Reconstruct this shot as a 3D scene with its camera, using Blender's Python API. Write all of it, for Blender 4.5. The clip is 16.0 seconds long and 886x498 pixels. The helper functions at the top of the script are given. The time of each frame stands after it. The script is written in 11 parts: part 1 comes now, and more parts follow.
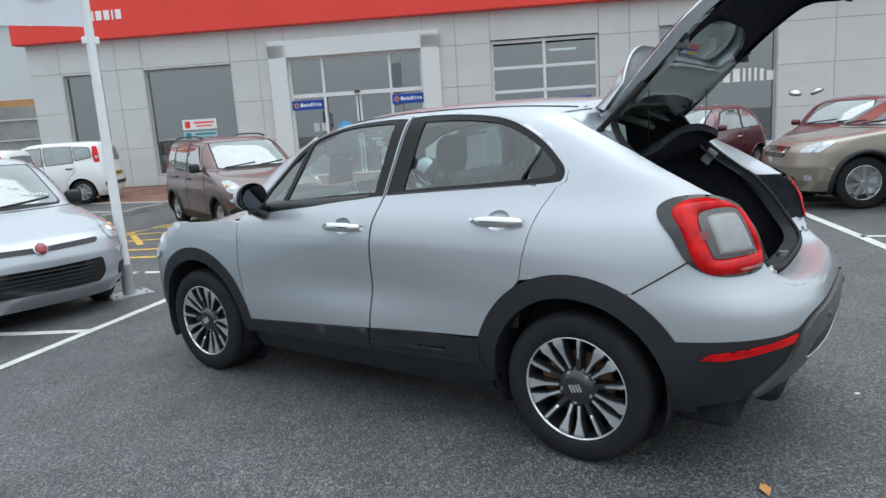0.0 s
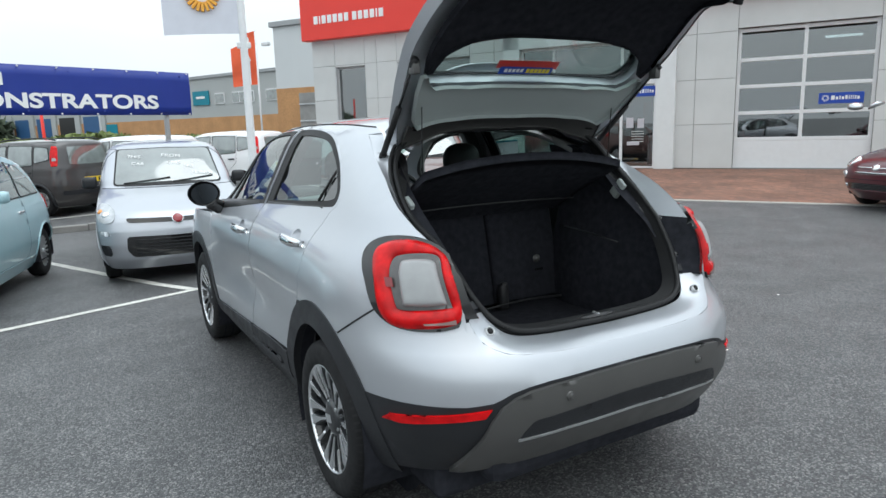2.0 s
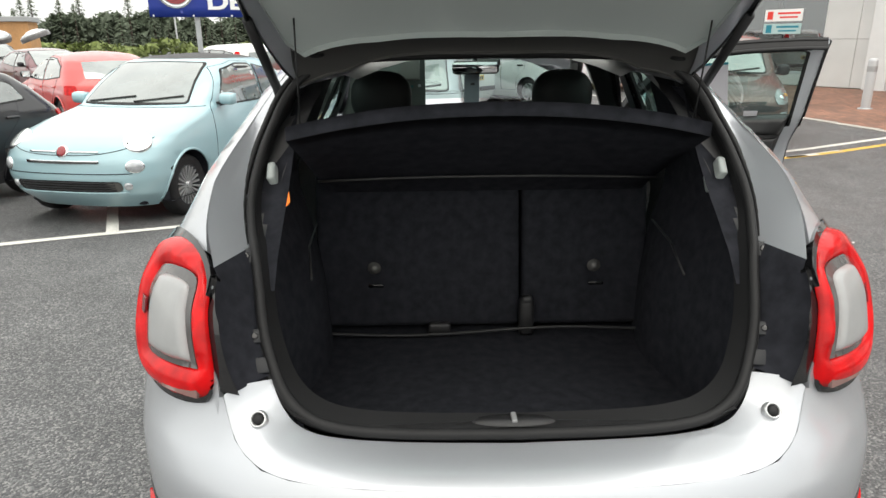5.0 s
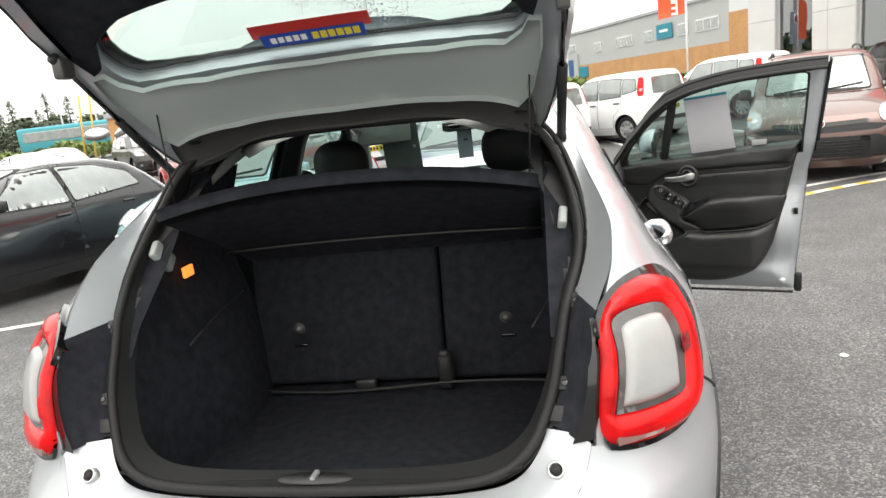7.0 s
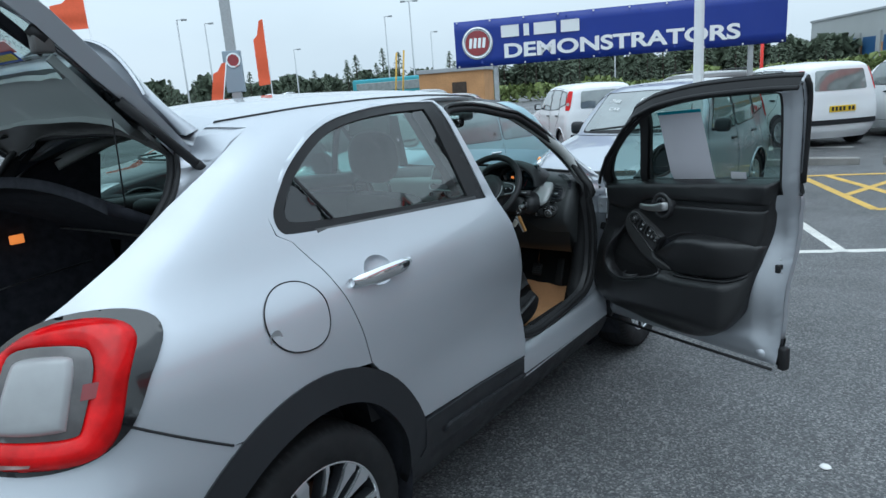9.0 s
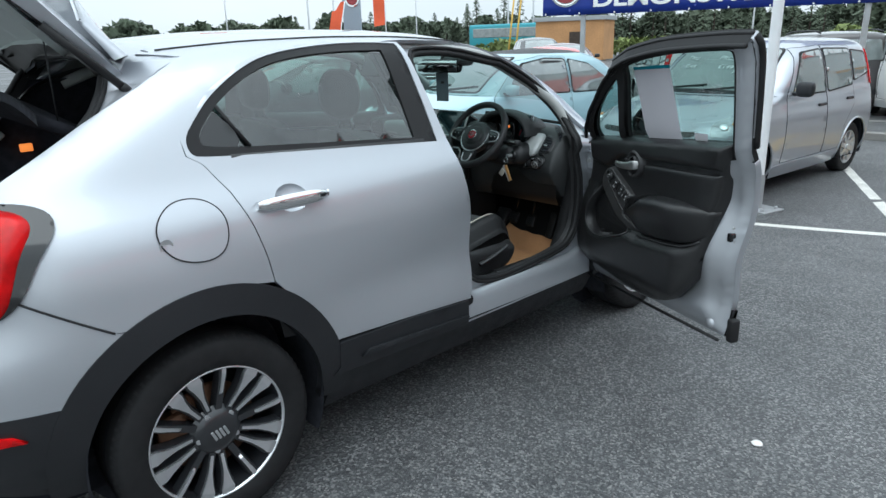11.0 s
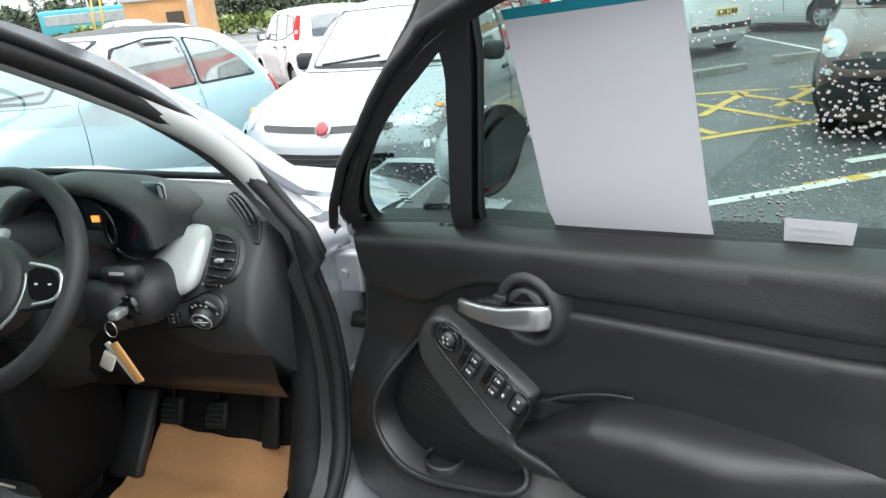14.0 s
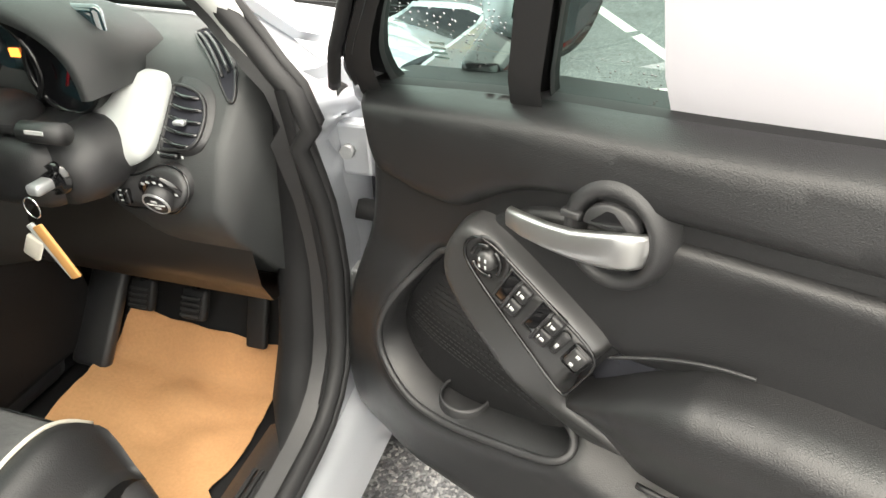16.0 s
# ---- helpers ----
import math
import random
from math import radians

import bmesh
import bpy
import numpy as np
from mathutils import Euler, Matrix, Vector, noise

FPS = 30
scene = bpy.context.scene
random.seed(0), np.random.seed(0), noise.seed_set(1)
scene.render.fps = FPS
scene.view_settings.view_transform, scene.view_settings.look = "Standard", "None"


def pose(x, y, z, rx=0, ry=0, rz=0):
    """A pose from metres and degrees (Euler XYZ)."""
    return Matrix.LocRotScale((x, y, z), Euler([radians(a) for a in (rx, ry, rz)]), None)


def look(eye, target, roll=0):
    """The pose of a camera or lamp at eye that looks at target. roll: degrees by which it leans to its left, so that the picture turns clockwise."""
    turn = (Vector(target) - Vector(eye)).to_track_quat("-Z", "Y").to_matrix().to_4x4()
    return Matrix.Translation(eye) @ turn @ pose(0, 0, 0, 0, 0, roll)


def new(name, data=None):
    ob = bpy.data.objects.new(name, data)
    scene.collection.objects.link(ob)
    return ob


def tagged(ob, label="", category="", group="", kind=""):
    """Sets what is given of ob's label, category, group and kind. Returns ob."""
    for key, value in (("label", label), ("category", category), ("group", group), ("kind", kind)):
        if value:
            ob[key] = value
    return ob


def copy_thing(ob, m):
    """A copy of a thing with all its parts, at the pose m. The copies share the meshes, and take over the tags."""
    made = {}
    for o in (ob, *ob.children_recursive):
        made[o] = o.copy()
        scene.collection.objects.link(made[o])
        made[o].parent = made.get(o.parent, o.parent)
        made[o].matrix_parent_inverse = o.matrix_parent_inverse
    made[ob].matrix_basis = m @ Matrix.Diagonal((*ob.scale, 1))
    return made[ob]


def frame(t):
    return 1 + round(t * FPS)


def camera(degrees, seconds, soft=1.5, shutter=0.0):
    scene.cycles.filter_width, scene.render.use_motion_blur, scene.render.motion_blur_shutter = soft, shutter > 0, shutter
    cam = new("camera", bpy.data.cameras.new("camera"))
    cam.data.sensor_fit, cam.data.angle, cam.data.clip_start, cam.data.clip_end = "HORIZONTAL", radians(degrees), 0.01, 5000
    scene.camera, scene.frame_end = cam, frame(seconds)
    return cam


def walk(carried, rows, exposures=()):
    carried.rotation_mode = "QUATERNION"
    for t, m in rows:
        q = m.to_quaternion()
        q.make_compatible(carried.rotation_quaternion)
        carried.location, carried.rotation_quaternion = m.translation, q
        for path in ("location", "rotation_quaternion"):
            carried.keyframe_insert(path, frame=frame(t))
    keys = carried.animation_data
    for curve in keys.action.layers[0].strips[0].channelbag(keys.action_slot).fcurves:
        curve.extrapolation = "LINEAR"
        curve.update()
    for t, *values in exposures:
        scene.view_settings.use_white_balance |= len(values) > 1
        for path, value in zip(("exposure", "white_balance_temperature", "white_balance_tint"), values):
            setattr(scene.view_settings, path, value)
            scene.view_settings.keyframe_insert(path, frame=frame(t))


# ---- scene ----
cam = camera(67.8, 16.0)
PATH = [
    (0, (-3.345, -1.114, 1.471), (-1.742, 0.025, 1.108), -3.7),
    (0.5, (-2.99, -1.564, 1.488), (-1.432, -0.346, 1.189), -3.8),
    (1, (-2.598, -1.927, 1.497), (-1.235, -0.499, 1.172), -3.6),
    (1.5, (-2.153, -2.258, 1.521), (-0.892, -0.733, 1.231), -2.2),
    (2, (-1.726, -2.505, 1.521), (-0.748, -0.798, 1.16), -1.6),
    (2.5, (-1.236, -2.626, 1.562), (-0.306, -0.885, 1.239), 0.2),
    (3, (-0.788, -2.683, 1.583), (-0.101, -0.848, 1.18), 3.5),
    (3.5, (-0.43, -2.475, 1.585), (0.16, -0.604, 1.194), 4.6),
    (4, (-0.229, -2.156, 1.571), (0.087, -0.233, 1.125), 4.2),
    (4.2, (-0.202, -2.034, 1.558), (-0.057, -0.118, 1.001), 3.1),
    (6.3, (0.056, -1.804, 1.557), (-0.044, 0.094, 0.933), -4.5),
    (6.5, (0.202, -1.873, 1.562), (-0.022, 0.044, 1.037), -5.7),
    (7, (0.575, -1.861, 1.564), (0.199, 0.051, 1.114), -6.9),
    (7.5, (0.988, -1.703, 1.584), (0.503, 0.194, 1.175), -6.2),
    (8, (1.428, -1.566, 1.602), (0.658, 0.23, 1.172), -5.2),
    (8.5, (1.798, -1.312, 1.586), (0.885, 0.415, 1.159), -3.9),
    (9, (2.186, -1.073, 1.572), (1.01, 0.475, 1.1), -4.3),
    (9.2, (2.306, -0.984, 1.575), (1.033, 0.476, 1.078), -3.2),
    (11.3, (2.741, -0.634, 1.523), (1.346, 0.667, 0.923), -1.6),
    (11.5, (2.692, -0.535, 1.525), (1.418, 0.878, 0.909), -1.3),
    (12, (2.501, -0.244, 1.524), (1.226, 1.192, 0.964), 0.3),
    (12.5, (2.189, 0.052, 1.502), (0.993, 1.545, 0.919), 0.9),
    (13, (1.924, 0.385, 1.485), (0.91, 1.991, 0.86), -1.6),
    (13.2, (1.803, 0.516, 1.469), (0.768, 2.115, 0.860), -2.0),
    (13.5, (1.619, 0.724, 1.456), (0.708, 2.378, 0.797), -2.2),
    (13.7, (1.470, 0.816, 1.426), (0.727, 2.588, 0.872), -3.3),
    (14, (1.352, 0.985, 1.425), (0.828, 2.778, 0.709), -5.3),
    (14.5, (1.27, 1.086, 1.352), (0.78, 2.725, 0.315), -5.0),
    (15, (1.258, 1.097, 1.343), (0.81, 2.738, 0.291), -4.1),
    (15.5, (1.289, 1.144, 1.344), (0.826, 2.784, 0.298), -1.6),
    (16, (1.239, 1.268, 1.334), (0.705, 2.863, 0.252), -2.2),
]
EXPOSE = [(0, 0.45, 5850, 5), (2, 0.6, 6000, 5), (3, 0.6, 6400, 8), (3.5, 0.6, 6700, 8), (4, 0.65, 6750, 8), (6.5, 1.4, 6950, 9), (7.5, 1.32, 6800, 9), (8, 0.9, 6300, 6), (8.5, 0.5, 5500, 2), (9, 0.35, 5400, 1), (11.5, 0.75, 5900, 3), (12.5, 0.95, 6100, 4), (13, 1.15, 6200, 5), (13.5, 1.6, 6400, 6), (14, 1.8, 6300, 6), (14.5, 2.5, 7450, 9), (15, 2.7, 7350, 9), (16, 2.8, 7300, 9)]
walk(cam, [(t, look(eye, target, roll)) for t, eye, target, roll in PATH], exposures=EXPOSE)


# ---- world ----
world = bpy.data.worlds.new("overcast_sky")
scene.world = world
world.use_nodes = True
wn, wl = world.node_tree.nodes, world.node_tree.links
bgn = wn["Background"]
sky = wn.new("ShaderNodeTexSky")
sky.sky_type, sky.sun_disc = "NISHITA", False
sky.sun_elevation, sky.sun_rotation = radians(52), radians(200)
sky.air_density, sky.dust_density = 2.0, 6.0
tcs = wn.new("ShaderNodeTexCoord")
cloud = wn.new("ShaderNodeTexNoise")
cloud.inputs["Scale"].default_value, cloud.inputs["Detail"].default_value = 1.6, 5.0
cmap = wn.new("ShaderNodeMapping")
cmap.inputs["Scale"].default_value = (1, 1, 2.5)
wl.new(tcs.outputs["Generated"], cmap.inputs["Vector"])
wl.new(cmap.outputs["Vector"], cloud.inputs["Vector"])
cramp = wn.new("ShaderNodeValToRGB")
cramp.color_ramp.elements[0].position, cramp.color_ramp.elements[0].color = 0.3, (7.6, 7.9, 8.1, 1)
cramp.color_ramp.elements[1].position, cramp.color_ramp.elements[1].color = 0.75, (9.6, 9.7, 9.6, 1)
wl.new(cloud.outputs["Fac"], cramp.inputs["Fac"])
# an overcast sky is brighter overhead than at the horizon
csep, cgrad, cmul = wn.new("ShaderNodeSeparateXYZ"), wn.new("ShaderNodeMapRange"), wn.new("ShaderNodeMixRGB")
wl.new(tcs.outputs["Generated"], csep.inputs["Vector"])
wl.new(csep.outputs["Z"], cgrad.inputs["Value"])
cgrad.inputs["From Min"].default_value, cgrad.inputs["From Max"].default_value = 0.0, 1.0
cgrad.inputs["To Min"].default_value, cgrad.inputs["To Max"].default_value = 0.60, 1.14
cmul.blend_type, cmul.inputs["Fac"].default_value = "MULTIPLY", 1.0
wl.new(cramp.outputs["Color"], cmul.inputs["Color1"])
wl.new(cgrad.outputs["Result"], cmul.inputs["Color2"])
cmix = wn.new("ShaderNodeMixRGB")
cmix.inputs["Fac"].default_value = 0.93
wl.new(sky.outputs["Color"], cmix.inputs["Color1"])
wl.new(cmul.outputs["Color"], cmix.inputs["Color2"])
wl.new(cmix.outputs["Color"], bgn.inputs["Color"])
bgn.inputs["Strength"].default_value = 0.12

sun = new("sun", bpy.data.lights.new("sun", "SUN"))
sun.data.energy, sun.data.angle, sun.data.color = 0.7, radians(50), (1.0, 0.97, 0.93)
sun.matrix_world = look((0, 0, 30), (-7, 5, 0))

# ---- building blocks ----
HALF_PI = math.pi / 2


def empty(name, m=None, label="", category="", group="", kind=""):
    ob = new(name)
    ob.empty_display_size = 0.2
    if m is not None:
        ob.matrix_basis = m
    return tagged(ob, label, category, group, kind)


def mesh_data(name, verts, faces, mat, smooth=True):
    me = bpy.data.meshes.new(name)
    me.from_pydata([tuple(v) for v in verts], [], faces)
    if smooth:
        me.polygons.foreach_set("use_smooth", [True] * len(me.polygons))
    me.materials.append(mat)
    me.update()
    return me


def part(name, data, mat=None, parent=None, label="", m=None):
    """Links a mesh or a bmesh as one object under a thing or under a part."""
    if isinstance(data, bmesh.types.BMesh):
        me = bpy.data.meshes.new(name)
        data.to_mesh(me)
        data.free()
        me.materials.append(mat)
        data = me
    ob = new(name, data)
    if parent is not None:
        ob.parent = parent
    if m is not None:
        ob.matrix_basis = m
    return tagged(ob, label)


def smooth_all(bm):
    for f in bm.faces:
        f.smooth = True
    return bm


def box(sx, sy, sz, at=(0, 0, 0), bevel=0.0, segs=2, m=None):
    bm = bmesh.new()
    bmesh.ops.create_cube(bm, size=1.0)
    bmesh.ops.scale(bm, vec=(sx, sy, sz), verts=bm.verts)
    if bevel > 0:
        bmesh.ops.bevel(bm, geom=bm.edges[:], offset=bevel, segments=segs, affect="EDGES", profile=0.5)
    if m is not None:
        bmesh.ops.transform(bm, matrix=m, verts=bm.verts)
    bmesh.ops.translate(bm, vec=at, verts=bm.verts)
    return bm


def join(*bms):
    out = bmesh.new()
    for b in bms:
        me = bpy.data.meshes.new("tmp")
        b.to_mesh(me)
        b.free()
        out.from_mesh(me)
        bpy.data.meshes.remove(me)
    return out


def cyl(r, h, at=(0, 0, 0), axis="z", n=24, r2=None, bevel=0.0):
    bm = bmesh.new()
    bmesh.ops.create_cone(bm, cap_ends=True, segments=n, radius1=r, radius2=r if r2 is None else r2, depth=h)
    if bevel > 0:
        rim = [e for e in bm.edges if any(len(f.verts) > 4 for f in e.link_faces)]
        bmesh.ops.bevel(bm, geom=rim, offset=bevel, segments=2, affect="EDGES", profile=0.5)
    if axis == "x":
        bmesh.ops.rotate(bm, matrix=Matrix.Rotation(HALF_PI, 3, "Y"), verts=bm.verts)
    elif axis == "y":
        bmesh.ops.rotate(bm, matrix=Matrix.Rotation(-HALF_PI, 3, "X"), verts=bm.verts)
    bmesh.ops.translate(bm, vec=at, verts=bm.verts)
    for f in bm.faces:
        f.smooth = len(f.verts) == 4
    return bm


def lathe(profile, n=48, axis="x", at=(0, 0, 0), close=False):
    """Turns (radius, along) points round an axis."""
    verts, faces = [], []
    k = len(profile)
    for i in range(n):
        a = 2 * math.pi * i / n
        for r, h in profile:
            p = (h, r * math.cos(a), r * math.sin(a)) if axis == "x" else (r * math.cos(a), h, r * math.sin(a)) if axis == "y" else (r * math.cos(a), r * math.sin(a), h)
            verts.append((p[0] + at[0], p[1] + at[1], p[2] + at[2]))
    for i in range(n):
        j = (i + 1) % n
        for q in range(k if close else k - 1):
            q2 = (q + 1) % k
            faces.append((i * k + q, j * k + q, j * k + q2, i * k + q2))
    return verts, faces


def tube(path, r, n=8, closed=False, flat=1.0):
    """A round rod along a path of points."""
    pts = [Vector(p) for p in path]
    verts, faces = [], []
    k = len(pts)
    up = Vector((0, 0, 1))
    prev = None
    for i, p in enumerate(pts):
        a = pts[(i - 1) % k] if closed or i > 0 else p
        b = pts[(i + 1) % k] if closed or i < k - 1 else p
        d = (b - a)
        d = d.normalized() if d.length > 1e-9 else Vector((0, 1, 0))
        s = prev - d * prev.dot(d) if prev is not None else d.cross(up)
        if s.length < 1e-3:
            s = d.cross(Vector((1, 0, 0)))
        s.normalize()
        prev = s
        u = s.cross(d)
        for q in range(n):
            t = 2 * math.pi * q / n
            verts.append(p + s * (r * math.cos(t)) + u * (r * flat * math.sin(t)))
    for i in range(k if closed else k - 1):
        j = (i + 1) % k
        for q in range(n):
            q2 = (q + 1) % n
            faces.append((i * n + q, j * n + q, j * n + q2, i * n + q2))
    if not closed:
        faces.append(tuple(range(n)))
        faces.append(tuple(range((k - 1) * n + n - 1, (k - 1) * n - 1, -1)))
    return verts, faces


def merged(*pairs):
    V, F = [], []
    for v, f in pairs:
        o = len(V)
        V += list(v)
        F += [tuple(i + o for i in q) for q in f]
    return V, F


def chaikin(pts, rounds=2, closed=True):
    pts = [tuple(map(float, p)) for p in pts]
    for _ in range(rounds):
        out = []
        n = len(pts)
        for i in range(n if closed else n - 1):
            a, b = pts[i], pts[(i + 1) % n]
            out.append(tuple(0.75 * p + 0.25 * q for p, q in zip(a, b)))
            out.append(tuple(0.25 * p + 0.75 * q for p, q in zip(a, b)))
        if not closed:
            out = [pts[0]] + out + [pts[-1]]
        pts = out
    return pts


def inside(P, poly):
    P, q = np.asarray(P, float), np.asarray(poly, float)
    x, y = P[:, 0], P[:, 1]
    res = np.zeros(len(P), bool)
    for (x1, y1), (x2, y2) in zip(q, np.roll(q, -1, 0)):
        c = (y1 > y) != (y2 > y)
        with np.errstate(divide="ignore", invalid="ignore"):
            res ^= c & (x < (x2 - x1) * (y - y1) / (y2 - y1 + 1e-300) + x1)
    return res


def dense(poly, step):
    out = []
    for a, b in zip(poly, poly[1:] + poly[:1]):
        n = max(1, int(math.ceil(math.dist(a, b) / step)))
        out += [(a[0] + (b[0] - a[0]) * i / n, a[1] + (b[1] - a[1]) * i / n) for i in range(n)]
    return out


def tess(outline, holes=(), step=0.04):
    """Fills a 2D outline, less its holes, with even triangles."""
    loops = [dense([tuple(p[:2]) for p in c], step) for c in (outline, *holes)]
    pts, edges = [], []
    for c in loops:
        o = len(pts)
        c = [p for i, p in enumerate(c) if math.dist(p, c[i - 1]) > 1e-5]
        pts += c
        edges += [(o + i, o + (i + 1) % len(c)) for i in range(len(c))]
    B = np.array(pts)
    lo, hi = B.min(0), B.max(0)
    g = [(lo[0] + step * (i + 0.5 * (j % 2)), lo[1] + step * 0.87 * j) for j in range(int((hi[1] - lo[1]) / step / 0.87) + 2) for i in range(int((hi[0] - lo[0]) / step) + 2)]
    g = np.array(g)
    ok = inside(g, loops[0])
    for h in loops[1:]:
        ok &= ~inside(g, h)
    g = g[ok]
    if len(g):
        d = np.min(((g[:, None, :] - B[None, :, :]) ** 2).sum(-1), 1)
        g = g[d > (0.45 * step) ** 2]
    from mathutils.geometry import delaunay_2d_cdt
    v, _, f, _, _, _ = delaunay_2d_cdt([Vector(p) for p in pts] + [Vector(p) for p in g], edges, [], 0, 1e-6)
    v = np.array([tuple(p) for p in v])
    c = np.array([v[list(t)].mean(0) for t in f])
    ok = inside(c, loops[0])
    for h in loops[1:]:
        ok &= ~inside(c, h)
    return v, [tuple(t) for t, k in zip(f, ok) if k]


def panel(outline, fn, centre, holes=(), depth=0.012, step=0.045, lift=0.0, back=False):
    """A sheet over a 2D outline, bent by fn(u, v), with its edges turned in by depth. centre(p): a point on the sheet's inner side."""
    v2, tris = tess(outline, holes, step)
    P = np.array([fn(a, b) for a, b in v2])
    h = 1e-3
    N = np.cross(np.array([fn(a + h, b) for a, b in v2]) - P, np.array([fn(a, b + h) for a, b in v2]) - P)
    N /= np.linalg.norm(N, axis=1)[:, None] + 1e-12
    C = np.array([centre(p) for p in P])
    s = np.sign(((P - C) * N).sum(1))
    N *= np.where(s == 0, 1, s)[:, None]
    P = P + N * lift
    out = []
    for a, b, c in tris:
        n = np.cross(P[b] - P[a], P[c] - P[a])
        out.append((a, b, c) if n @ (N[a] + N[b] + N[c]) > 0 else (a, c, b))
    V = [tuple(p) for p in P]
    F = list(out)
    if depth > 0:
        seen = {}
        for t in out:
            for i in range(3):
                e = (t[i], t[(i + 1) % 3])
                seen[e] = 1
        rim = [e for e in seen if (e[1], e[0]) not in seen]
        top, low = {}, {}
        for e in rim:
            for i in e:
                if i not in top:
                    top[i] = len(V)
                    V.append(tuple(P[i]))
                    low[i] = len(V)
                    V.append(tuple(P[i] - N[i] * depth))
        F += [(top[a], low[a], low[b], top[b]) for a, b in rim]
        if back:
            o = len(V)
            V += [tuple(p - n * depth) for p, n in zip(P, N)]
            F += [(a + o, c + o, b + o) for a, b, c in out]
    return V, F


def table(pairs, width=0.0):
    """A smoothed look-up of y by x."""
    a = np.array(pairs, float)
    xs = np.linspace(a[0, 0], a[-1, 0], 400)
    ys = np.interp(xs, a[:, 0], a[:, 1])
    if width > 0:
        k = np.exp(-0.5 * ((np.arange(-60, 61) * (xs[1] - xs[0])) / width) ** 2)
        lo, hi = ys[0] - (ys[1] - ys[0]) * np.arange(60, 0, -1), ys[-1] + (ys[-1] - ys[-2]) * np.arange(1, 61)
        ys = np.convolve(np.r_[lo, ys, hi], k / k.sum(), "valid")
    return lambda x: float(np.interp(x, xs, ys))


def ramp01(a, b, x):
    t = min(1.0, max(0.0, (x - a) / (b - a)))
    return t * t * (3 - 2 * t)


def edge_gap(loops):
    """A function of the distance to the nearest side of some outlines."""
    A = np.concatenate([np.array(c) for c in loops])
    B = np.concatenate([np.roll(np.array(c), -1, 0) for c in loops])
    D = B - A
    L2 = (D * D).sum(1) + 1e-12

    def gap(y, z):
        q = np.array((y, z)) - A
        t = np.clip((q * D).sum(1) / L2, 0, 1)
        return math.sqrt(float((((q - D * t[:, None]) ** 2).sum(1)).min()))
    return gap


def ring_tess(outline, holes, step, offsets, gap):
    """Triangles over an outline less its holes, with rows of points kept parallel to the sides at the given offsets."""
    from mathutils.geometry import delaunay_2d_cdt
    loops = [dense(c, min(step, 0.012)) for c in (outline, *holes)]
    pts, edges, rows = [], [], []
    for c in loops:
        c = [p for i, p in enumerate(c) if math.dist(p, c[i - 1]) > 1e-5]
        o = len(pts)
        pts += c
        edges += [(o + i, o + (i + 1) % len(c)) for i in range(len(c))]
        for d in offsets:
            for i, p in enumerate(c):
                t = np.array(c[(i + 1) % len(c)]) - np.array(c[i - 1])
                t = t / (np.linalg.norm(t) + 1e-12)
                for s_ in (-1, 1):
                    q = np.array(p) + np.array((-t[1], t[0])) * d * s_
                    if gap(*q) > 0.93 * d:
                        rows.append(tuple(q))

    def kept(P):
        ok = inside(P, loops[0])
        for h in loops[1:]:
            ok &= ~inside(P, h)
        return P[ok]
    R = kept(np.array(rows)) if rows else np.zeros((0, 2))
    B = np.array(pts)
    lo, hi = B.min(0), B.max(0)
    g = kept(np.array([(lo[0] + step * (i + 0.5 * (j % 2)), lo[1] + step * 0.87 * j) for j in range(int((hi[1] - lo[1]) / step / 0.87) + 2) for i in range(int((hi[0] - lo[0]) / step) + 2)]))
    deep = offsets[-1] if offsets else 0.0
    if len(g):
        d = np.min(((g[:, None, :] - B[None, :, :]) ** 2).sum(-1), 1)
        g = g[d > (deep + 0.45 * step) ** 2]
    v, _, f, _, _, _ = delaunay_2d_cdt([Vector(p) for p in [*pts, *map(tuple, R), *map(tuple, g)]], edges, [], 0, 1e-6)
    v = np.array([tuple(p) for p in v])
    c = np.array([v[list(t)].mean(0) for t in f])
    ok = inside(c, loops[0])
    for h in loops[1:]:
        ok &= ~inside(c, h)
    return v, [tuple(t) for t, k in zip(f, ok) if k]


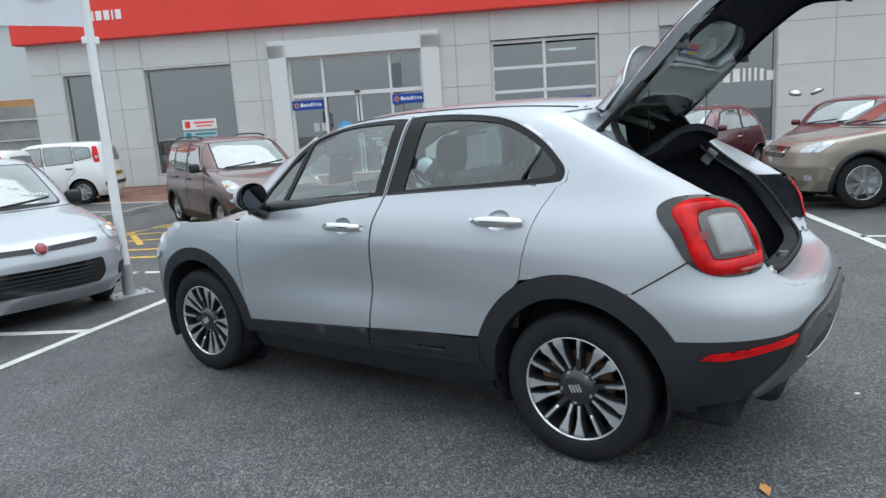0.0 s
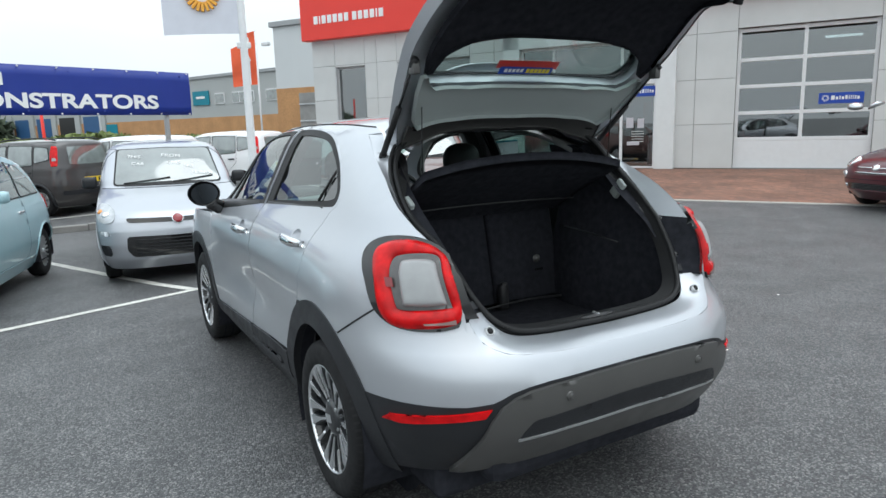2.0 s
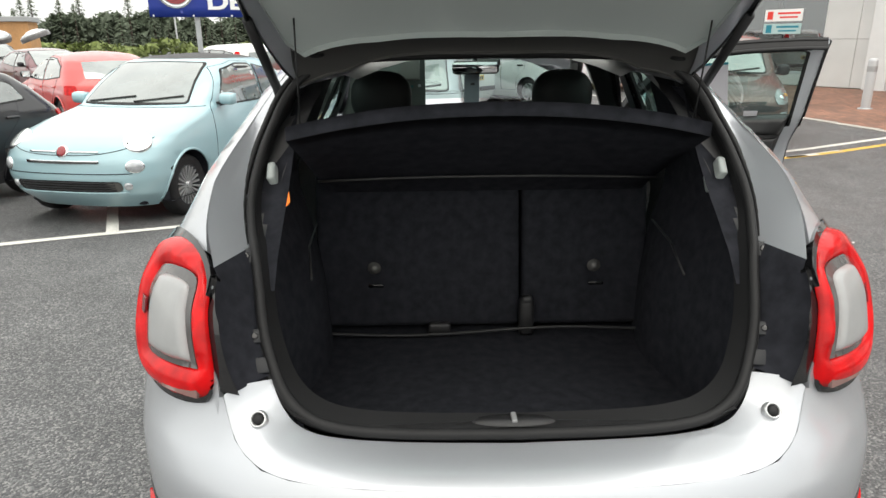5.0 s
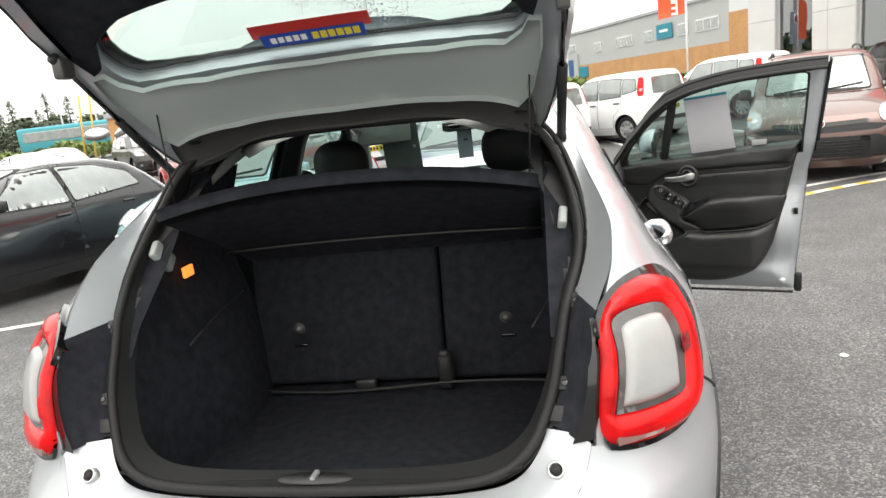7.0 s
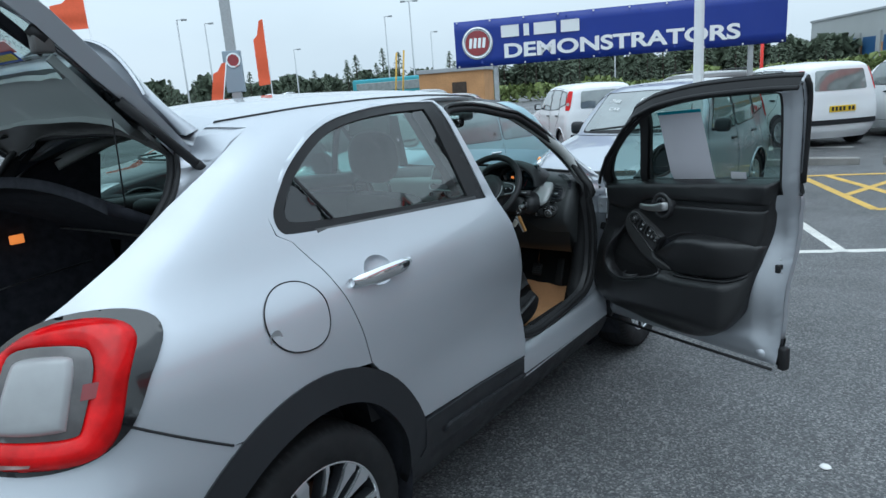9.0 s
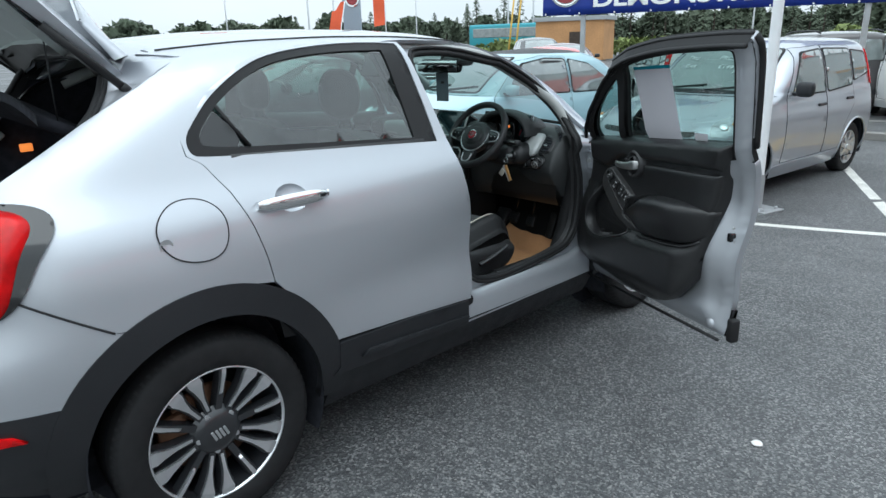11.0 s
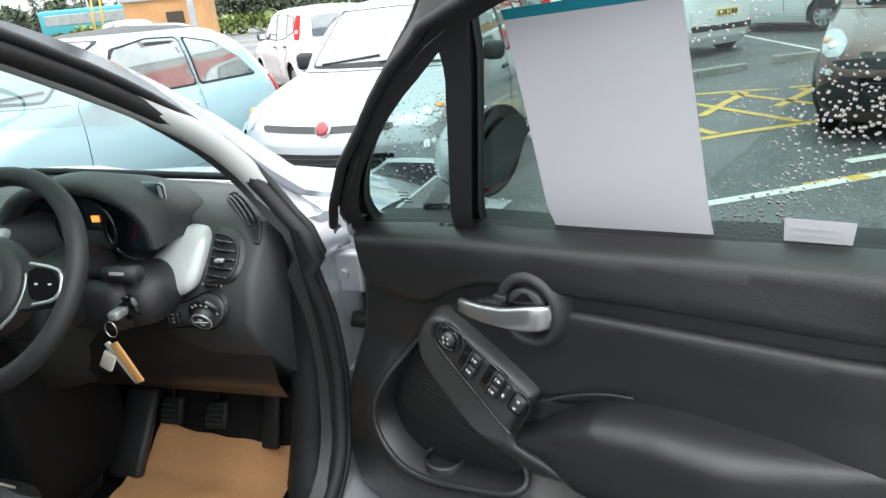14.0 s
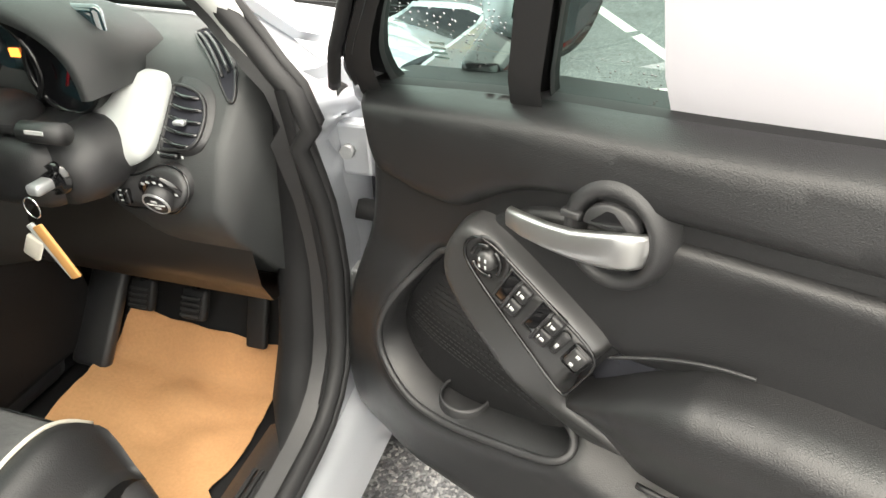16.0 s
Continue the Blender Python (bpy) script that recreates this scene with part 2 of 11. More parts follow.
# ---- materials ----
def material(name, colour, rough=0.5, metal=0.0, coat=0.0, spec=0.5, vary=0.0, vscale=8.0, grain=0.0, gscale=60.0, bump=0.0, bscale=200.0, rvary=0.0, emit=0.0, sheen=0.0, vary2=0.0, v2scale=1.3):
    """A surface with colour variation at two scales, fine bump and uneven gloss."""
    m = bpy.data.materials.new(name)
    m.use_nodes = True
    N, L = m.node_tree.nodes, m.node_tree.links
    b = N["Principled BSDF"]
    b.inputs["Base Color"].default_value = (*colour, 1)
    b.inputs["Roughness"].default_value = rough
    b.inputs["Metallic"].default_value = metal
    b.inputs["Coat Weight"].default_value = coat
    b.inputs["Coat Roughness"].default_value = 0.04
    b.inputs["Specular IOR Level"].default_value = spec
    b.inputs["Sheen Weight"].default_value = sheen
    if emit:
        b.inputs["Emission Color"].default_value = (*colour, 1)
        b.inputs["Emission Strength"].default_value = emit
    tc = N.new("ShaderNodeTexCoord")
    src = tc.outputs["Object"]

    def noise_fac(scale, detail=4.0):
        n = N.new("ShaderNodeTexNoise")
        n.inputs["Scale"].default_value, n.inputs["Detail"].default_value = scale, detail
        L.new(src, n.inputs["Vector"])
        return n.outputs["Fac"]

    col = None
    for amount, scale in ((vary, vscale), (grain, gscale), (vary2, v2scale)):
        if amount:
            mr = N.new("ShaderNodeMapRange")
            mr.inputs["From Min"].default_value, mr.inputs["From Max"].default_value = 0.3, 0.7
            mr.inputs["To Min"].default_value, mr.inputs["To Max"].default_value = 1 - amount, 1 + amount
            L.new(noise_fac(scale), mr.inputs["Value"])
            mx = N.new("ShaderNodeMixRGB")
            mx.blend_type, mx.inputs["Fac"].default_value = "MULTIPLY", 1.0
            if col is None:
                mx.inputs["Color1"].default_value = (*colour, 1)
            else:
                L.new(col, mx.inputs["Color1"])
            L.new(mr.outputs["Result"], mx.inputs["Color2"])
            col = mx.outputs["Color"]
    if col is not None:
        L.new(col, b.inputs["Base Color"])
    if rvary:
        mr = N.new("ShaderNodeMapRange")
        mr.inputs["From Min"].default_value, mr.inputs["From Max"].default_value = 0.3, 0.7
        mr.inputs["To Min"].default_value, mr.inputs["To Max"].default_value = max(0.02, rough - rvary), min(1, rough + rvary)
        L.new(noise_fac(vscale * 2.3, 6), mr.inputs["Value"])
        L.new(mr.outputs["Result"], b.inputs["Roughness"])
    if bump:
        bp = N.new("ShaderNodeBump")
        bp.inputs["Strength"].default_value, bp.inputs["Distance"].default_value = bump, 0.002
        L.new(noise_fac(bscale, 3), bp.inputs["Height"])
        L.new(bp.outputs["Normal"], b.inputs["Normal"])
    return m


def glass(name, tint=(0.80, 0.90, 0.87), rough=0.0, drops=0.0, ior=1.5):
    """A thin pane: clear by its tint, mirror by Fresnel, with beads of rain where drops is set."""
    m = bpy.data.materials.new(name)
    m.use_nodes = True
    N, L = m.node_tree.nodes, m.node_tree.links
    N.remove(N["Principled BSDF"])
    out = N["Material Output"]
    tr, gl, fr, mx = N.new("ShaderNodeBsdfTransparent"), N.new("ShaderNodeBsdfGlossy"), N.new("ShaderNodeLayerWeight"), N.new("ShaderNodeMixShader")
    tr.inputs["Color"].default_value = (*tint, 1)
    gl.inputs["Roughness"].default_value = 0.01
    fr.inputs["Blend"].default_value = 0.5
    pw, sc = N.new("ShaderNodeMath"), N.new("ShaderNodeMapRange")
    pw.operation = "POWER"
    pw.inputs[1].default_value = 5.0
    L.new(fr.outputs["Facing"], pw.inputs[0])
    f0 = 2 * ((ior - 1) / (ior + 1)) ** 2
    sc.inputs["To Min"].default_value, sc.inputs["To Max"].default_value = f0, 1.0
    L.new(pw.outputs["Value"], sc.inputs["Value"])
    L.new(sc.outputs["Result"], mx.inputs["Fac"])
    L.new(tr.outputs["BSDF"], mx.inputs[1])
    L.new(gl.outputs["BSDF"], mx.inputs[2])
    last = mx.outputs["Shader"]
    if drops:
        tc, vo, lim, nz = N.new("ShaderNodeTexCoord"), N.new("ShaderNodeTexVoronoi"), N.new("ShaderNodeMath"), N.new("ShaderNodeTexNoise")
        vo.inputs["Scale"].default_value = 170.0
        L.new(tc.outputs["Object"], vo.inputs["Vector"])
        nz.inputs["Scale"].default_value, nz.inputs["Detail"].default_value = 5.0, 3.0
        L.new(tc.outputs["Object"], nz.inputs["Vector"])
        # beads only where the noise is high, each as large as its cell allows
        size = N.new("ShaderNodeMapRange")
        size.inputs["From Min"].default_value, size.inputs["From Max"].default_value = 0.42, 0.68
        size.inputs["To Min"].default_value, size.inputs["To Max"].default_value = 0.0, 0.45 * drops
        L.new(nz.outputs["Fac"], size.inputs["Value"])
        lim.operation = "LESS_THAN"
        L.new(vo.outputs["Distance"], lim.inputs[0])
        L.new(size.outputs["Result"], lim.inputs[1])
        wet, bp = N.new("ShaderNodeBsdfGlass"), N.new("ShaderNodeBump")
        wet.inputs["IOR"].default_value, wet.inputs["Roughness"].default_value = 1.33, 0.05
        bp.invert = True
        bp.inputs["Strength"].default_value, bp.inputs["Distance"].default_value = 1.0, 0.003
        L.new(vo.outputs["Distance"], bp.inputs["Height"])
        L.new(bp.outputs["Normal"], wet.inputs["Normal"])
        m2 = N.new("ShaderNodeMixShader")
        L.new(lim.outputs["Value"], m2.inputs["Fac"])
        L.new(last, m2.inputs[1])
        L.new(wet.outputs["BSDF"], m2.inputs[2])
        last = m2.outputs["Shader"]
    L.new(last, out.inputs["Surface"])
    return m


def car_paint(name, colour, metal=0.0, rough=0.35, flake=0.0, beads=0.0):
    m = bpy.data.materials.new(name)
    m.use_nodes = True
    N, L = m.node_tree.nodes, m.node_tree.links
    b = N["Principled BSDF"]
    b.inputs["Base Color"].default_value = (*colour, 1)
    b.inputs["Metallic"].default_value, b.inputs["Roughness"].default_value = metal, rough
    b.inputs["Coat Weight"].default_value, b.inputs["Coat Roughness"].default_value = 1.0, 0.03
    tc, nz, mr = N.new("ShaderNodeTexCoord"), N.new("ShaderNodeTexNoise"), N.new("ShaderNodeMapRange")
    nz.inputs["Scale"].default_value, nz.inputs["Detail"].default_value = 3.0, 6.0
    L.new(tc.outputs["Object"], nz.inputs["Vector"])
    mr.inputs["From Min"].default_value, mr.inputs["From Max"].default_value = 0.3, 0.7
    mr.inputs["To Min"].default_value, mr.inputs["To Max"].default_value = rough - 0.04, rough + 0.06
    L.new(nz.outputs["Fac"], mr.inputs["Value"])
    L.new(mr.outputs["Result"], b.inputs["Roughness"])
    if flake:
        fl, bp = N.new("ShaderNodeTexNoise"), N.new("ShaderNodeBump")
        fl.inputs["Scale"].default_value, fl.inputs["Detail"].default_value = 900.0, 1.0
        L.new(tc.outputs["Object"], fl.inputs["Vector"])
        bp.inputs["Strength"].default_value, bp.inputs["Distance"].default_value = flake, 0.0004
        L.new(fl.outputs["Fac"], bp.inputs["Height"])
        L.new(bp.outputs["Normal"], b.inputs["Normal"])
    if beads:
        # fine beads of rain stand on the clear coat
        vo, st, bp = N.new("ShaderNodeTexVoronoi"), N.new("ShaderNodeMapRange"), N.new("ShaderNodeBump")
        vo.inputs["Scale"].default_value = 120.0
        L.new(tc.outputs["Object"], vo.inputs["Vector"])
        st.inputs["From Min"].default_value, st.inputs["From Max"].default_value = 0.0, 0.2
        st.inputs["To Min"].default_value, st.inputs["To Max"].default_value = 1.0, 0.0
        L.new(vo.outputs["Distance"], st.inputs["Value"])
        bp.inputs["Strength"].default_value, bp.inputs["Distance"].default_value = beads, 0.0008
        L.new(st.outputs["Result"], bp.inputs["Height"])
        L.new(bp.outputs["Normal"], b.inputs["Coat Normal"])
    return m


SILVER = car_paint("silver metallic paint", (0.49, 0.51, 0.545), 0.60, 0.42, 0.16, 0.8)
WHITE_PAINT = car_paint("white paint", (0.80, 0.81, 0.82), 0.0, 0.4)
GREY_SILVER = car_paint("pale silver paint", (0.46, 0.48, 0.52), 0.6, 0.35, 0.1)
ICE_BLUE = car_paint("ice blue paint", (0.34, 0.51, 0.56), 0.1, 0.38)
MAROON = car_paint("dark maroon paint", (0.075, 0.008, 0.016), 0.3, 0.34)
MAROON_2 = car_paint("wine red paint", (0.11, 0.012, 0.02), 0.3, 0.34)
BROWN_PAINT = car_paint("brown metallic paint", (0.16, 0.095, 0.085), 0.5, 0.36)
BEIGE_PAINT = car_paint("bronze beige paint", (0.30, 0.26, 0.215), 0.6, 0.36)
DARK_PAINT = car_paint("dark grey metallic paint", (0.06, 0.055, 0.055), 0.5, 0.35)
BLACK_PAINT = car_paint("black paint", (0.012, 0.012, 0.015), 0.2, 0.3)
RED_PAINT = car_paint("red paint", (0.55, 0.03, 0.025), 0.0, 0.38)
PLASTIC = material("charcoal bumper plastic", (0.019, 0.020, 0.023), 0.46, spec=0.4, vary=0.12, vscale=5, bump=0.25, bscale=700, rvary=0.08)
TRIM = material("black soft interior plastic", (0.023, 0.023, 0.0245), 0.42, spec=0.62, vary=0.14, vscale=6, bump=0.4, bscale=800, rvary=0.05)
# darker copy of TRIM: the shade of foot well, console and pocket is in its colour
TRIM_SHADE = material("black matt plastic darkened for shade", (0.010, 0.010, 0.011), 0.6, spec=0.3, vary=0.14, vscale=6, bump=0.4, bscale=800)
# base lighter than TRIM, to carry the grey sheen on the dashboard
DASH_TOP = material("grained dashboard lifted for sheen", (0.034, 0.036, 0.037), 0.55, spec=0.6, vary=0.12, vscale=5, bump=0.45, bscale=700, rvary=0.06)
RIM_LEATHER = material("worn black rim leather", (0.022, 0.022, 0.023), 0.52, spec=0.5, vary=0.12, vscale=14, bump=0.35, bscale=500)
# card grey includes the darkness of a sheet seen against the light
CARD_GREY = material("printed card darkened as backlit", (0.11, 0.125, 0.12), 0.7, vary=0.06, vscale=12)
TRIM_DEEP = material("black carpet lining", (0.025, 0.026, 0.032), 0.95, spec=0.10, vary=0.25, vscale=30, bump=0.5, bscale=900)
LEATHER = material("black grained leatherette", (0.0135, 0.0135, 0.0145), 0.35, spec=0.62, vary=0.10, vscale=5, bump=0.35, bscale=760, rvary=0.05)
HANDLE_SATIN = material("satin silver handle", (0.50, 0.50, 0.50), 0.30, metal=0.9, vary=0.03)
GLOSS_BLACK = material("gloss black trim", (0.008, 0.008, 0.009), 0.12, coat=0.5)
RUBBER = material("black rubber seal", (0.014, 0.014, 0.015), 0.6, spec=0.35, vary=0.1, bump=0.1, bscale=300)
TYRE = material("tyre rubber", (0.014, 0.014, 0.015), 0.72, spec=0.3, vary=0.22, vscale=9, bump=0.2, bscale=260, rvary=0.1)
ALLOY = material("polished alloy", (0.86, 0.87, 0.89), 0.36, metal=1.0, vary=0.04)
ALLOY_DARK = material("dark painted alloy", (0.02, 0.021, 0.024), 0.3, coat=0.6)
CHROME = material("chrome", (0.86, 0.87, 0.88), 0.07, metal=1.0)
SATIN = material("satin silver plastic", (0.62, 0.63, 0.64), 0.32, metal=0.75, vary=0.03)
SKID = material("titanium grey satin bumper trim", (0.105, 0.103, 0.10), 0.36, metal=0.35, vary=0.06, vscale=4, rvary=0.06)
BRAKE = material("rusty brake disc", (0.16, 0.085, 0.05), 0.6, metal=0.6, vary=0.3, vscale=18)
GLASS = glass("side window glass", (0.54, 0.70, 0.65), ior=2.0)
GLASS_SCREEN = glass("windscreen glass", (0.44, 0.57, 0.54), ior=1.7)
GLASS_WET = glass("rain beaded window glass", (0.40, 0.54, 0.51), drops=0.9, ior=1.75)
GLASS_TINT = glass("tailgate glass", (0.50, 0.60, 0.58), drops=0.9, ior=1.6)
# opaque panes: the grey green base adds to the sky they mirror
GLASS_FAR = material("opaque window greyed for mirrored sky", (0.13, 0.155, 0.15), 0.05, spec=1.0, coat=1.0, vary=0.35, vscale=2.5)
GLASS_FAR.node_tree.nodes["Principled BSDF"].inputs["Coat IOR"].default_value = 2.1
LAMP_RED = material("red lamp lens", (0.56, 0.003, 0.005), 0.20, spec=0.32, vary=0.35, vscale=16)
LAMP_DEEP = material("deep red lamp lens", (0.20, 0.004, 0.008), 0.2, coat=1.0)
LAMP_CLEAR = material("frosted clear lamp lens", (0.34, 0.345, 0.35), 0.30, coat=0.4, vary=0.05, vscale=20)
LAMP_SMOKE = material("smoked clear lamp surround", (0.085, 0.08, 0.08), 0.18, coat=0.5, vary=0.2, vscale=25)
LAMP_HEAD = material("clear headlamp", (0.46, 0.48, 0.50), 0.14, coat=1.0, metal=0.4, vary=0.25, vscale=20)
AMBER = material("amber lit lens", (1.0, 0.27, 0.05), 0.4, emit=0.55)
HEADLINER = material("pale grey headliner fabric", (0.42, 0.43, 0.42), 0.9, spec=0.2, vary=0.06, bump=0.3, bscale=800)
PAD_GREY = material("pale green grey tailgate lining", (0.36, 0.395, 0.385), 0.5, vary=0.05, vscale=3, bump=0.1, bscale=500)
SEAT_CLOTH = material("dark grey woven seat cloth", (0.06, 0.061, 0.063), 0.9, spec=0.2, vary=0.14, vscale=40, grain=0.3, gscale=260, bump=0.6, bscale=620, sheen=0.15)
SEAT_DARK = material("black seat bolster vinyl", (0.018, 0.018, 0.019), 0.5, spec=0.4, vary=0.1, bump=0.3, bscale=400)
PIPING = material("cream seat piping", (0.62, 0.58, 0.50), 0.6)
PANEL_WHITE = material("pearl white dashboard panel", (0.54, 0.56, 0.55), 0.22, coat=0.7, vary=0.03)
KRAFT = material("brown kraft paper", (0.53, 0.285, 0.135), 0.8, spec=0.25, vary=0.08, vscale=7, grain=0.06, gscale=160, bump=0.25, bscale=130)
PAPER = material("white paper", (0.52, 0.51, 0.55), 0.7, vary=0.02)
TEAL = material("teal print", (0.01, 0.22, 0.30), 0.5)
SCREEN = material("dark display glass", (0.012, 0.028, 0.034), 0.10, coat=1.0)
PALE = material("pale grey print", (0.55, 0.56, 0.56), 0.6)
ORANGE_TAG = material("tan key tag", (0.62, 0.32, 0.11), 0.55, vary=0.1)
# metal colour held dark, standing in for a dark reflection in the wing mirrors
MIRROR_DARK = material("darkened mirror glass", (0.10, 0.11, 0.12), 0.08, metal=1.0)
BADGE_RED = material("badge red enamel", (0.26, 0.012, 0.02), 0.2, coat=0.8)



def asphalt_mat():
    """Wet-weather tarmac: stone chips in bitumen, damp patches and worn lighter areas."""
    m = bpy.data.materials.new("damp asphalt")
    m.use_nodes = True
    N, L = m.node_tree.nodes, m.node_tree.links
    b = N["Principled BSDF"]
    tc = N.new("ShaderNodeTexCoord")
    chips, chip_col, big, mid, fine = N.new("ShaderNodeTexVoronoi"), N.new("ShaderNodeValToRGB"), N.new("ShaderNodeTexNoise"), N.new("ShaderNodeTexNoise"), N.new("ShaderNodeTexNoise")
    for n, s, d in ((big, 0.35, 5), (mid, 2.6, 6), (fine, 420, 2)):
        n.inputs["Scale"].default_value, n.inputs["Detail"].default_value = s, d
        L.new(tc.outputs["Object"], n.inputs["Vector"])
    chips.inputs["Scale"].default_value = 125.0
    L.new(tc.outputs["Object"], chips.inputs["Vector"])
    sep = N.new("ShaderNodeSeparateColor")
    L.new(chips.outputs["Color"], sep.inputs["Color"])
    e = chip_col.color_ramp.elements
    e[0].position, e[0].color = 0.0, (0.036, 0.037, 0.040, 1)
    e[1].position, e[1].color = 0.62, (0.088, 0.089, 0.092, 1)
    k = chip_col.color_ramp.elements.new(0.93)
    k.color = (0.19, 0.19, 0.188, 1)
    k = chip_col.color_ramp.elements.new(1.0)
    k.color = (0.25, 0.245, 0.235, 1)
    L.new(sep.outputs["Red"], chip_col.inputs["Fac"])
    mr = N.new("ShaderNodeMapRange")
    mr.inputs["From Min"].default_value, mr.inputs["From Max"].default_value = 0.3, 0.7
    mr.inputs["To Min"].default_value, mr.inputs["To Max"].default_value = 0.82, 1.2
    L.new(mid.outputs["Fac"], mr.inputs["Value"])
    mx = N.new("ShaderNodeMixRGB")
    mx.blend_type, mx.inputs["Fac"].default_value = "MULTIPLY", 1
    L.new(chip_col.outputs["Color"], mx.inputs["Color1"])
    L.new(mr.outputs["Result"], mx.inputs["Color2"])
    L.new(mx.outputs["Color"], b.inputs["Base Color"])
    rr = N.new("ShaderNodeMapRange")
    rr.inputs["From Min"].default_value, rr.inputs["From Max"].default_value = 0.35, 0.65
    rr.inputs["To Min"].default_value, rr.inputs["To Max"].default_value = 0.42, 0.66
    L.new(big.outputs["Fac"], rr.inputs["Value"])
    L.new(rr.outputs["Result"], b.inputs["Roughness"])
    b.inputs["Specular IOR Level"].default_value = 0.5
    bp = N.new("ShaderNodeBump")
    bp.inputs["Strength"].default_value, bp.inputs["Distance"].default_value = 0.75, 0.004
    L.new(chips.outputs["Distance"], bp.inputs["Height"])
    bp.invert = True
    L.new(bp.outputs["Normal"], b.inputs["Normal"])
    return m


ASPHALT = asphalt_mat()
LINE_WHITE = material("worn white road paint", (0.62, 0.61, 0.57), 0.7, vary=0.12, vscale=6, grain=0.2, gscale=90, bump=0.5, bscale=150)
LINE_YELLOW = material("worn yellow road paint", (0.62, 0.40, 0.08), 0.7, vary=0.15, vscale=6, grain=0.2, gscale=90, bump=0.5, bscale=150)
KERB_STONE = material("concrete kerb", (0.26, 0.25, 0.235), 0.85, vary=0.15, vscale=6, grain=0.1, gscale=120, bump=0.4, bscale=120)
BLOCK = material("red brown block paving", (0.22, 0.118, 0.082), 0.8, vary=0.2, vscale=11, grain=0.12, gscale=150, bump=0.4, bscale=160)


def paving_mat():
    """Rectangular clay pavers, each of its own tone, in sunk sand joints."""
    m = material("red brown block paving bond", (0.25, 0.13, 0.09), 0.8)
    N, L = m.node_tree.nodes, m.node_tree.links
    b = N["Principled BSDF"]
    tc, mp, br, nz = N.new("ShaderNodeTexCoord"), N.new("ShaderNodeMapping"), N.new("ShaderNodeTexBrick"), N.new("ShaderNodeTexNoise")
    mp.inputs["Rotation"].default_value = (0, 0, radians(58.84 + 45))
    L.new(tc.outputs["Object"], mp.inputs["Vector"])
    L.new(mp.outputs["Vector"], br.inputs["Vector"])
    br.inputs["Scale"].default_value = 1.0
    br.inputs["Brick Width"].default_value, br.inputs["Row Height"].default_value = 0.2, 0.1
    br.inputs["Mortar Size"].default_value, br.inputs["Mortar Smooth"].default_value = 0.004, 0.4
    br.inputs["Color1"].default_value, br.inputs["Color2"].default_value = (0.27, 0.135, 0.09, 1), (0.17, 0.095, 0.07, 1)
    br.inputs["Mortar"].default_value = (0.09, 0.07, 0.055, 1)
    nz.inputs["Scale"].default_value, nz.inputs["Detail"].default_value = 0.9, 6.0
    L.new(tc.outputs["Object"], nz.inputs["Vector"])
    mr, mx, bp = N.new("ShaderNodeMapRange"), N.new("ShaderNodeMixRGB"), N.new("ShaderNodeBump")
    mr.inputs["From Min"].default_value, mr.inputs["From Max"].default_value = 0.3, 0.7
    mr.inputs["To Min"].default_value, mr.inputs["To Max"].default_value = 0.75, 1.25
    L.new(nz.outputs["Fac"], mr.inputs["Value"])
    mx.blend_type, mx.inputs["Fac"].default_value = "MULTIPLY", 1.0
    L.new(br.outputs["Color"], mx.inputs["Color1"])
    L.new(mr.outputs["Result"], mx.inputs["Color2"])
    L.new(mx.outputs["Color"], b.inputs["Base Color"])
    bp.invert = True
    bp.inputs["Strength"].default_value, bp.inputs["Distance"].default_value = 0.8, 0.006
    L.new(br.outputs["Fac"], bp.inputs["Height"])
    L.new(bp.outputs["Normal"], b.inputs["Normal"])
    return m


BLOCK_BOND = paving_mat()
EDGING = material("pale concrete edging", (0.40, 0.38, 0.35), 0.85, vary=0.12, vscale=5, grain=0.1, gscale=120, bump=0.4, bscale=120)
CLAD = material("light grey cladding panel", (0.60, 0.61, 0.605), 0.42, vary=0.025, vscale=1.3, vary2=0.02, spec=0.4)
CLAD_JOINT = material("dark panel joint", (0.22, 0.22, 0.22), 0.7)
FRAME_GREY = material("pale grey aluminium frame", (0.52, 0.535, 0.55), 0.42, vary=0.02)
FRAME_PALE = material("pale silver entrance cladding", (0.70, 0.715, 0.72), 0.4, vary=0.02)
FRAME_WHITE = material("white aluminium door frame", (0.74, 0.75, 0.76), 0.4, vary=0.02)
FASCIA_RED = material("red fascia panel", (0.78, 0.045, 0.03), 0.4, vary=0.03, vscale=0.6)
SHOP_GLASS = glass("shop window glass", (0.40, 0.46, 0.47), ior=2.2)
SHOP_DARK = material("dim showroom wall", (0.30, 0.295, 0.285), 0.8, vary=0.2, vscale=1.5)
SHOP_RED = material("showroom red wall", (0.30, 0.03, 0.03), 0.7, vary=0.2, vscale=1.0)
LETTER = material("white letter", (0.84, 0.84, 0.84), 0.45)
BANNER_BLUE = material("royal blue vinyl banner", (0.008, 0.030, 0.26), 0.42, vary=0.05, vscale=1.5, bump=0.2, bscale=6)
SIGN_BLUE = material("sign blue", (0.01, 0.055, 0.38), 0.4)
DECAL_BLUE = material("sky blue door sticker", (0.12, 0.45, 0.85), 0.5)
GALV = material("galvanised steel", (0.42, 0.43, 0.44), 0.5, metal=0.6, vary=0.1, vscale=12)
WHITE_POLE = material("white pole paint", (0.78, 0.79, 0.80), 0.4, vary=0.03)
FLAG_WHITE = material("white flag cloth", (0.68, 0.69, 0.76), 0.8, vary=0.03)
FLAG_ORANGE = material("orange red flag cloth", (0.80, 0.13, 0.05), 0.75, vary=0.04)
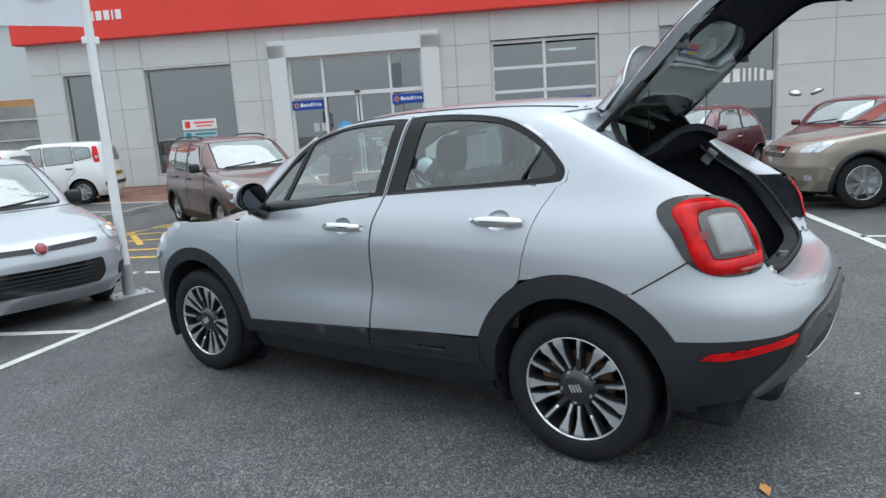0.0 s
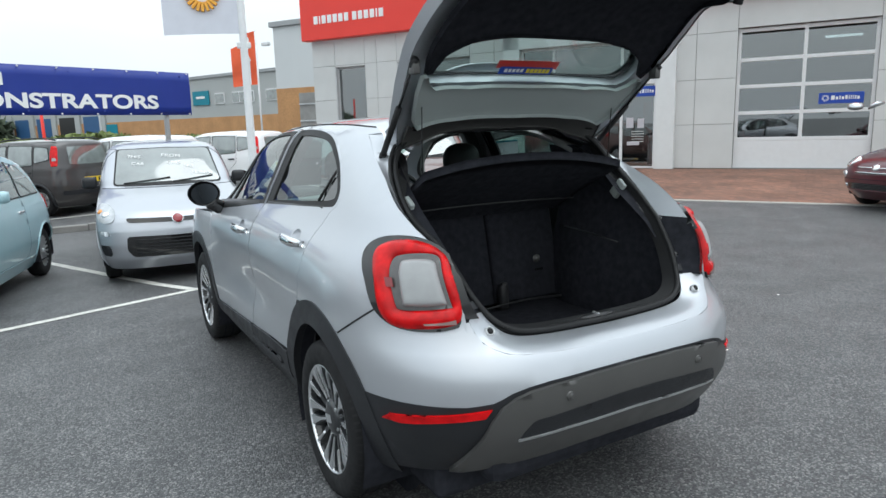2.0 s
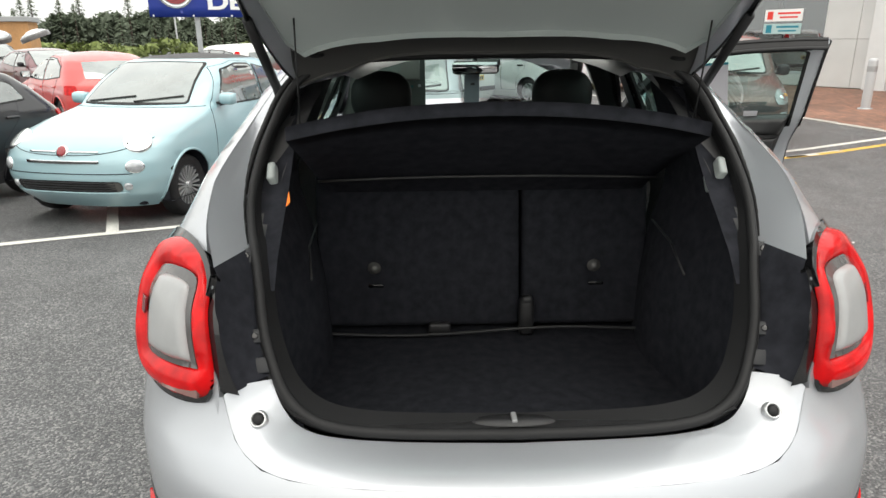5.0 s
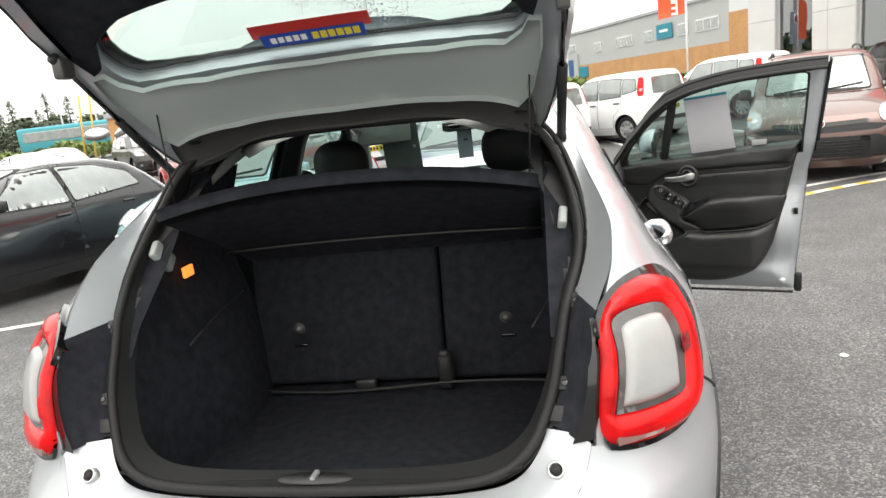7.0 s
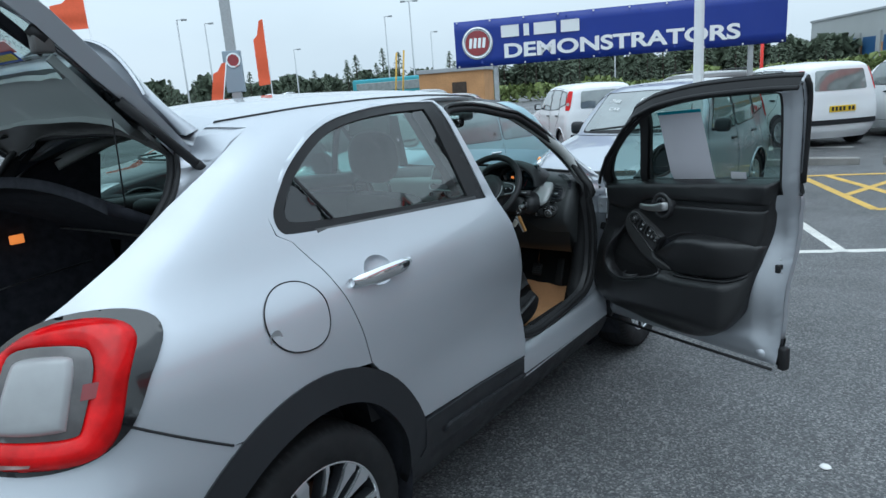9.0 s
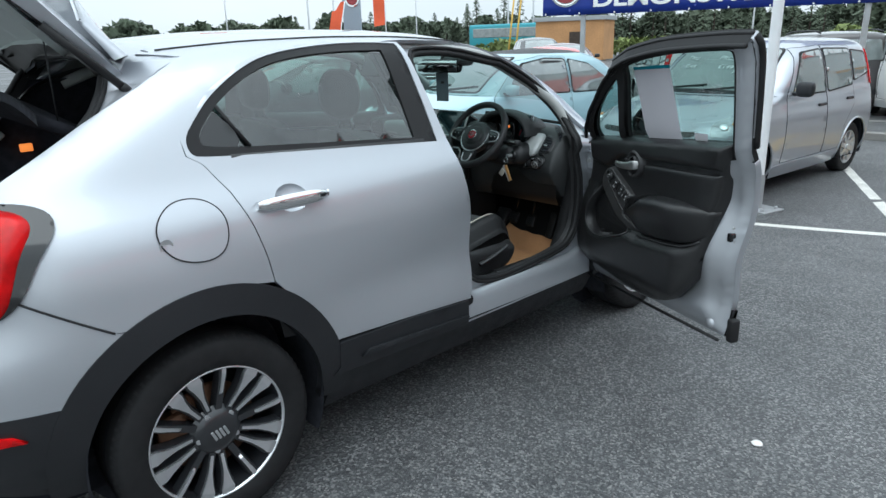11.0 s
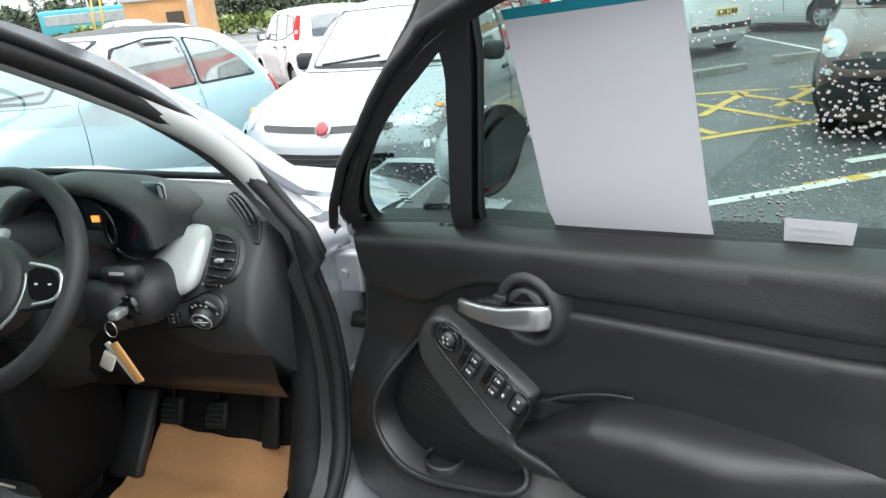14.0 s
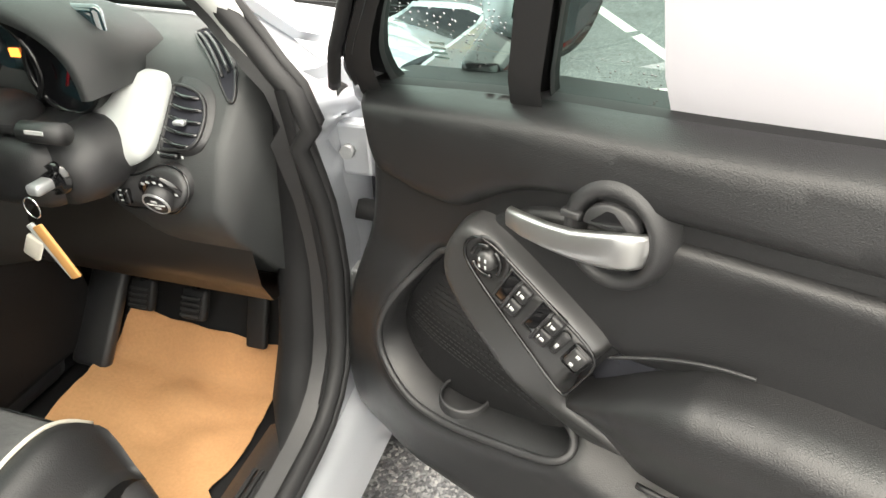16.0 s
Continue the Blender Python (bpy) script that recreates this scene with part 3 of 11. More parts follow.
SUN_ORANGE = material("amber sunburst print", (0.86, 0.42, 0.06), 0.7)
PLATE_YELLOW = material("yellow number plate", (0.80, 0.55, 0.02), 0.4)
PLATE_INK = material("black print", (0.02, 0.02, 0.02), 0.5)
WALL_FAR = material("pale grey industrial cladding", (0.42, 0.435, 0.43), 0.6, vary=0.03, vscale=0.4)
WALL_ORANGE = material("orange brick", (0.50, 0.27, 0.12), 0.85, vary=0.12, vscale=0.8, grain=0.1, gscale=10)
SHUTTER_BLUE = material("blue roller shutter", (0.035, 0.105, 0.24), 0.5, vary=0.05)
ROOF_FAR = material("grey roof sheet", (0.36, 0.37, 0.38), 0.6)
# needle colour lightened and greyed to stand for haze over the far trees
LEAF = material("conifer needles lightened for haze", (0.085, 0.108, 0.070), 0.8, vary=0.35, vscale=0.6, grain=0.25, gscale=6)
LEAF_BUSH = material("hedge leaves", (0.16, 0.20, 0.06), 0.75, vary=0.4, vscale=1.2, grain=0.25, gscale=12)
BARK = material("bark", (0.06, 0.045, 0.035), 0.9, vary=0.2, vscale=5, bump=0.6, bscale=40)
WHITE_LITTER = material("white litter", (0.75, 0.74, 0.72), 0.7)
TEAL_BUS = material("turquoise bus paint", (0.05, 0.30, 0.36), 0.4)


# ---- the ground ----
WALL_TURN, WALL_DIST = -58.84, 16.19
AX, AY = math.cos(radians(WALL_TURN)), math.sin(radians(WALL_TURN))
NX, NY = -AY, AX
BUILDING = pose(NX * WALL_DIST, NY * WALL_DIST, 0, 0, 0, WALL_TURN)


def ground_z(x, y):
    """The yard rises gently to the showroom and dips a little under the parked row."""
    d = NX * x + NY * y
    return 0.0311 * min(8.2, max(0.0, d - 8)) - 0.08 * ramp01(3, 5.5, y) * ramp01(-7, -4, -d)


def ground_sheet(xs, ys):
    verts = [(x, y, ground_z(x, y)) for y in ys for x in xs]
    n = len(xs)
    faces = [(j * n + i, j * n + i + 1, (j + 1) * n + i + 1, (j + 1) * n + i) for j in range(len(ys) - 1) for i in range(n - 1)]
    return verts, faces


far = [-900, -400, -200, -120, -80, -60, -45]
near = list(np.arange(-35, 35.1, 0.7))
xs = far + near + [-v for v in reversed(far)]
ground = tagged(new("ground", mesh_data("ground", *ground_sheet(xs, xs), ASPHALT)), "damp dark grey asphalt car park with stone chips", "ground", kind="structure")


def road_line(a, b, width, mat, label, name="road_marking", lift=0.004):
    a, b = Vector(a), Vector(b)
    n = max(2, int((b - a).length / 0.35))
    side = Vector((-(b - a).y, (b - a).x)).normalized() * (width / 2)
    verts, faces = [], []
    for i in range(n + 1):
        p = a.lerp(b, i / n)
        for s in (-1, 1):
            q = p + side * s * (1 + 0.05 * math.sin(i * 2.7 + s))
            verts.append((q.x, q.y, ground_z(q.x, q.y) + lift))
    for i in range(n):
        faces.append((2 * i, 2 * i + 1, 2 * i + 3, 2 * i + 2))
    ob = new(name, mesh_data(name, verts, faces, mat))
    return tagged(ob, label, "road marking", "parking bay lines", kind="structure")


W_LINE = "worn white painted bay line on the asphalt"
Y_LINE = "worn yellow painted hatching line on the asphalt"
# the long line along the fronts of the parked row, and the bays behind it
LD = Vector((0.921, 0.390))
BD = Vector((-0.42, 0.9075))
L0 = Vector((1.6, 5.5))
road_line(L0 - LD * 14, L0 + LD * 4.2, 0.1, LINE_WHITE, W_LINE)
for k in (0.0, -2.45, -4.9, -7.35, -9.8):
    road_line(L0 + LD * k, L0 + LD * k + BD * 4.6, 0.1, LINE_WHITE, W_LINE)
road_line((0.65, 9.6), (1.72, 7.35), 0.1, LINE_YELLOW, Y_LINE)
road_line((0.65, 9.6), (4.4, 10.2), 0.1, LINE_YELLOW, Y_LINE)
road_line((1.72, 7.35), (5.2, 8.8), 0.1, LINE_YELLOW, Y_LINE)
for k in range(4):
    road_line((1.35 + 0.8 * k, 8.15 + 0.33 * k), (2.0 + 0.8 * k, 9.75 + 0.1 * k), 0.1, LINE_YELLOW, Y_LINE)
    road_line((1.0 + 0.8 * k, 9.6 + 0.1 * k), (2.2 + 0.8 * k, 7.65 + 0.32 * k), 0.1, LINE_YELLOW, Y_LINE)
road_line((2.6, 5.95), (7.1, 7.75), 0.11, LINE_YELLOW, Y_LINE)
road_line((3.0, 6.5), (6.9, 8.05), 0.1, LINE_WHITE, W_LINE)
# the bays along the showroom side
R0, RD = Vector((7.0, 0.11)), Vector((0.914, 0.406))
road_line(R0 - RD * 5.0, R0 + RD * 6.2, 0.11, LINE_WHITE, W_LINE)
for k in (-2.1, 0.75, 3.6):
    road_line(R0 + RD * k, R0 + RD * k + Vector((0.35, -0.94)) * 4.8, 0.1, LINE_WHITE, W_LINE)
# the kerbed strip behind the parked row
road_line((-9.0, 12.2), (1.0, 13.0), 0.09, LINE_WHITE, W_LINE)
for k in range(6):
    road_line((-7.5 + 2.4 * k, 12.6), (-8.4 + 2.4 * k, 17.0), 0.09, LINE_WHITE, W_LINE)


def kerb_run(a, b, h=0.11, w=0.13, length=0.9):
    run = empty("kerb", None, "weathered concrete kerb along the parking row", "kerb", kind="structure")
    a, b = Vector(a), Vector(b)
    d = (b - a).normalized()
    n = int((b - a).length / length)
    data = None
    for i in range(n):
        p = a + d * (i + 0.5) * length
        if data is None:
            bm = box(length - 0.012, w, h + 0.1, bevel=0.015)
            data = bpy.data.meshes.new("kerb_stone")
            bm.to_mesh(data)
            bm.free()
            data.materials.append(KERB_STONE)
        part("kerb_stone", data, parent=run, m=pose(p.x, p.y, ground_z(p.x, p.y) + h / 2 - 0.05 + 0.004 * math.sin(i * 5.1), 0, 0, math.degrees(math.atan2(d.y, d.x))))
    return run


kerb_run((-9.5, 10.2), (1.6, 10.75))
kerb_run((1.6, 10.75), (3.5, 12.1))
kerb_run((3.5, 12.1), (6.3, 13.0))

# ---- block paving before the showroom ----
PAVE = [(-2.9, -6.0), (19, -6.0), (19, -0.02), (-14.4, -0.02), (-14.4, -2.6), (-7.9, -4.4)]


def on_wall(u, dep):
    p = BUILDING @ Vector((u, dep, 0))
    return p.x, p.y


def paving():
    v2, tris = tess(PAVE, step=0.9)
    verts = []
    for u, dep in v2:
        x, y = on_wall(u, dep)
        verts.append((x, y, ground_z(x, y) + 0.004))
    faces = []
    for a, b, c in tris:
        n = (Vector(verts[b]) - Vector(verts[a])).cross(Vector(verts[c]) - Vector(verts[a]))
        faces.append((a, b, c) if n.z > 0 else (a, c, b))
    return verts, faces


pavement = tagged(new("pavement", mesh_data("pavement", *paving(), BLOCK_BOND)), "red brown block paving before the showroom", "pavement", kind="structure")


# ---- the showroom ----
showroom = empty("showroom", BUILDING, "grey clad car showroom with a red fascia and glazed entrance", "building", kind="structure")
H0 = 0.255
OPEN = [(-13.33, -12.08, 0.5, 3.67), (-10.8, -8.13, 0.56, 3.68), (-6.47, -2.44, 0.26, 3.72), (-0.51, 2.55, 0.28, 3.8), (4.2, 7.47, 0.45, 3.86)]


def wall_pieces():
    """The wall, 0.3 m thick, as piers, sills and lintels round the openings."""
    bms = []

    def block(u0, u1, z0, z1):
        if u1 - u0 > 0.01 and z1 - z0 > 0.01:
            bms.append(box(u1 - u0, 0.3, z1 - z0, ((u0 + u1) / 2, 0.15, (z0 + z1) / 2)))
    u = -14.3
    for a, b, z0, z1 in OPEN:
        block(u, a, 0.1, 7.4)
        block(a, b, 0.1, z0)
        block(a, b, z1, 7.4)
        u = b
    block(u, 20.0, 0.1, 7.4)
    return join(*bms)


part("wall", wall_pieces(), CLAD_JOINT, showroom, "dark joints between cladding panels")
part("side_wall", box(0.3, 14, 7.3, (-14.15, 7.3, 3.75)), CLAD, showroom)
part("roof", box(34.6, 14.4, 0.2, (2.85, 7.1, 7.45)), ROOF_FAR, showroom)


def cladding():
    """Grey panels, each with its own edges, set 25 mm proud with open joints."""
    rows = [0.27, 1.42, 2.58, 3.74, 4.9, 6.2, 7.38]
    cuts = sorted({-14.31, 20.0, *[v for o in OPEN for v in o[:2]], -11.6, -7.3, -1.5, 3.4, 9.0, 11.6, 14.2, 17.0})
    made = {}
    for z0, z1 in zip(rows, rows[1:]):
        for u0, u1 in zip(cuts, cuts[1:]):
            spans = [(z0, z1)]
            for a, b, o0, o1 in OPEN:
                if u0 >= a - 0.01 and u1 <= b + 0.01:
                    spans = [(s0, s1) for s0, s1 in ((z0, min(z1, o0)), (max(z0, o1), z1)) if s1 - s0 > 0.06]
            for s0, s1 in spans:
                key = (round(u1 - u0, 3), round(s1 - s0, 3))
                if key not in made:
                    bm = box(key[0] - 0.010, 0.03, key[1] - 0.010, bevel=0.004, segs=1)
                    made[key] = bpy.data.meshes.new("panel")
                    bm.to_mesh(made[key])
                    bm.free()
                    made[key].materials.append(CLAD)
                part("panel", made[key], parent=showroom, m=pose((u0 + u1) / 2, -0.012, (s0 + s1) / 2))


# dim rooms behind the glass
part("room_floor", box(33.6, 8, 0.1, (2.8, 4.4, 0.2)), SHOP_DARK, showroom)
part("room_back", box(33.6, 0.1, 7, (2.8, 8.3, 3.6)), SHOP_DARK, showroom)
part("room_ceiling", box(33.6, 8, 0.1, (2.8, 4.4, 4.6)), SHOP_DARK, showroom)
part("room_divider", box(0.1, 7.9, 4.2, (-7.4, 4.4, 2.4)), SHOP_DARK, showroom)
part("room_divider", box(0.1, 7.9, 4.2, (-1.4, 4.4, 2.4)), SHOP_DARK, showroom)
part("room_divider", box(0.1, 7.9, 4.2, (3.4, 4.4, 2.4)), SHOP_DARK, showroom)
part("room_partition", box(3.2, 0.1, 4.1, (-9.2, 2.2, 2.4)), SHOP_RED, showroom, "red painted showroom partition")


def window(u0, u1, z0, z1, posts=(), rails=(), mat=FRAME_GREY, recess=0.14, bar=0.055, name="window"):
    w = part(name, box(u1 - u0 + 0.02, 0.05, 0.05, ((u0 + u1) / 2, recess - 0.06, z0 + 0.025), 0.008), mat, showroom)
    for s, u in ((0, u0 + bar / 2), (1, u1 - bar / 2)):
        part("frame_post", box(bar, 0.07, z1 - z0, (u, recess, (z0 + z1) / 2), 0.006), mat, w)
    for z in (z0 + bar / 2, z1 - bar / 2, *rails):
        part("frame_rail", box(u1 - u0 - 2 * bar, 0.066, bar, ((u0 + u1) / 2, recess, z), 0.006), mat, w)
    for u in posts:
        part("mullion", box(bar, 0.068, z1 - z0 - 2 * bar, (u, recess, (z0 + z1) / 2), 0.006), mat, w)
    part("pane", box(u1 - u0, 0.012, z1 - z0, ((u0 + u1) / 2, recess, (z0 + z1) / 2)), SHOP_GLASS, w)
    return w


window(-13.33, -12.08, 0.5, 3.67)
wb = window(-10.8, -8.13, 0.56, 3.68)
window(4.2, 7.47, 0.45, 3.86)
# pale reveals left of the windows
for u, z0, z1 in ((-13.33, 0.5, 3.67), (-10.8, 0.56, 3.68), (4.2, 0.45, 3.86), (7.47, 0.45, 3.86)):
    part("reveal", box(0.03, 0.16, z1 - z0, (u + (0.015 if u < 7 else -0.015), 0.06, (z0 + z1) / 2)), FRAME_GREY, showroom)


def text_part(body, size, parent, m, mat, extrude=0.004, bold=0.0, align="LEFT", label="", name="lettering", space=1.0, sx=1.0):
    cu = bpy.data.curves.new(name, "FONT")
    cu.body, cu.size, cu.extrude, cu.offset, cu.align_x = body, size, extrude, bold, align
    cu.space_character = space
    tmp = bpy.data.objects.new("tmp", cu)
    scene.collection.objects.link(tmp)
    me = bpy.data.meshes.new_from_object(tmp.evaluated_get(bpy.context.evaluated_depsgraph_get()))
    bpy.data.objects.remove(tmp)
    bpy.data.curves.remove(cu)
    me.materials.clear()
    me.materials.append(mat)
    return part(name, me, parent=parent, label=label, m=m @ Matrix.Diagonal((sx, 1, 1, 1)))


def sign_marks(marks, size, parent, m, mat, deep=0.004, sx=1.0, gap=0.16, label=""):
    """A row of plain upright bars: each mark is its width and height in parts of the size, 0 height for a space."""
    x, first = 0.0, None
    for w, h in marks:
        if h:
            bm = box(w * size * sx, h * size, deep * 2, ((x + w / 2) * size * sx, h * size / 2, 0), min(0.01, 0.03 * size))
            mk = part("sign_mark", bm, mat, parent, label, m=m)
            first = first or mk
        x += w + gap
    return first


CAP, LOW, TALL, SPACE = (0.46, 0.70), (0.36, 0.50), (0.14, 0.70), (0.10, 0.0)
LOWER_ROW = [(0.56, 0.70), LOW, (0.2, 0.62), LOW, (0.36, 0.70), TALL, TALL, TALL, (0.2, 0.62), LOW]


def burst(r, n=18, thick=0.004, width=0.09):
    """A ring of rounded rays."""
    bms = []
    for i in range(n):
        b = box(r * 0.52, thick, r * width * 1.9, (r * 0.7, 0, 0), bevel=min(thick, r * width) * 0.3, segs=1)
        bmesh.ops.rotate(b, cent=(0, 0, 0), matrix=Matrix.Rotation(2 * math.pi * i / n, 3, "Y"), verts=b.verts)
        bms.append(b)
    return join(*bms)


# fascia
part("fascia", box(34.0, 0.35, 1.42, (2.5, -0.16, 5.32), 0.02), FASCIA_RED, showroom, "bright red fascia panel")
sign_marks([CAP, TALL, CAP, CAP, CAP, CAP, CAP, SPACE, CAP, CAP, CAP, CAP, TALL, CAP], 0.38, showroom, pose(-13.9, -0.345, 5.12, 90, 0, 0), LETTER, 0.01, 1.0, label="row of white raised sign bars")

# entrance: a deep pale surround, sliding doors and fixed lights
entr = part("entrance", join(
    box(0.52, 0.40, 3.84, (-6.68, 0.01, 2.17), 0.012), box(0.52, 0.40, 3.84, (-2.23, 0.01, 2.17), 0.012),
    box(4.97, 0.40, 0.48, (-4.455, 0.01, 3.96), 0.012)), FRAME_PALE, showroom, "pale silver entrance surround")
ex = [-6.42, -5.42, -4.44, -3.44, -2.49]
ez = 2.62
for u in (ex[0] + 0.03, ex[1], ex[3], ex[4] - 0.03):
    part("door_post", box(0.075, 0.09, 3.4, (u, 0.05, 1.98), 0.006), FRAME_WHITE, entr)
for z in (ez, 3.69):
    part("transom", box(3.9, 0.095, 0.085 if z > 3 else 0.12, (-4.455, 0.05, z), 0.006), FRAME_WHITE, entr)
part("threshold", box(3.9, 0.095, 0.05, (-4.455, 0.05, 0.29), 0.006), FRAME_WHITE, entr)
for u in (-4.49, -4.39):
    part("leaf_stile", box(0.06, 0.05, 2.26, (u, 0.12, 1.45), 0.006), FRAME_WHITE, entr)
for u0, u1, z0, z1, dp in ((ex[0], ex[1], 0.3, ez, 0.05), (ex[3], ex[4], 0.3, ez, 0.05), (ex[1], -4.45, 0.3, ez, 0.12), (-4.43, ex[3], 0.3, ez, 0.12), (ex[0], ex[1], ez, 3.7, 0.05), (ex[1], ex[3], ez, 3.7, 0.05), (ex[3], ex[4], ez, 3.7, 0.05)):
    part("pane", box(u1 - u0, 0.01, z1 - z0, ((u0 + u1) / 2, dp, (z0 + z1) / 2)), SHOP_GLASS, entr)
for u in (-4.9, -3.95):
    part("door_sticker", cyl(0.22, 0.004, (u, 0.105, 1.62), "y", 32), DECAL_BLUE, entr, "round sky blue door sticker")
    for k in range(3):
        part("sticker_print", box(0.26 - 0.05 * abs(k - 1), 0.003, 0.022, (u, 0.101, 1.69 - 0.07 * k)), LETTER, entr)
for u in (-5.95, -2.97):
    sg = part("door_sign", box(0.92, 0.012, 0.27, (u, -0.005, 2.36), 0.004), SIGN_BLUE, entr, "royal blue sign with a sunburst mark")
    part("sign_mark", burst(0.085, 14), SUN_ORANGE, entr, m=pose(u - 0.33, -0.014, 2.36))
    sign_marks(LOWER_ROW, 0.145, entr, pose(u - 0.21, -0.012, 2.315, 90, 0, 0), LETTER, 0.002)
for u, z, w2, h2 in ((-5.75, 1.7, 0.17, 0.24), (-5.52, 1.7, 0.15, 0.24), (-3.2, 1.52, 0.2, 0.28), (-2.9, 1.5, 0.18, 0.26), (-3.1, 0.95, 0.34, 0.1)):
    part("notice", box(w2, 0.004, h2, (u, 0.038, z)), PAPER, entr)
for k in range(5):
    part("notice_print", box(0.34, 0.003, 0.018, (-2.98, 0.036, 1.28 - 0.07 * k)), PALE, entr)
part("door_sensor", box(0.16, 0.08, 0.06, (-4.44, -0.03, 2.66), 0.015), PLATE_INK, entr)
part("inner_poster", box(0.7, 0.02, 1.5, (-3.0, 2.4, 1.4)), SHOP_RED, showroom)
part("reception_desk", box(2.4, 0.7, 1.1, (-4.2, 5.2, 0.8), 0.03), SHOP_DARK, showroom)

# sectional workshop door
shut = part("sectional_door", join(box(3.06, 0.06, 0.74, (1.02, 0.12, 0.64), 0.008)), FRAME_WHITE, showroom, "white sectional workshop door with glazed panels")
for i in range(5):
    z = 1.02 + i * 0.665
    part("door_rail", box(3.04, 0.07, 0.09, (1.02, 0.118, z if i < 4 else 3.74), 0.008), FRAME_WHITE, shut)
for u in (-0.47, 1.02, 2.51):
    part("door_stile", box(0.085, 0.072, 2.8, (u, 0.118, 2.4), 0.008), FRAME_WHITE, shut)
for i in range(4):
    for u in (0.27, 1.77):
        part("pane", box(1.44, 0.012, 0.6, (u, 0.12, 1.35 + i * 0.665)), SHOP_GLASS, shut)
ds = part("door_sign", box(0.95, 0.012, 0.26, (1.85, 0.1, 1.98), 0.004), SIGN_BLUE, shut, "pale blue sign")
part("sign_mark", burst(0.085, 14), LETTER, shut, m=pose(1.52, 0.09, 1.98))
sign_marks(LOWER_ROW, 0.14, shut, pose(1.64, 0.09, 1.94, 90, 0, 0), LETTER, 0.002)
for u, z in ((0.5, 3.5), (1.9, 3.05)):
    part("tube_light", box(0.9, 0.12, 0.06, (u, 3.2, z + 0.7), 0.02), material("lit tube", (1.0, 0.98, 0.92), 0.5, emit=2.2), showroom)
part("tube_light", box(1.2, 0.12, 0.06, (6.2, 3.6, 4.45), 0.02), bpy.data.materials["lit tube"], showroom)

# showroom window lettering and the blue stand behind it
for k in range(20):
    part("sun_ray", box(0.125, 0.006, 0.041, (0.168, 0, 0), 0.002, 1), LETTER, showroom, m=pose(4.85, 0.12, 2.35) @ Matrix.Rotation(math.pi * k / 10, 4, "Y"))
sign_marks(LOWER_ROW, 0.52, showroom, pose(5.2, 0.12, 2.2, 90, 0, 0), LETTER, 0.003, label="white bars on the window")
part("display_stand", box(1.15, 0.05, 2.5, (6.72, 0.5, 1.75), 0.01), material("slate blue panel", (0.07, 0.13, 0.20), 0.5, vary=0.05), showroom, "tall slate blue display panel")
# posters in the red window
for z, c in ((2.02, LETTER), (1.68, material("pale teal print", (0.42, 0.58, 0.58), 0.6))):
    ps = part("poster", box(1.05, 0.01, 0.3 if z > 2 else 0.26, (-9.35, 0.125, z)), c, showroom, "small window poster")
    part("poster_print", box(0.62, 0.004, 0.05, (-9.2, 0.118, z + 0.05)), FASCIA_RED if z > 2 else TEAL, ps)
    part("poster_print", box(0.5, 0.004, 0.04, (-9.2, 0.118, z - 0.05)), FASCIA_RED if z > 2 else TEAL, ps)
    part("poster_mark", box(0.16, 0.004, 0.2, (-9.72, 0.118, z)), FASCIA_RED if z > 2 else TEAL, ps)

BOLLARD = None
for k, (x, y) in enumerate(((9.37, 9.51), (8.25, 11.07))):
    z = ground_z(x, y)
    m = pose(x, y, z)
    if BOLLARD is None:
        BOLLARD = empty("bollard", m, "grey steel bollard with a domed cap on the paving", "bollard", "entrance bollards")
        v, f = lathe([(0.0, 0.95), (0.05, 0.945), (0.078, 0.92), (0.084, 0.88), (0.084, -0.02)], 24, "z")
        part("tube", mesh_data("tube", v, f, FRAME_GREY), parent=BOLLARD)
        v, f = lathe([(0.0862, 0.80), (0.0862, 0.70)], 24, "z")
        part("band", mesh_data("band", v, f, GALV), parent=BOLLARD)
        v, f = lathe([(0.09, 0.03), (0.13, 0.015), (0.135, 0.0)], 24, "z")
        part("base_ring", mesh_data("base_ring", v, f, GALV), parent=BOLLARD)
    else:
        copy_thing(BOLLARD, m)

# ---- the banner over the demonstrators ----
BL, BR = Vector((-4.05, 7.85)), Vector((0.36, 9.72))
bdir = (BR - BL).normalized()
bang = math.degrees(math.atan2(bdir.y, bdir.x))
blen = (BR - BL).length
bmid = (BL + BR) / 2
BZ = 1.86
banner = empty("banner_sign", pose(BL.x, BL.y, ground_z(*BL), 0, 0, bang), "long royal blue banner with white lettering on two posts", "banner")
BZ0 = BZ - ground_z(*BL)


def cloth(w, h, nx, nz, wave=0.01):
    V = [(w * i / nx, wave * math.sin(i * 1.3 + j) * (0 if j in (0, nz) and i % 3 == 0 else 1), h * j / nz) for j in range(nz + 1) for i in range(nx + 1)]
    V2 = [(x, y + 0.004, z) for x, y, z in V]
    n = nx + 1
    o = len(V)
    F = [(j * n + i, j * n + i + 1, (j + 1) * n + i + 1, (j + 1) * n + i) for j in range(nz) for i in range(nx)]
    F2 = [tuple(o + q for q in reversed(f)) for f in F]
    rim = [(i, o + i, o + i + 1, i + 1) for i in range(nx)] + [(nz * n + i, nz * n + i + 1, o + nz * n + i + 1, o + nz * n + i) for i in range(nx)]
    return V + V2, F + F2 + rim


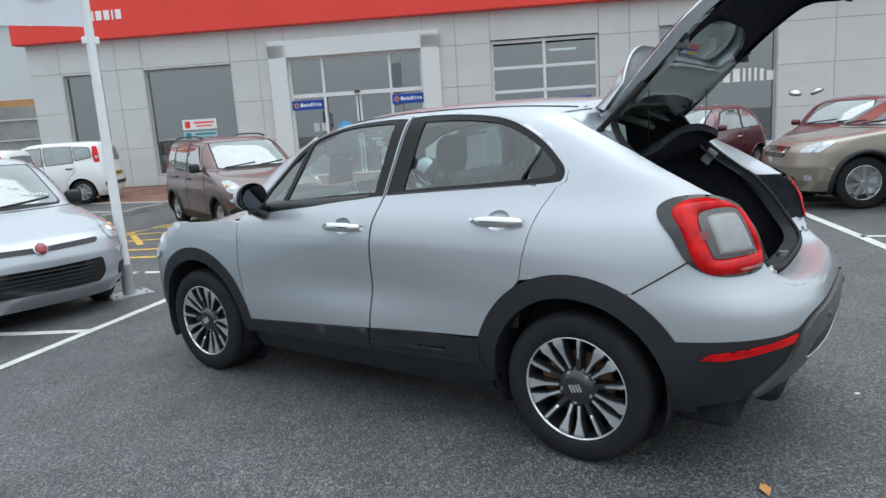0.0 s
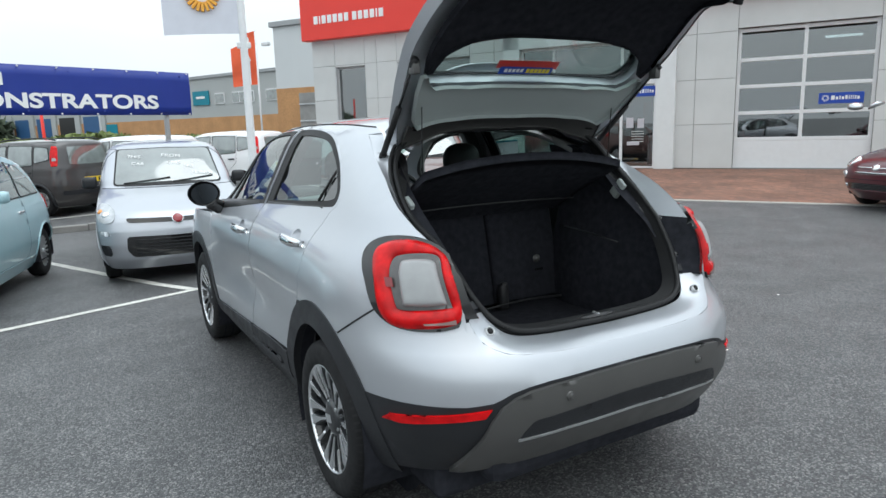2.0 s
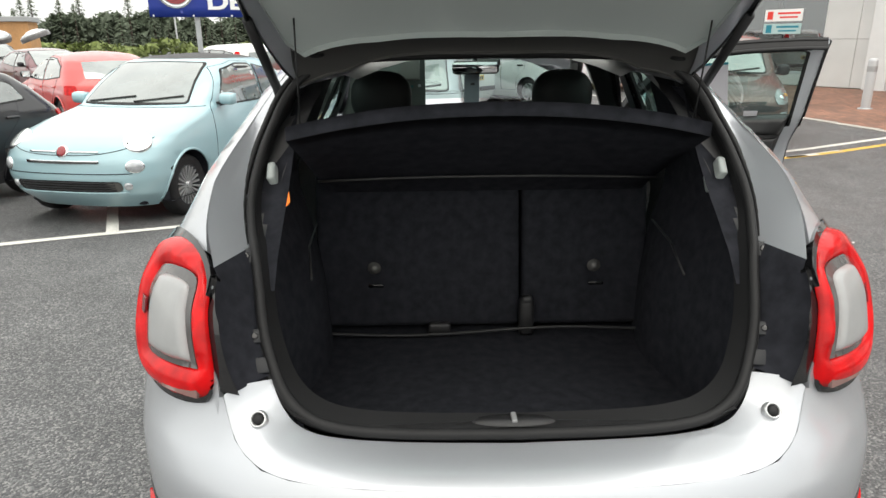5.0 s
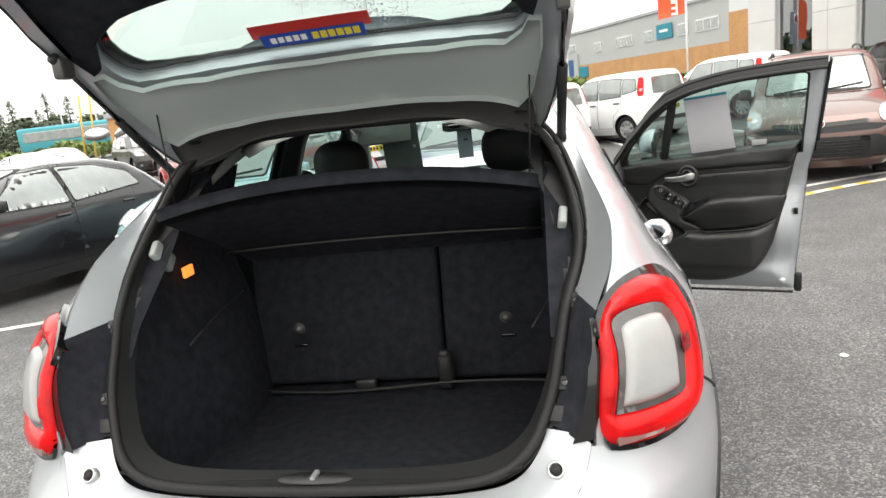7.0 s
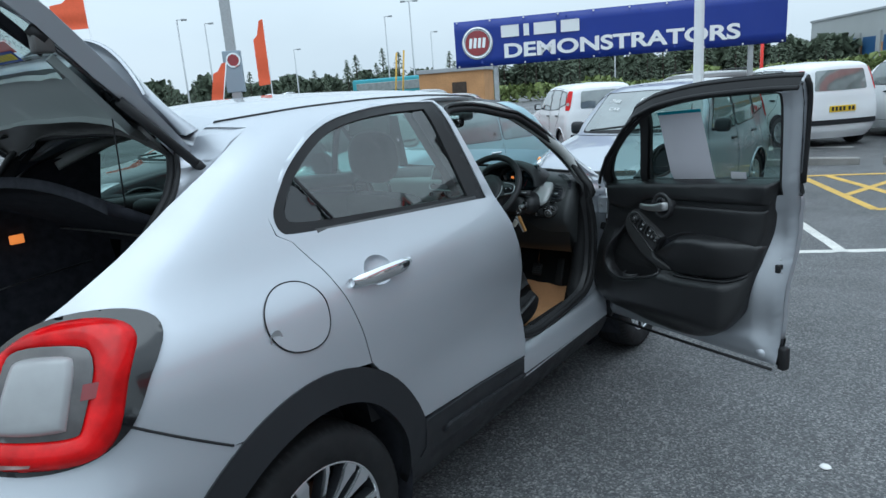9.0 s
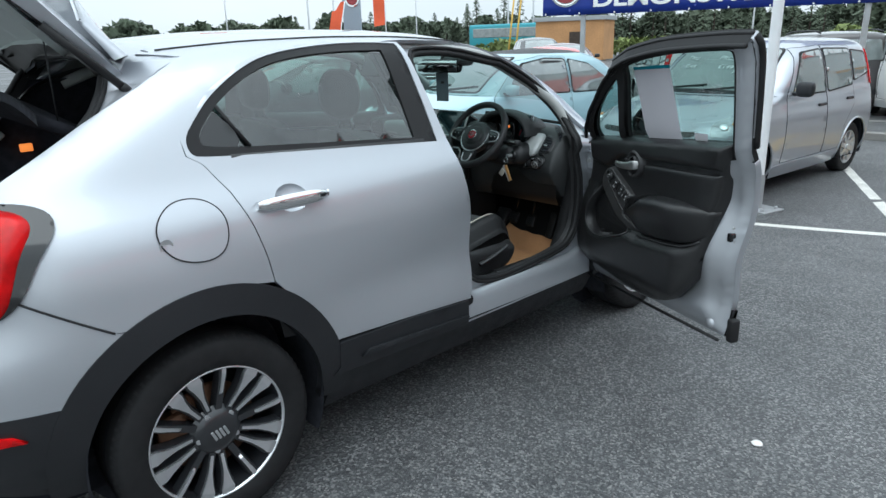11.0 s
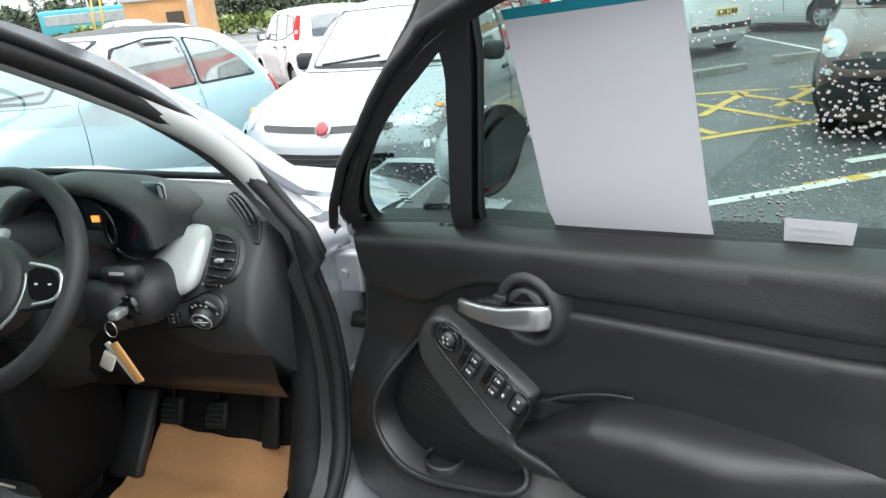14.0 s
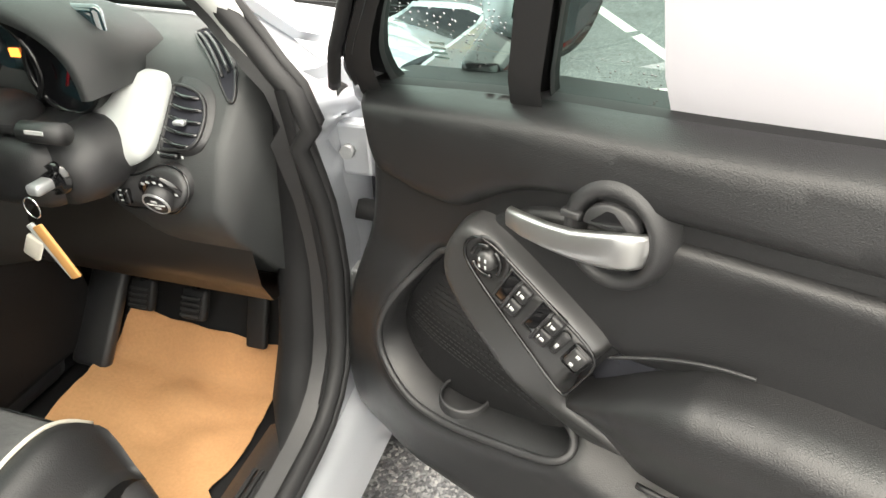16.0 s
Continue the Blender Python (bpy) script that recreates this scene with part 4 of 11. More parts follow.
v, f = cloth(blen, 0.70, 40, 5, 0.006)
part("banner_cloth", mesh_data("banner_cloth", v, f, BANNER_BLUE), parent=banner, m=pose(0, 0, BZ0))
for u in (0.62, blen - 0.45):
    part("post", box(0.07, 0.06, BZ0 + 0.72, (u, 0.06, (BZ0 + 0.70) / 2), 0.006), GALV, banner)
for z in (0.03, 0.67):
    part("rail", box(blen, 0.03, 0.03, (blen / 2, 0.03, BZ0 + z)), GALV, banner)
for i in range(10):
    for z in (0.02, 0.68):
        part("eyelet", cyl(0.013, 0.012, (0.05 + (blen - 0.1) * i / 9, -0.012, BZ0 + z), "y", 10), FRAME_WHITE, banner)
sign_marks([CAP, TALL, (0.56, 0.70), CAP], 0.25, banner, pose(0.74, -0.014, BZ0 + 0.41, 90, 0, 0), LETTER, 0.002, 2.4, 0.12, label="heavy white bars")
text_part("DEMONSTRATORS", 0.285, banner, pose(0.76, -0.014, BZ0 + 0.11, 90, 0, 0), LETTER, 0.002, 0.009, sx=1.42, label="white heavy lettering")
rd = part("round_mark", cyl(0.245, 0.006, (0.36, -0.012, BZ0 + 0.36), "y", 40), GALV, banner, "round red and chrome mark")
part("mark_face", cyl(0.19, 0.004, (0.36, -0.017, BZ0 + 0.36), "y", 40), BADGE_RED, rd)
part("mark_ring", mesh_data("mark_ring", *lathe([(0.235, 0), (0.22, -0.008), (0.205, 0)], 40, "y", (0.36, -0.016, BZ0 + 0.36)), CHROME), parent=rd)
for k in range(4):
    part("mark_bar", box(0.045, 0.004, 0.15, (0.255 + 0.07 * k, -0.02, BZ0 + 0.36), m=pose(0, 0, 0, 0, 8, 0)), CHROME, rd)


# ---- flag poles ----
def flag_pole(x, y, h, label, flag_w, flag_h, flag_top, mat, turn, words=None):
    z = ground_z(x, y)
    t = empty("flag_pole", pose(x, y, z, 0, 0, turn), label, "flag pole", "flag poles")
    v, f = lathe([(0.0, h), (0.03, h), (0.042, h * 0.5), (0.052, 0.05), (0.052, 0.0)], 16, "z")
    part("pole", mesh_data("pole", v, f, WHITE_POLE), parent=t)
    b = part("foot_plate", box(0.42, 0.30, 0.02, (0, 0, 0.01), 0.004), GALV, t)
    for sx in (-0.15, 0.15):
        for sy in (-0.1, 0.1):
            part("bolt", cyl(0.014, 0.03, (sx, sy, 0.03), n=8), GALV, b)
    part("socket", mesh_data("socket", *lathe([(0.062, 0.34), (0.064, 0.0)], 16, "z"), GALV), parent=t)
    n, k = 14, 10
    V = [(-flag_w * i / n - 0.04, 0.03 * math.sin(3.2 * i / n + 0.6 * j / k) * (i / n), flag_top - flag_h * j / k - 0.03 * (i / n) ** 2) for j in range(k + 1) for i in range(n + 1)]
    F = [(j * (n + 1) + i, j * (n + 1) + i + 1, (j + 1) * (n + 1) + i + 1, (j + 1) * (n + 1) + i) for j in range(k) for i in range(n)]
    me = mesh_data("flag", V + [(a, b2 + 0.003, c) for a, b2, c in V], F + [tuple(q + len(V) for q in reversed(g)) for g in F], mat)
    fl = part("flag", me, parent=t)
    part("flag_arm", box(flag_w, 0.015, 0.02, (-flag_w / 2 - 0.03, 0, flag_top + 0.01)), WHITE_POLE, t)
    return t, fl


fp, fl = flag_pole(0.31, 5.62, 6.0, "white flag pole flying a white flag with an amber sunburst", 0.82, 2.0, 4.75, FLAG_WHITE, -14)
for k in range(20):
    part("sun_ray", box(0.104, 0.05, 0.034, (0.14, 0, 0), 0.004, 1), SUN_ORANGE, fl, m=pose(-0.42, 0.0, 3.18) @ Matrix.Rotation(math.pi * k / 10, 4, "Y"))
part("crossbar", box(0.16, 0.05, 0.07, (0.0, 0, 2.62), 0.01), WHITE_POLE, fp)


# ---- far things ----
def conifer(x, y, h, seed):
    rng = random.Random(seed)
    t = empty("tree", pose(x, y, 0, 0, 0, rng.uniform(0, 360)), "dark distant conifer on the far side of the yard", "tree", "far conifers")
    v, f = lathe([(0.02, h * 0.96), (0.10, h * 0.5), (0.16, 0.0)], 8, "z")
    part("trunk", mesh_data("trunk", v, f, BARK), parent=t)
    V, F = [], []
    for i in range(230):
        k = rng.random() ** 0.75
        z = h * (0.12 + 0.88 * k)
        r = (1 - k) ** 0.8 * h * 0.2 * rng.uniform(0.35, 1.15) + 0.05
        a = rng.uniform(0, 6.283)
        c = Vector((r * math.cos(a), r * math.sin(a), z - r * 0.35))
        s = rng.uniform(0.25, 0.55) * (0.5 + 0.5 * (1 - k))
        d1 = Vector((math.cos(a), math.sin(a), -0.5)).normalized() * s
        d2 = Vector((-math.sin(a), math.cos(a), rng.uniform(-0.2, 0.2))) * s * 0.55
        up = Vector((0, 0, s * 0.25))
        o = len(V)
        V += [c - d1 * 0.4 + d2, c - d1 * 0.4 - d2, c + d1, c + up]
        F += [(o, o + 2, o + 3), (o + 1, o + 3, o + 2), (o, o + 3, o + 1), (o, o + 1, o + 2)]
    part("crown", mesh_data("crown", V, F, LEAF, False), parent=t)
    return t


def polar(ex_, ey_, az, dist):
    return ex_ + dist * math.sin(radians(az)), ey_ + dist * math.cos(radians(az))


rng = random.Random(4)
base_trees = [conifer(0, 0, hh, 10 + i) for i, hh in enumerate((6.2, 7.4, 5.2))]
first = [polar(2, -1, a, 92) for a in (-44, -41, -58)]
for t, (x, y) in zip(base_trees, first):
    t.matrix_basis = pose(x, y, 0)
az = -66.0
while az < -6:
    dist = rng.uniform(84, 104)
    x, y = polar(2, -1, az, dist)
    if not (-9 > az > -13 and False):
        k = rng.choice(base_trees)
        hh = rng.uniform(0.6, 0.95) * (0.8 if az < -47 else 1.0)
        copy_thing(k, pose(x, y, -0.3, 0, 0, rng.uniform(0, 360)) @ Matrix.Diagonal((hh * 1.2, hh * 1.2, hh, 1)))
    az += rng.uniform(0.35, 0.95)


def leaf_mass(name, path, h, depth, n, mat, label, seed, leaf=0.3):
    """A long hedge of many small leaf clumps."""
    rng2 = random.Random(seed)
    V, F = [], []
    pts = [Vector((*p, 0)) for p in path]
    lens = [(b - a).length for a, b in zip(pts, pts[1:])]
    for _ in range(n):
        i = rng2.choices(range(len(lens)), lens)[0]
        a, b = pts[i], pts[i + 1]
        d = (b - a).normalized()
        sdir = Vector((-d.y, d.x, 0))
        t2 = rng2.random()
        hh = h * (0.75 + 0.4 * noise.noise((a.lerp(b, t2)) * 0.35))
        p = a.lerp(b, t2) + sdir * rng2.uniform(-0.5, 0.5) * depth
        p.z = hh * rng2.random() ** 0.6
        s = leaf * rng2.uniform(0.5, 1.4)
        q = [Vector((rng2.uniform(-1, 1), rng2.uniform(-1, 1), rng2.uniform(-1, 1))) * s for _ in range(4)]
        o = len(V)
        V += [p + w for w in q]
        F += [(o, o + 1, o + 2), (o, o + 2, o + 3), (o, o + 3, o + 1)]
    ob = new(name, mesh_data(name, V, F, mat, False))
    return tagged(ob, label, "hedge", kind="stuff")


leaf_mass("far_woods", [polar(2, -1, a, 100) for a in (-72, -55, -40, -25, -10, -5)], 5.6, 9, 30000, LEAF, "dark green belt of distant woodland", 3, 0.5)
leaf_mass("far_hedge", [polar(2, -1, a, 46) for a in (-16, -8, 0, 8, 14)], 1.9, 2.5, 5200, LEAF_BUSH, "yellow green hedge behind the parked cars", 5, 0.26)
leaf_mass("far_bank", [polar(2, -1, a, 60) for a in (-75, -60, -45, -28, -16)], 1.6, 4, 4200, LEAF_BUSH, "rough green bank beyond the car park", 7, 0.3)


def far_building(name, pts, h, mat, label, base=0.0, base_mat=None, roof=True, thick=0.3):
    """A building from a run of wall corners, each wall a slab, with a base band and a roof edge."""
    t = empty(name, None, label, "building")
    for a, b in zip(pts, pts[1:]):
        a, b = Vector(a), Vector(b)
        L = (b - a).length
        m = pose(a.x, a.y, 0, 0, 0, math.degrees(math.atan2(b.y - a.y, b.x - a.x)))
        part("wall", box(L, thick, h - base, (L / 2, thick / 2, base + (h - base) / 2)), mat, t, m=m)
        if base:
            part("base_wall", box(L, thick + 0.06, base + 0.2, (L / 2, thick / 2, base / 2 - 0.1)), base_mat, t, m=m)
        part("roof_edge", box(L + 0.3, thick + 0.35, 0.28, (L / 2, thick / 2, h), 0.03), ROOF_FAR, t, m=m)
    return t


iC, iR, iL = (4.2, 78.4), (15.7, 52.8), (-13.1, 107.9)
ind = far_building("industrial_unit", [iL, iC, iR], 6.8, WALL_FAR, "pale grey industrial unit with an orange brick base and blue shutters", 3.1, WALL_ORANGE)
part("roof", mesh_data("roof", [(*iL, 6.85), (*iC, 6.85), (*iR, 6.85), (45, 68, 6.85), (30, 120, 6.85)], [(0, 1, 2, 3, 4)], ROOF_FAR, False), parent=ind)


def on_face(a, b, u, z, w, h, mat, name, t, proud=0.05):
    a, b = Vector(a), Vector(b)
    L = (b - a).length
    m = pose(a.x, a.y, 0, 0, 0, math.degrees(math.atan2(b.y - a.y, b.x - a.x)))
    o = part(name, box(w, 0.08, h, (u * L, -proud, z), 0.01, 1), mat, t, m=m)
    return o, m, u * L


for k in range(6):
    s, m, u = on_face(iL, iC, 0.2 + 0.135 * k, 1.9, 3.0, 3.9, SHUTTER_BLUE if k != 4 else PLATE_INK, "shutter", ind, 0.09)
    part("door_jamb", box(0.9, 0.2, 4.4, (u + 2.1, -0.12, 2.2)), WALL_FAR, ind, m=m)
for uu, w in ((0.72, 2.2), (0.83, 2.4)):
    on_face(iL, iC, uu + 0.08, 5.1, 1.6, 0.9, FRAME_WHITE, "window_frame", ind)
    on_face(iL, iC, uu + 0.08, 5.1, 1.4, 0.7, GLASS_FAR, "window_pane", ind, 0.1)
for uu, w in ((0.1, 1.5), (0.3, 3.2), (0.46, 1.4), (0.66, 1.4), (0.78, 3.0), (0.92, 1.6)):
    fr, m, u = on_face(iC, iR, uu, 4.75, w, 1.0, FRAME_WHITE, "window_frame", ind)
    n = max(1, int(w / 0.95))
    for q in range(n):
        part("window_pane", box(w / n - 0.16, 0.04, 0.8, (u - w / 2 + (q + 0.5) * w / n, -0.1, 4.75)), GLASS_FAR, ind, m=m)
on_face(iC, iR, 0.56, 4.9, 2.5, 1.3, TEAL, "sign_board", ind, 0.1)
on_face(iL, iC, 0.97, 2.3, 2.4, 1.2, TEAL, "sign_board", ind, 0.1)
o, m, u = on_face(iC, iR, 0.56, 4.95, 1.3, 0.22, LETTER, "sign_print", ind, 0.15)

annex = far_building("annex_building", [(9.2, 34.6), (14.5, 26.5)], 7.3, material("off white cladding", (0.62, 0.64, 0.65), 0.5, vary=0.02, vscale=0.5), "off white clad workshop with an orange brick base", 3.9, WALL_ORANGE)
on_face((9.2, 34.6), (14.5, 26.5), 0.3, 1.9, 2.6, 3.4, SHOP_DARK, "roller_opening", annex, 0.09)
for k in range(3):
    on_face((9.2, 34.6), (14.5, 26.5), 0.3, 1.2 + 0.9 * k, 2.6, 0.07, FRAME_GREY, "door_bar", annex, 0.14)
bd, m, u = on_face((9.2, 34.6), (14.5, 26.5), 0.62, 2.6, 0.95, 1.6, SIGN_BLUE, "notice_board", annex, 0.14)
part("board_bars", join(*[box(0.7, 0.02, 0.07, (u, -0.2, 2.2 - 0.14 * k)) for k in range(3)] + [box(0.16, 0.02, 0.34, (u + dx, -0.2, z), m=pose(0, 0, 0, 0, r, 0)) for dx, z, r in ((-0.2, 2.75, 30), (0.2, 2.75, -30), (0, 3.05, 0))]), LETTER, annex, m=m)
cam_box = part("wall_camera", box(0.5, 0.22, 0.2, (-0.3, -0.3, 6.3), 0.04), FRAME_WHITE, annex, m=pose(9.2, 34.6, 0, 0, 0, -57))

x, y = polar(2.19, -1.07, -35.0, 52)
hut = empty("brick_hut", pose(x, y, 0, 0, 0, 20), "flat roofed orange brick hut beyond the cars", "building")
part("wall", box(5.0, 3.2, 2.7, (0, 0, 1.35)), WALL_ORANGE, hut)
part("roof", box(5.3, 3.5, 0.3, (0, 0, 2.85), 0.03), ROOF_FAR, hut)
part("door", box(1.1, 0.08, 1.9, (0.6, -1.62, 1.0)), BARK, hut)
x, y = polar(0.57, -1.86, -37.5, 62)
bus = empty("bus", pose(x, y, 0, 0, 0, 12), "turquoise single deck bus far behind the car park", "bus")
part("body", smooth_all(box(10.5, 2.4, 2.5, (0, 0, 1.65), 0.18)), TEAL_BUS, bus)
part("window_band", box(9.6, 2.44, 0.85, (0, 0, 2.15), 0.08), GLASS_FAR, bus)
for wx in (-3.2, 3.4):
    part("wheel", cyl(0.46, 2.42, (wx, 0, 0.46), "y", 20), TYRE, bus)

x, y = polar(2.19, -1.07, -53.1, 46)
pylon = empty("sign_pylon", pose(x, y, 0, 0, 0, 40), "tall grey sign pylon with a round red mark", "sign")
part("column", box(0.62, 0.3, 9.5, (0, 0, 4.75), 0.04), GALV, pylon)
part("head", box(1.15, 0.4, 2.6, (0, 0, 3.6), 0.05), material("sign grey", (0.30, 0.36, 0.42), 0.4), pylon)
hd = part("round_mark", cyl(0.46, 0.06, (0.1, -0.22, 4.3), "y", 32), CHROME, pylon)
part("mark_face", cyl(0.36, 0.05, (0.1, -0.25, 4.3), "y", 32), BADGE_RED, hd)


def lamp_post(az_, dist, h, arms=1):
    x, y = polar(2.19, -1.07, az_, dist)
    t = empty("lamp_post", pose(x, y, 0, 0, 0, -az_), "tall galvanised car park lamp post", "lamp post", "lamp posts")
    v, f = lathe([(0.0, h), (0.05, h), (0.09, 0)], 10, "z")
    part("pole", mesh_data("pole", v, f, GALV), parent=t)
    for s in ((-1, 1) if arms == 2 else (1,)):
        part("arm", box(0.5, 0.05, 0.05, (0.25 * s, 0, h)), GALV, t)
        part("lamp_head", box(0.45, 0.3, 0.14, (0.55 * s, 0, h), 0.03), ROOF_FAR, t)
    return t


for a_, d_, h_, n_ in ((-56.8, 60, 8.5, 1), (-54.8, 66, 8.8, 1), (-48.2, 80, 7.1, 1), (-38.5, 62, 9.3, 2), (-36.9, 80, 8.0, 1), (-40.6, 70, 9.0, 1), (-0.5, 62, 6.9, 1), (-22, 75, 7.5, 2)):
    lamp_post(a_, d_, h_, n_)


def feather_flag(az_, dist, z0, z1, lean=0, eye=(2.19, -1.07), w=0.7, mat=FLAG_ORANGE, bars=3):
    x, y = polar(*eye, az_, dist)
    t = empty("feather_flag", pose(x, y, 0, 0, lean, -az_), "orange red feather flag on a thin pole", "flag", "feather flags")
    part("pole", mesh_data("pole", *tube([(0.05, 0, 0), (0.05, 0, z1)], 0.035, 8), WHITE_POLE), parent=t)
    n = 14
    V, F = [], []
    for j in range(n + 1):
        k = j / n
        wd = w * (0.25 + 0.75 * math.sin(math.pi * min(1, (1 - k) * 1.2 + 0.1) / 2)) if k > 0.75 else w
        z = z0 + (z1 - z0) * k
        V += [(0.05, 0.02 * math.sin(j), z), (0.05 - wd, 0.06 * math.sin(j * 0.7), z - 0.1)]
    F = [(2 * j, 2 * j + 1, 2 * j + 3, 2 * j + 2) for j in range(n)]
    me = mesh_data("flag", V + [(a, b + 0.004, c) for a, b, c in V], F + [tuple(q + len(V) for q in reversed(g)) for g in F], mat)
    fl2 = part("flag", me, parent=t)
    return t, fl2


feather_flag(-50.4, 42, 2.6, 6.3)
feather_flag(-54.8, 44, 1.8, 4.2, 12)
ff, fl2 = feather_flag(-63.0, 40, 5.9, 7.6, 0, w=1.6)
x, y = polar(-1.73, -2.5, 14.3, 30)
sf, sfl = feather_flag(14.9, 26, 3.3, 5.2, 0, (-1.73, -2.5), 0.9)
for i, ch in enumerate("SALE"):
    text_part(ch, 0.62, sfl, pose(-0.17, -0.10, 4.55 - 0.42 * i, 90, 0, 180), LETTER, 0.004, 0.01, sx=0.8, label="white lettering")
for a_, d_ in ((-39.8, 45), (-40.4, 47)):
    x, y = polar(2.19, -1.07, a_, d_)
    pl = empty("yellow_post", pose(x, y, 0, 0, 6, 30), "thin yellow height barrier post", "post")
    part("post", mesh_data("post", *tube([(0, 0, 0), (0, 0, 4.2)], 0.06, 8), LINE_YELLOW), parent=pl)
x, y = polar(1.43, -1.57, -9.0, 22)
rp = empty("red_post", pose(x, y, 0), "slim red marker post behind the banner", "post")
part("post", mesh_data("post", *tube([(0, 0, 0), (0, 0, 3.0)], 0.045, 8), FASCIA_RED), parent=rp)

# small litter on the tarmac
for i, (x, y, s) in enumerate(((2.01, 0.23, 0.016), (1.94, 1.65, 0.022), (0.42, -0.97, 0.014), (2.6, 2.2, 0.012), (1.5, -1.2, 0.01), (3.1, 3.0, 0.012), (3.6, 0.9, 0.012), (-1.6, -0.6, 0.009))):
    bm = bmesh.new()
    bmesh.ops.create_icosphere(bm, subdivisions=2, radius=s)
    for vv in bm.verts:
        vv.co *= 1 + 0.3 * noise.noise(vv.co * 90)
        vv.co.z *= 0.25
    tagged(part("litter", smooth_all(bm), WHITE_LITTER, m=pose(x, y, ground_z(x, y) + s * 0.22, 0, 0, 40 * i)), "small scrap of white litter on the asphalt", "litter", "litter scraps")
bm = bmesh.new()
bmesh.ops.create_grid(bm, x_segments=6, y_segments=4, size=0.5)
for vv in bm.verts:
    vv.co = Vector((vv.co.x * 0.07, vv.co.y * 0.045 * (1 - 1.6 * abs(vv.co.x)), 0.006 + 0.016 * abs(vv.co.y) + 0.01 * vv.co.x))
bmesh.ops.solidify(bm, geom=bm.faces[:], thickness=0.001)
tagged(part("leaf", smooth_all(bm), ORANGE_TAG, m=pose(-0.75, -0.73, 0, 0, 0, 30)), "dry brown fallen leaf on the asphalt", "leaf")


# ---- the silver crossover ----
car = empty("crossover_car", None, "silver five door crossover with its tailgate and driver's door open", "car")
SEC = table([(0.18, 0.78), (0.27, 0.835), (0.36, 0.868), (0.5, 0.888), (0.75, 0.897), (0.93, 0.888), (1.04, 0.862), (1.10, 0.825), (1.14, 0.797), (1.3, 0.725), (1.45, 0.655), (1.52, 0.61), (1.56, 0.56), (1.60, 0.47), (1.66, 0.33), (1.74, 0.0)], 0.014)
SECZ = table([(0.18, 0.18), (1.48, 1.48), (1.52, 1.517), (1.56, 1.546), (1.60, 1.567), (1.66, 1.588), (1.74, 1.60)], 0.014)
TOP = table([(-1.2, 1.50), (-0.1, 1.535), (0.1, 1.565), (0.4, 1.59), (0.75, 1.60), (1.1, 1.595), (1.4, 1.575), (1.6, 1.535), (1.8, 1.455), (2.0, 1.34), (2.2, 1.19), (2.4, 1.07), (2.6, 1.02), (4, 1.0)], 0.06)
REAR = table([(0.15, -0.60), (0.28, -0.70), (0.40, -0.80), (0.5, -0.86), (0.6, -0.880), (0.7, -0.877), (0.752, -0.858), (0.79, -0.785), (0.86, -0.75), (1.0, -0.735), (1.1, -0.69), (1.2, -0.575), (1.3, -0.41), (1.4, -0.215), (1.5, -0.03), (1.62, 0.2)], 0.03)
FRONT = table([(0.15, 3.18), (0.3, 3.34), (0.5, 3.39), (0.7, 3.37), (0.85, 3.25), (0.95, 3.05), (1.0, 2.9), (1.7, 2.9)], 0.03)
NEXP = 3.2
PHI = np.linspace(0, HALF_PI, 49)
CX, SY = np.cos(PHI) ** (2 / NEXP), np.sin(PHI) ** (2 / NEXP)


def arc(w, deep):
    px, py = w * CX, deep * SY
    return px, py, np.r_[0, np.cumsum(np.hypot(np.diff(px), np.diff(py)))]


def rise(y):
    return (TOP(y) - 1.0) / 0.6


def v_of(y, z):
    """The section's height parameter of a point of the side at y, z."""
    if z <= 1.0:
        return z
    zz = 1 + (z - 1) / max(0.05, rise(y))
    lo, hi = 1.0, 1.74
    for _ in range(30):
        mid = (lo + hi) / 2
        lo, hi = (mid, hi) if SECZ(mid) < zz else (lo, mid)
    return lo


def skin(s, v, side=1):
    """A point of the body: s runs along the car, round its rear corner to the middle of the tail; v runs up the side and over the roof."""
    x, z = SEC(v), SECZ(v)
    if z > 1.0:
        z = 1 + (z - 1) * rise(s if s > 0 else 0.0 if s > -0.3 else 0.0)
    yr, yf = REAR(z), FRONT(z)
    y0 = max(0.0, yr + 0.5)
    y1 = 2.62
    y = s
    if s < y0:
        px, py, al = arc(x, y0 - yr)
        d = min(y0 - s, al[-1])
        x, y = float(np.interp(d, al, px)), y0 - float(np.interp(d, al, py))
    elif s > y1 and z <= 1.0:
        px, py, al = arc(x, max(0.1, yf - y1))
        d = min(s - y1, al[-1])
        x, y = float(np.interp(d, al, px)), y1 + float(np.interp(d, al, py))
    if z > 1.0 and s > 1.3:
        y += 0.2 * ramp01(1.35, 2.2, s) * max(0, 1 - (x / 0.66) ** 2)
    # hips over the rear wheels
    x += (0.022 if side > 0 else 0.018) * math.exp(-((y + 0.12) / 0.28) ** 2 - ((z - 0.66) / 0.30) ** 2) * min(1.0, x / 0.8)
    # a waist that draws the doors in between the wheels
    x *= 1 - 0.040 * math.exp(-((y - 1.20) / 0.62) ** 2 - ((z - 0.69) / 0.13) ** 2)
    return side * x, y, z


def s_rear(x, z):
    """The run parameter of the tail's point at half-width x and height z."""
    v = z if z <= 1 else v_of(0.0, z)
    w = SEC(v)
    yr = REAR(z)
    y0 = max(0.0, yr + 0.5)
    px, py, al = arc(w, y0 - yr)
    return y0 - float(np.interp(-x, -px, al)), v


def sv(pts):
    return [(y, v_of(y, z)) for y, z in pts]


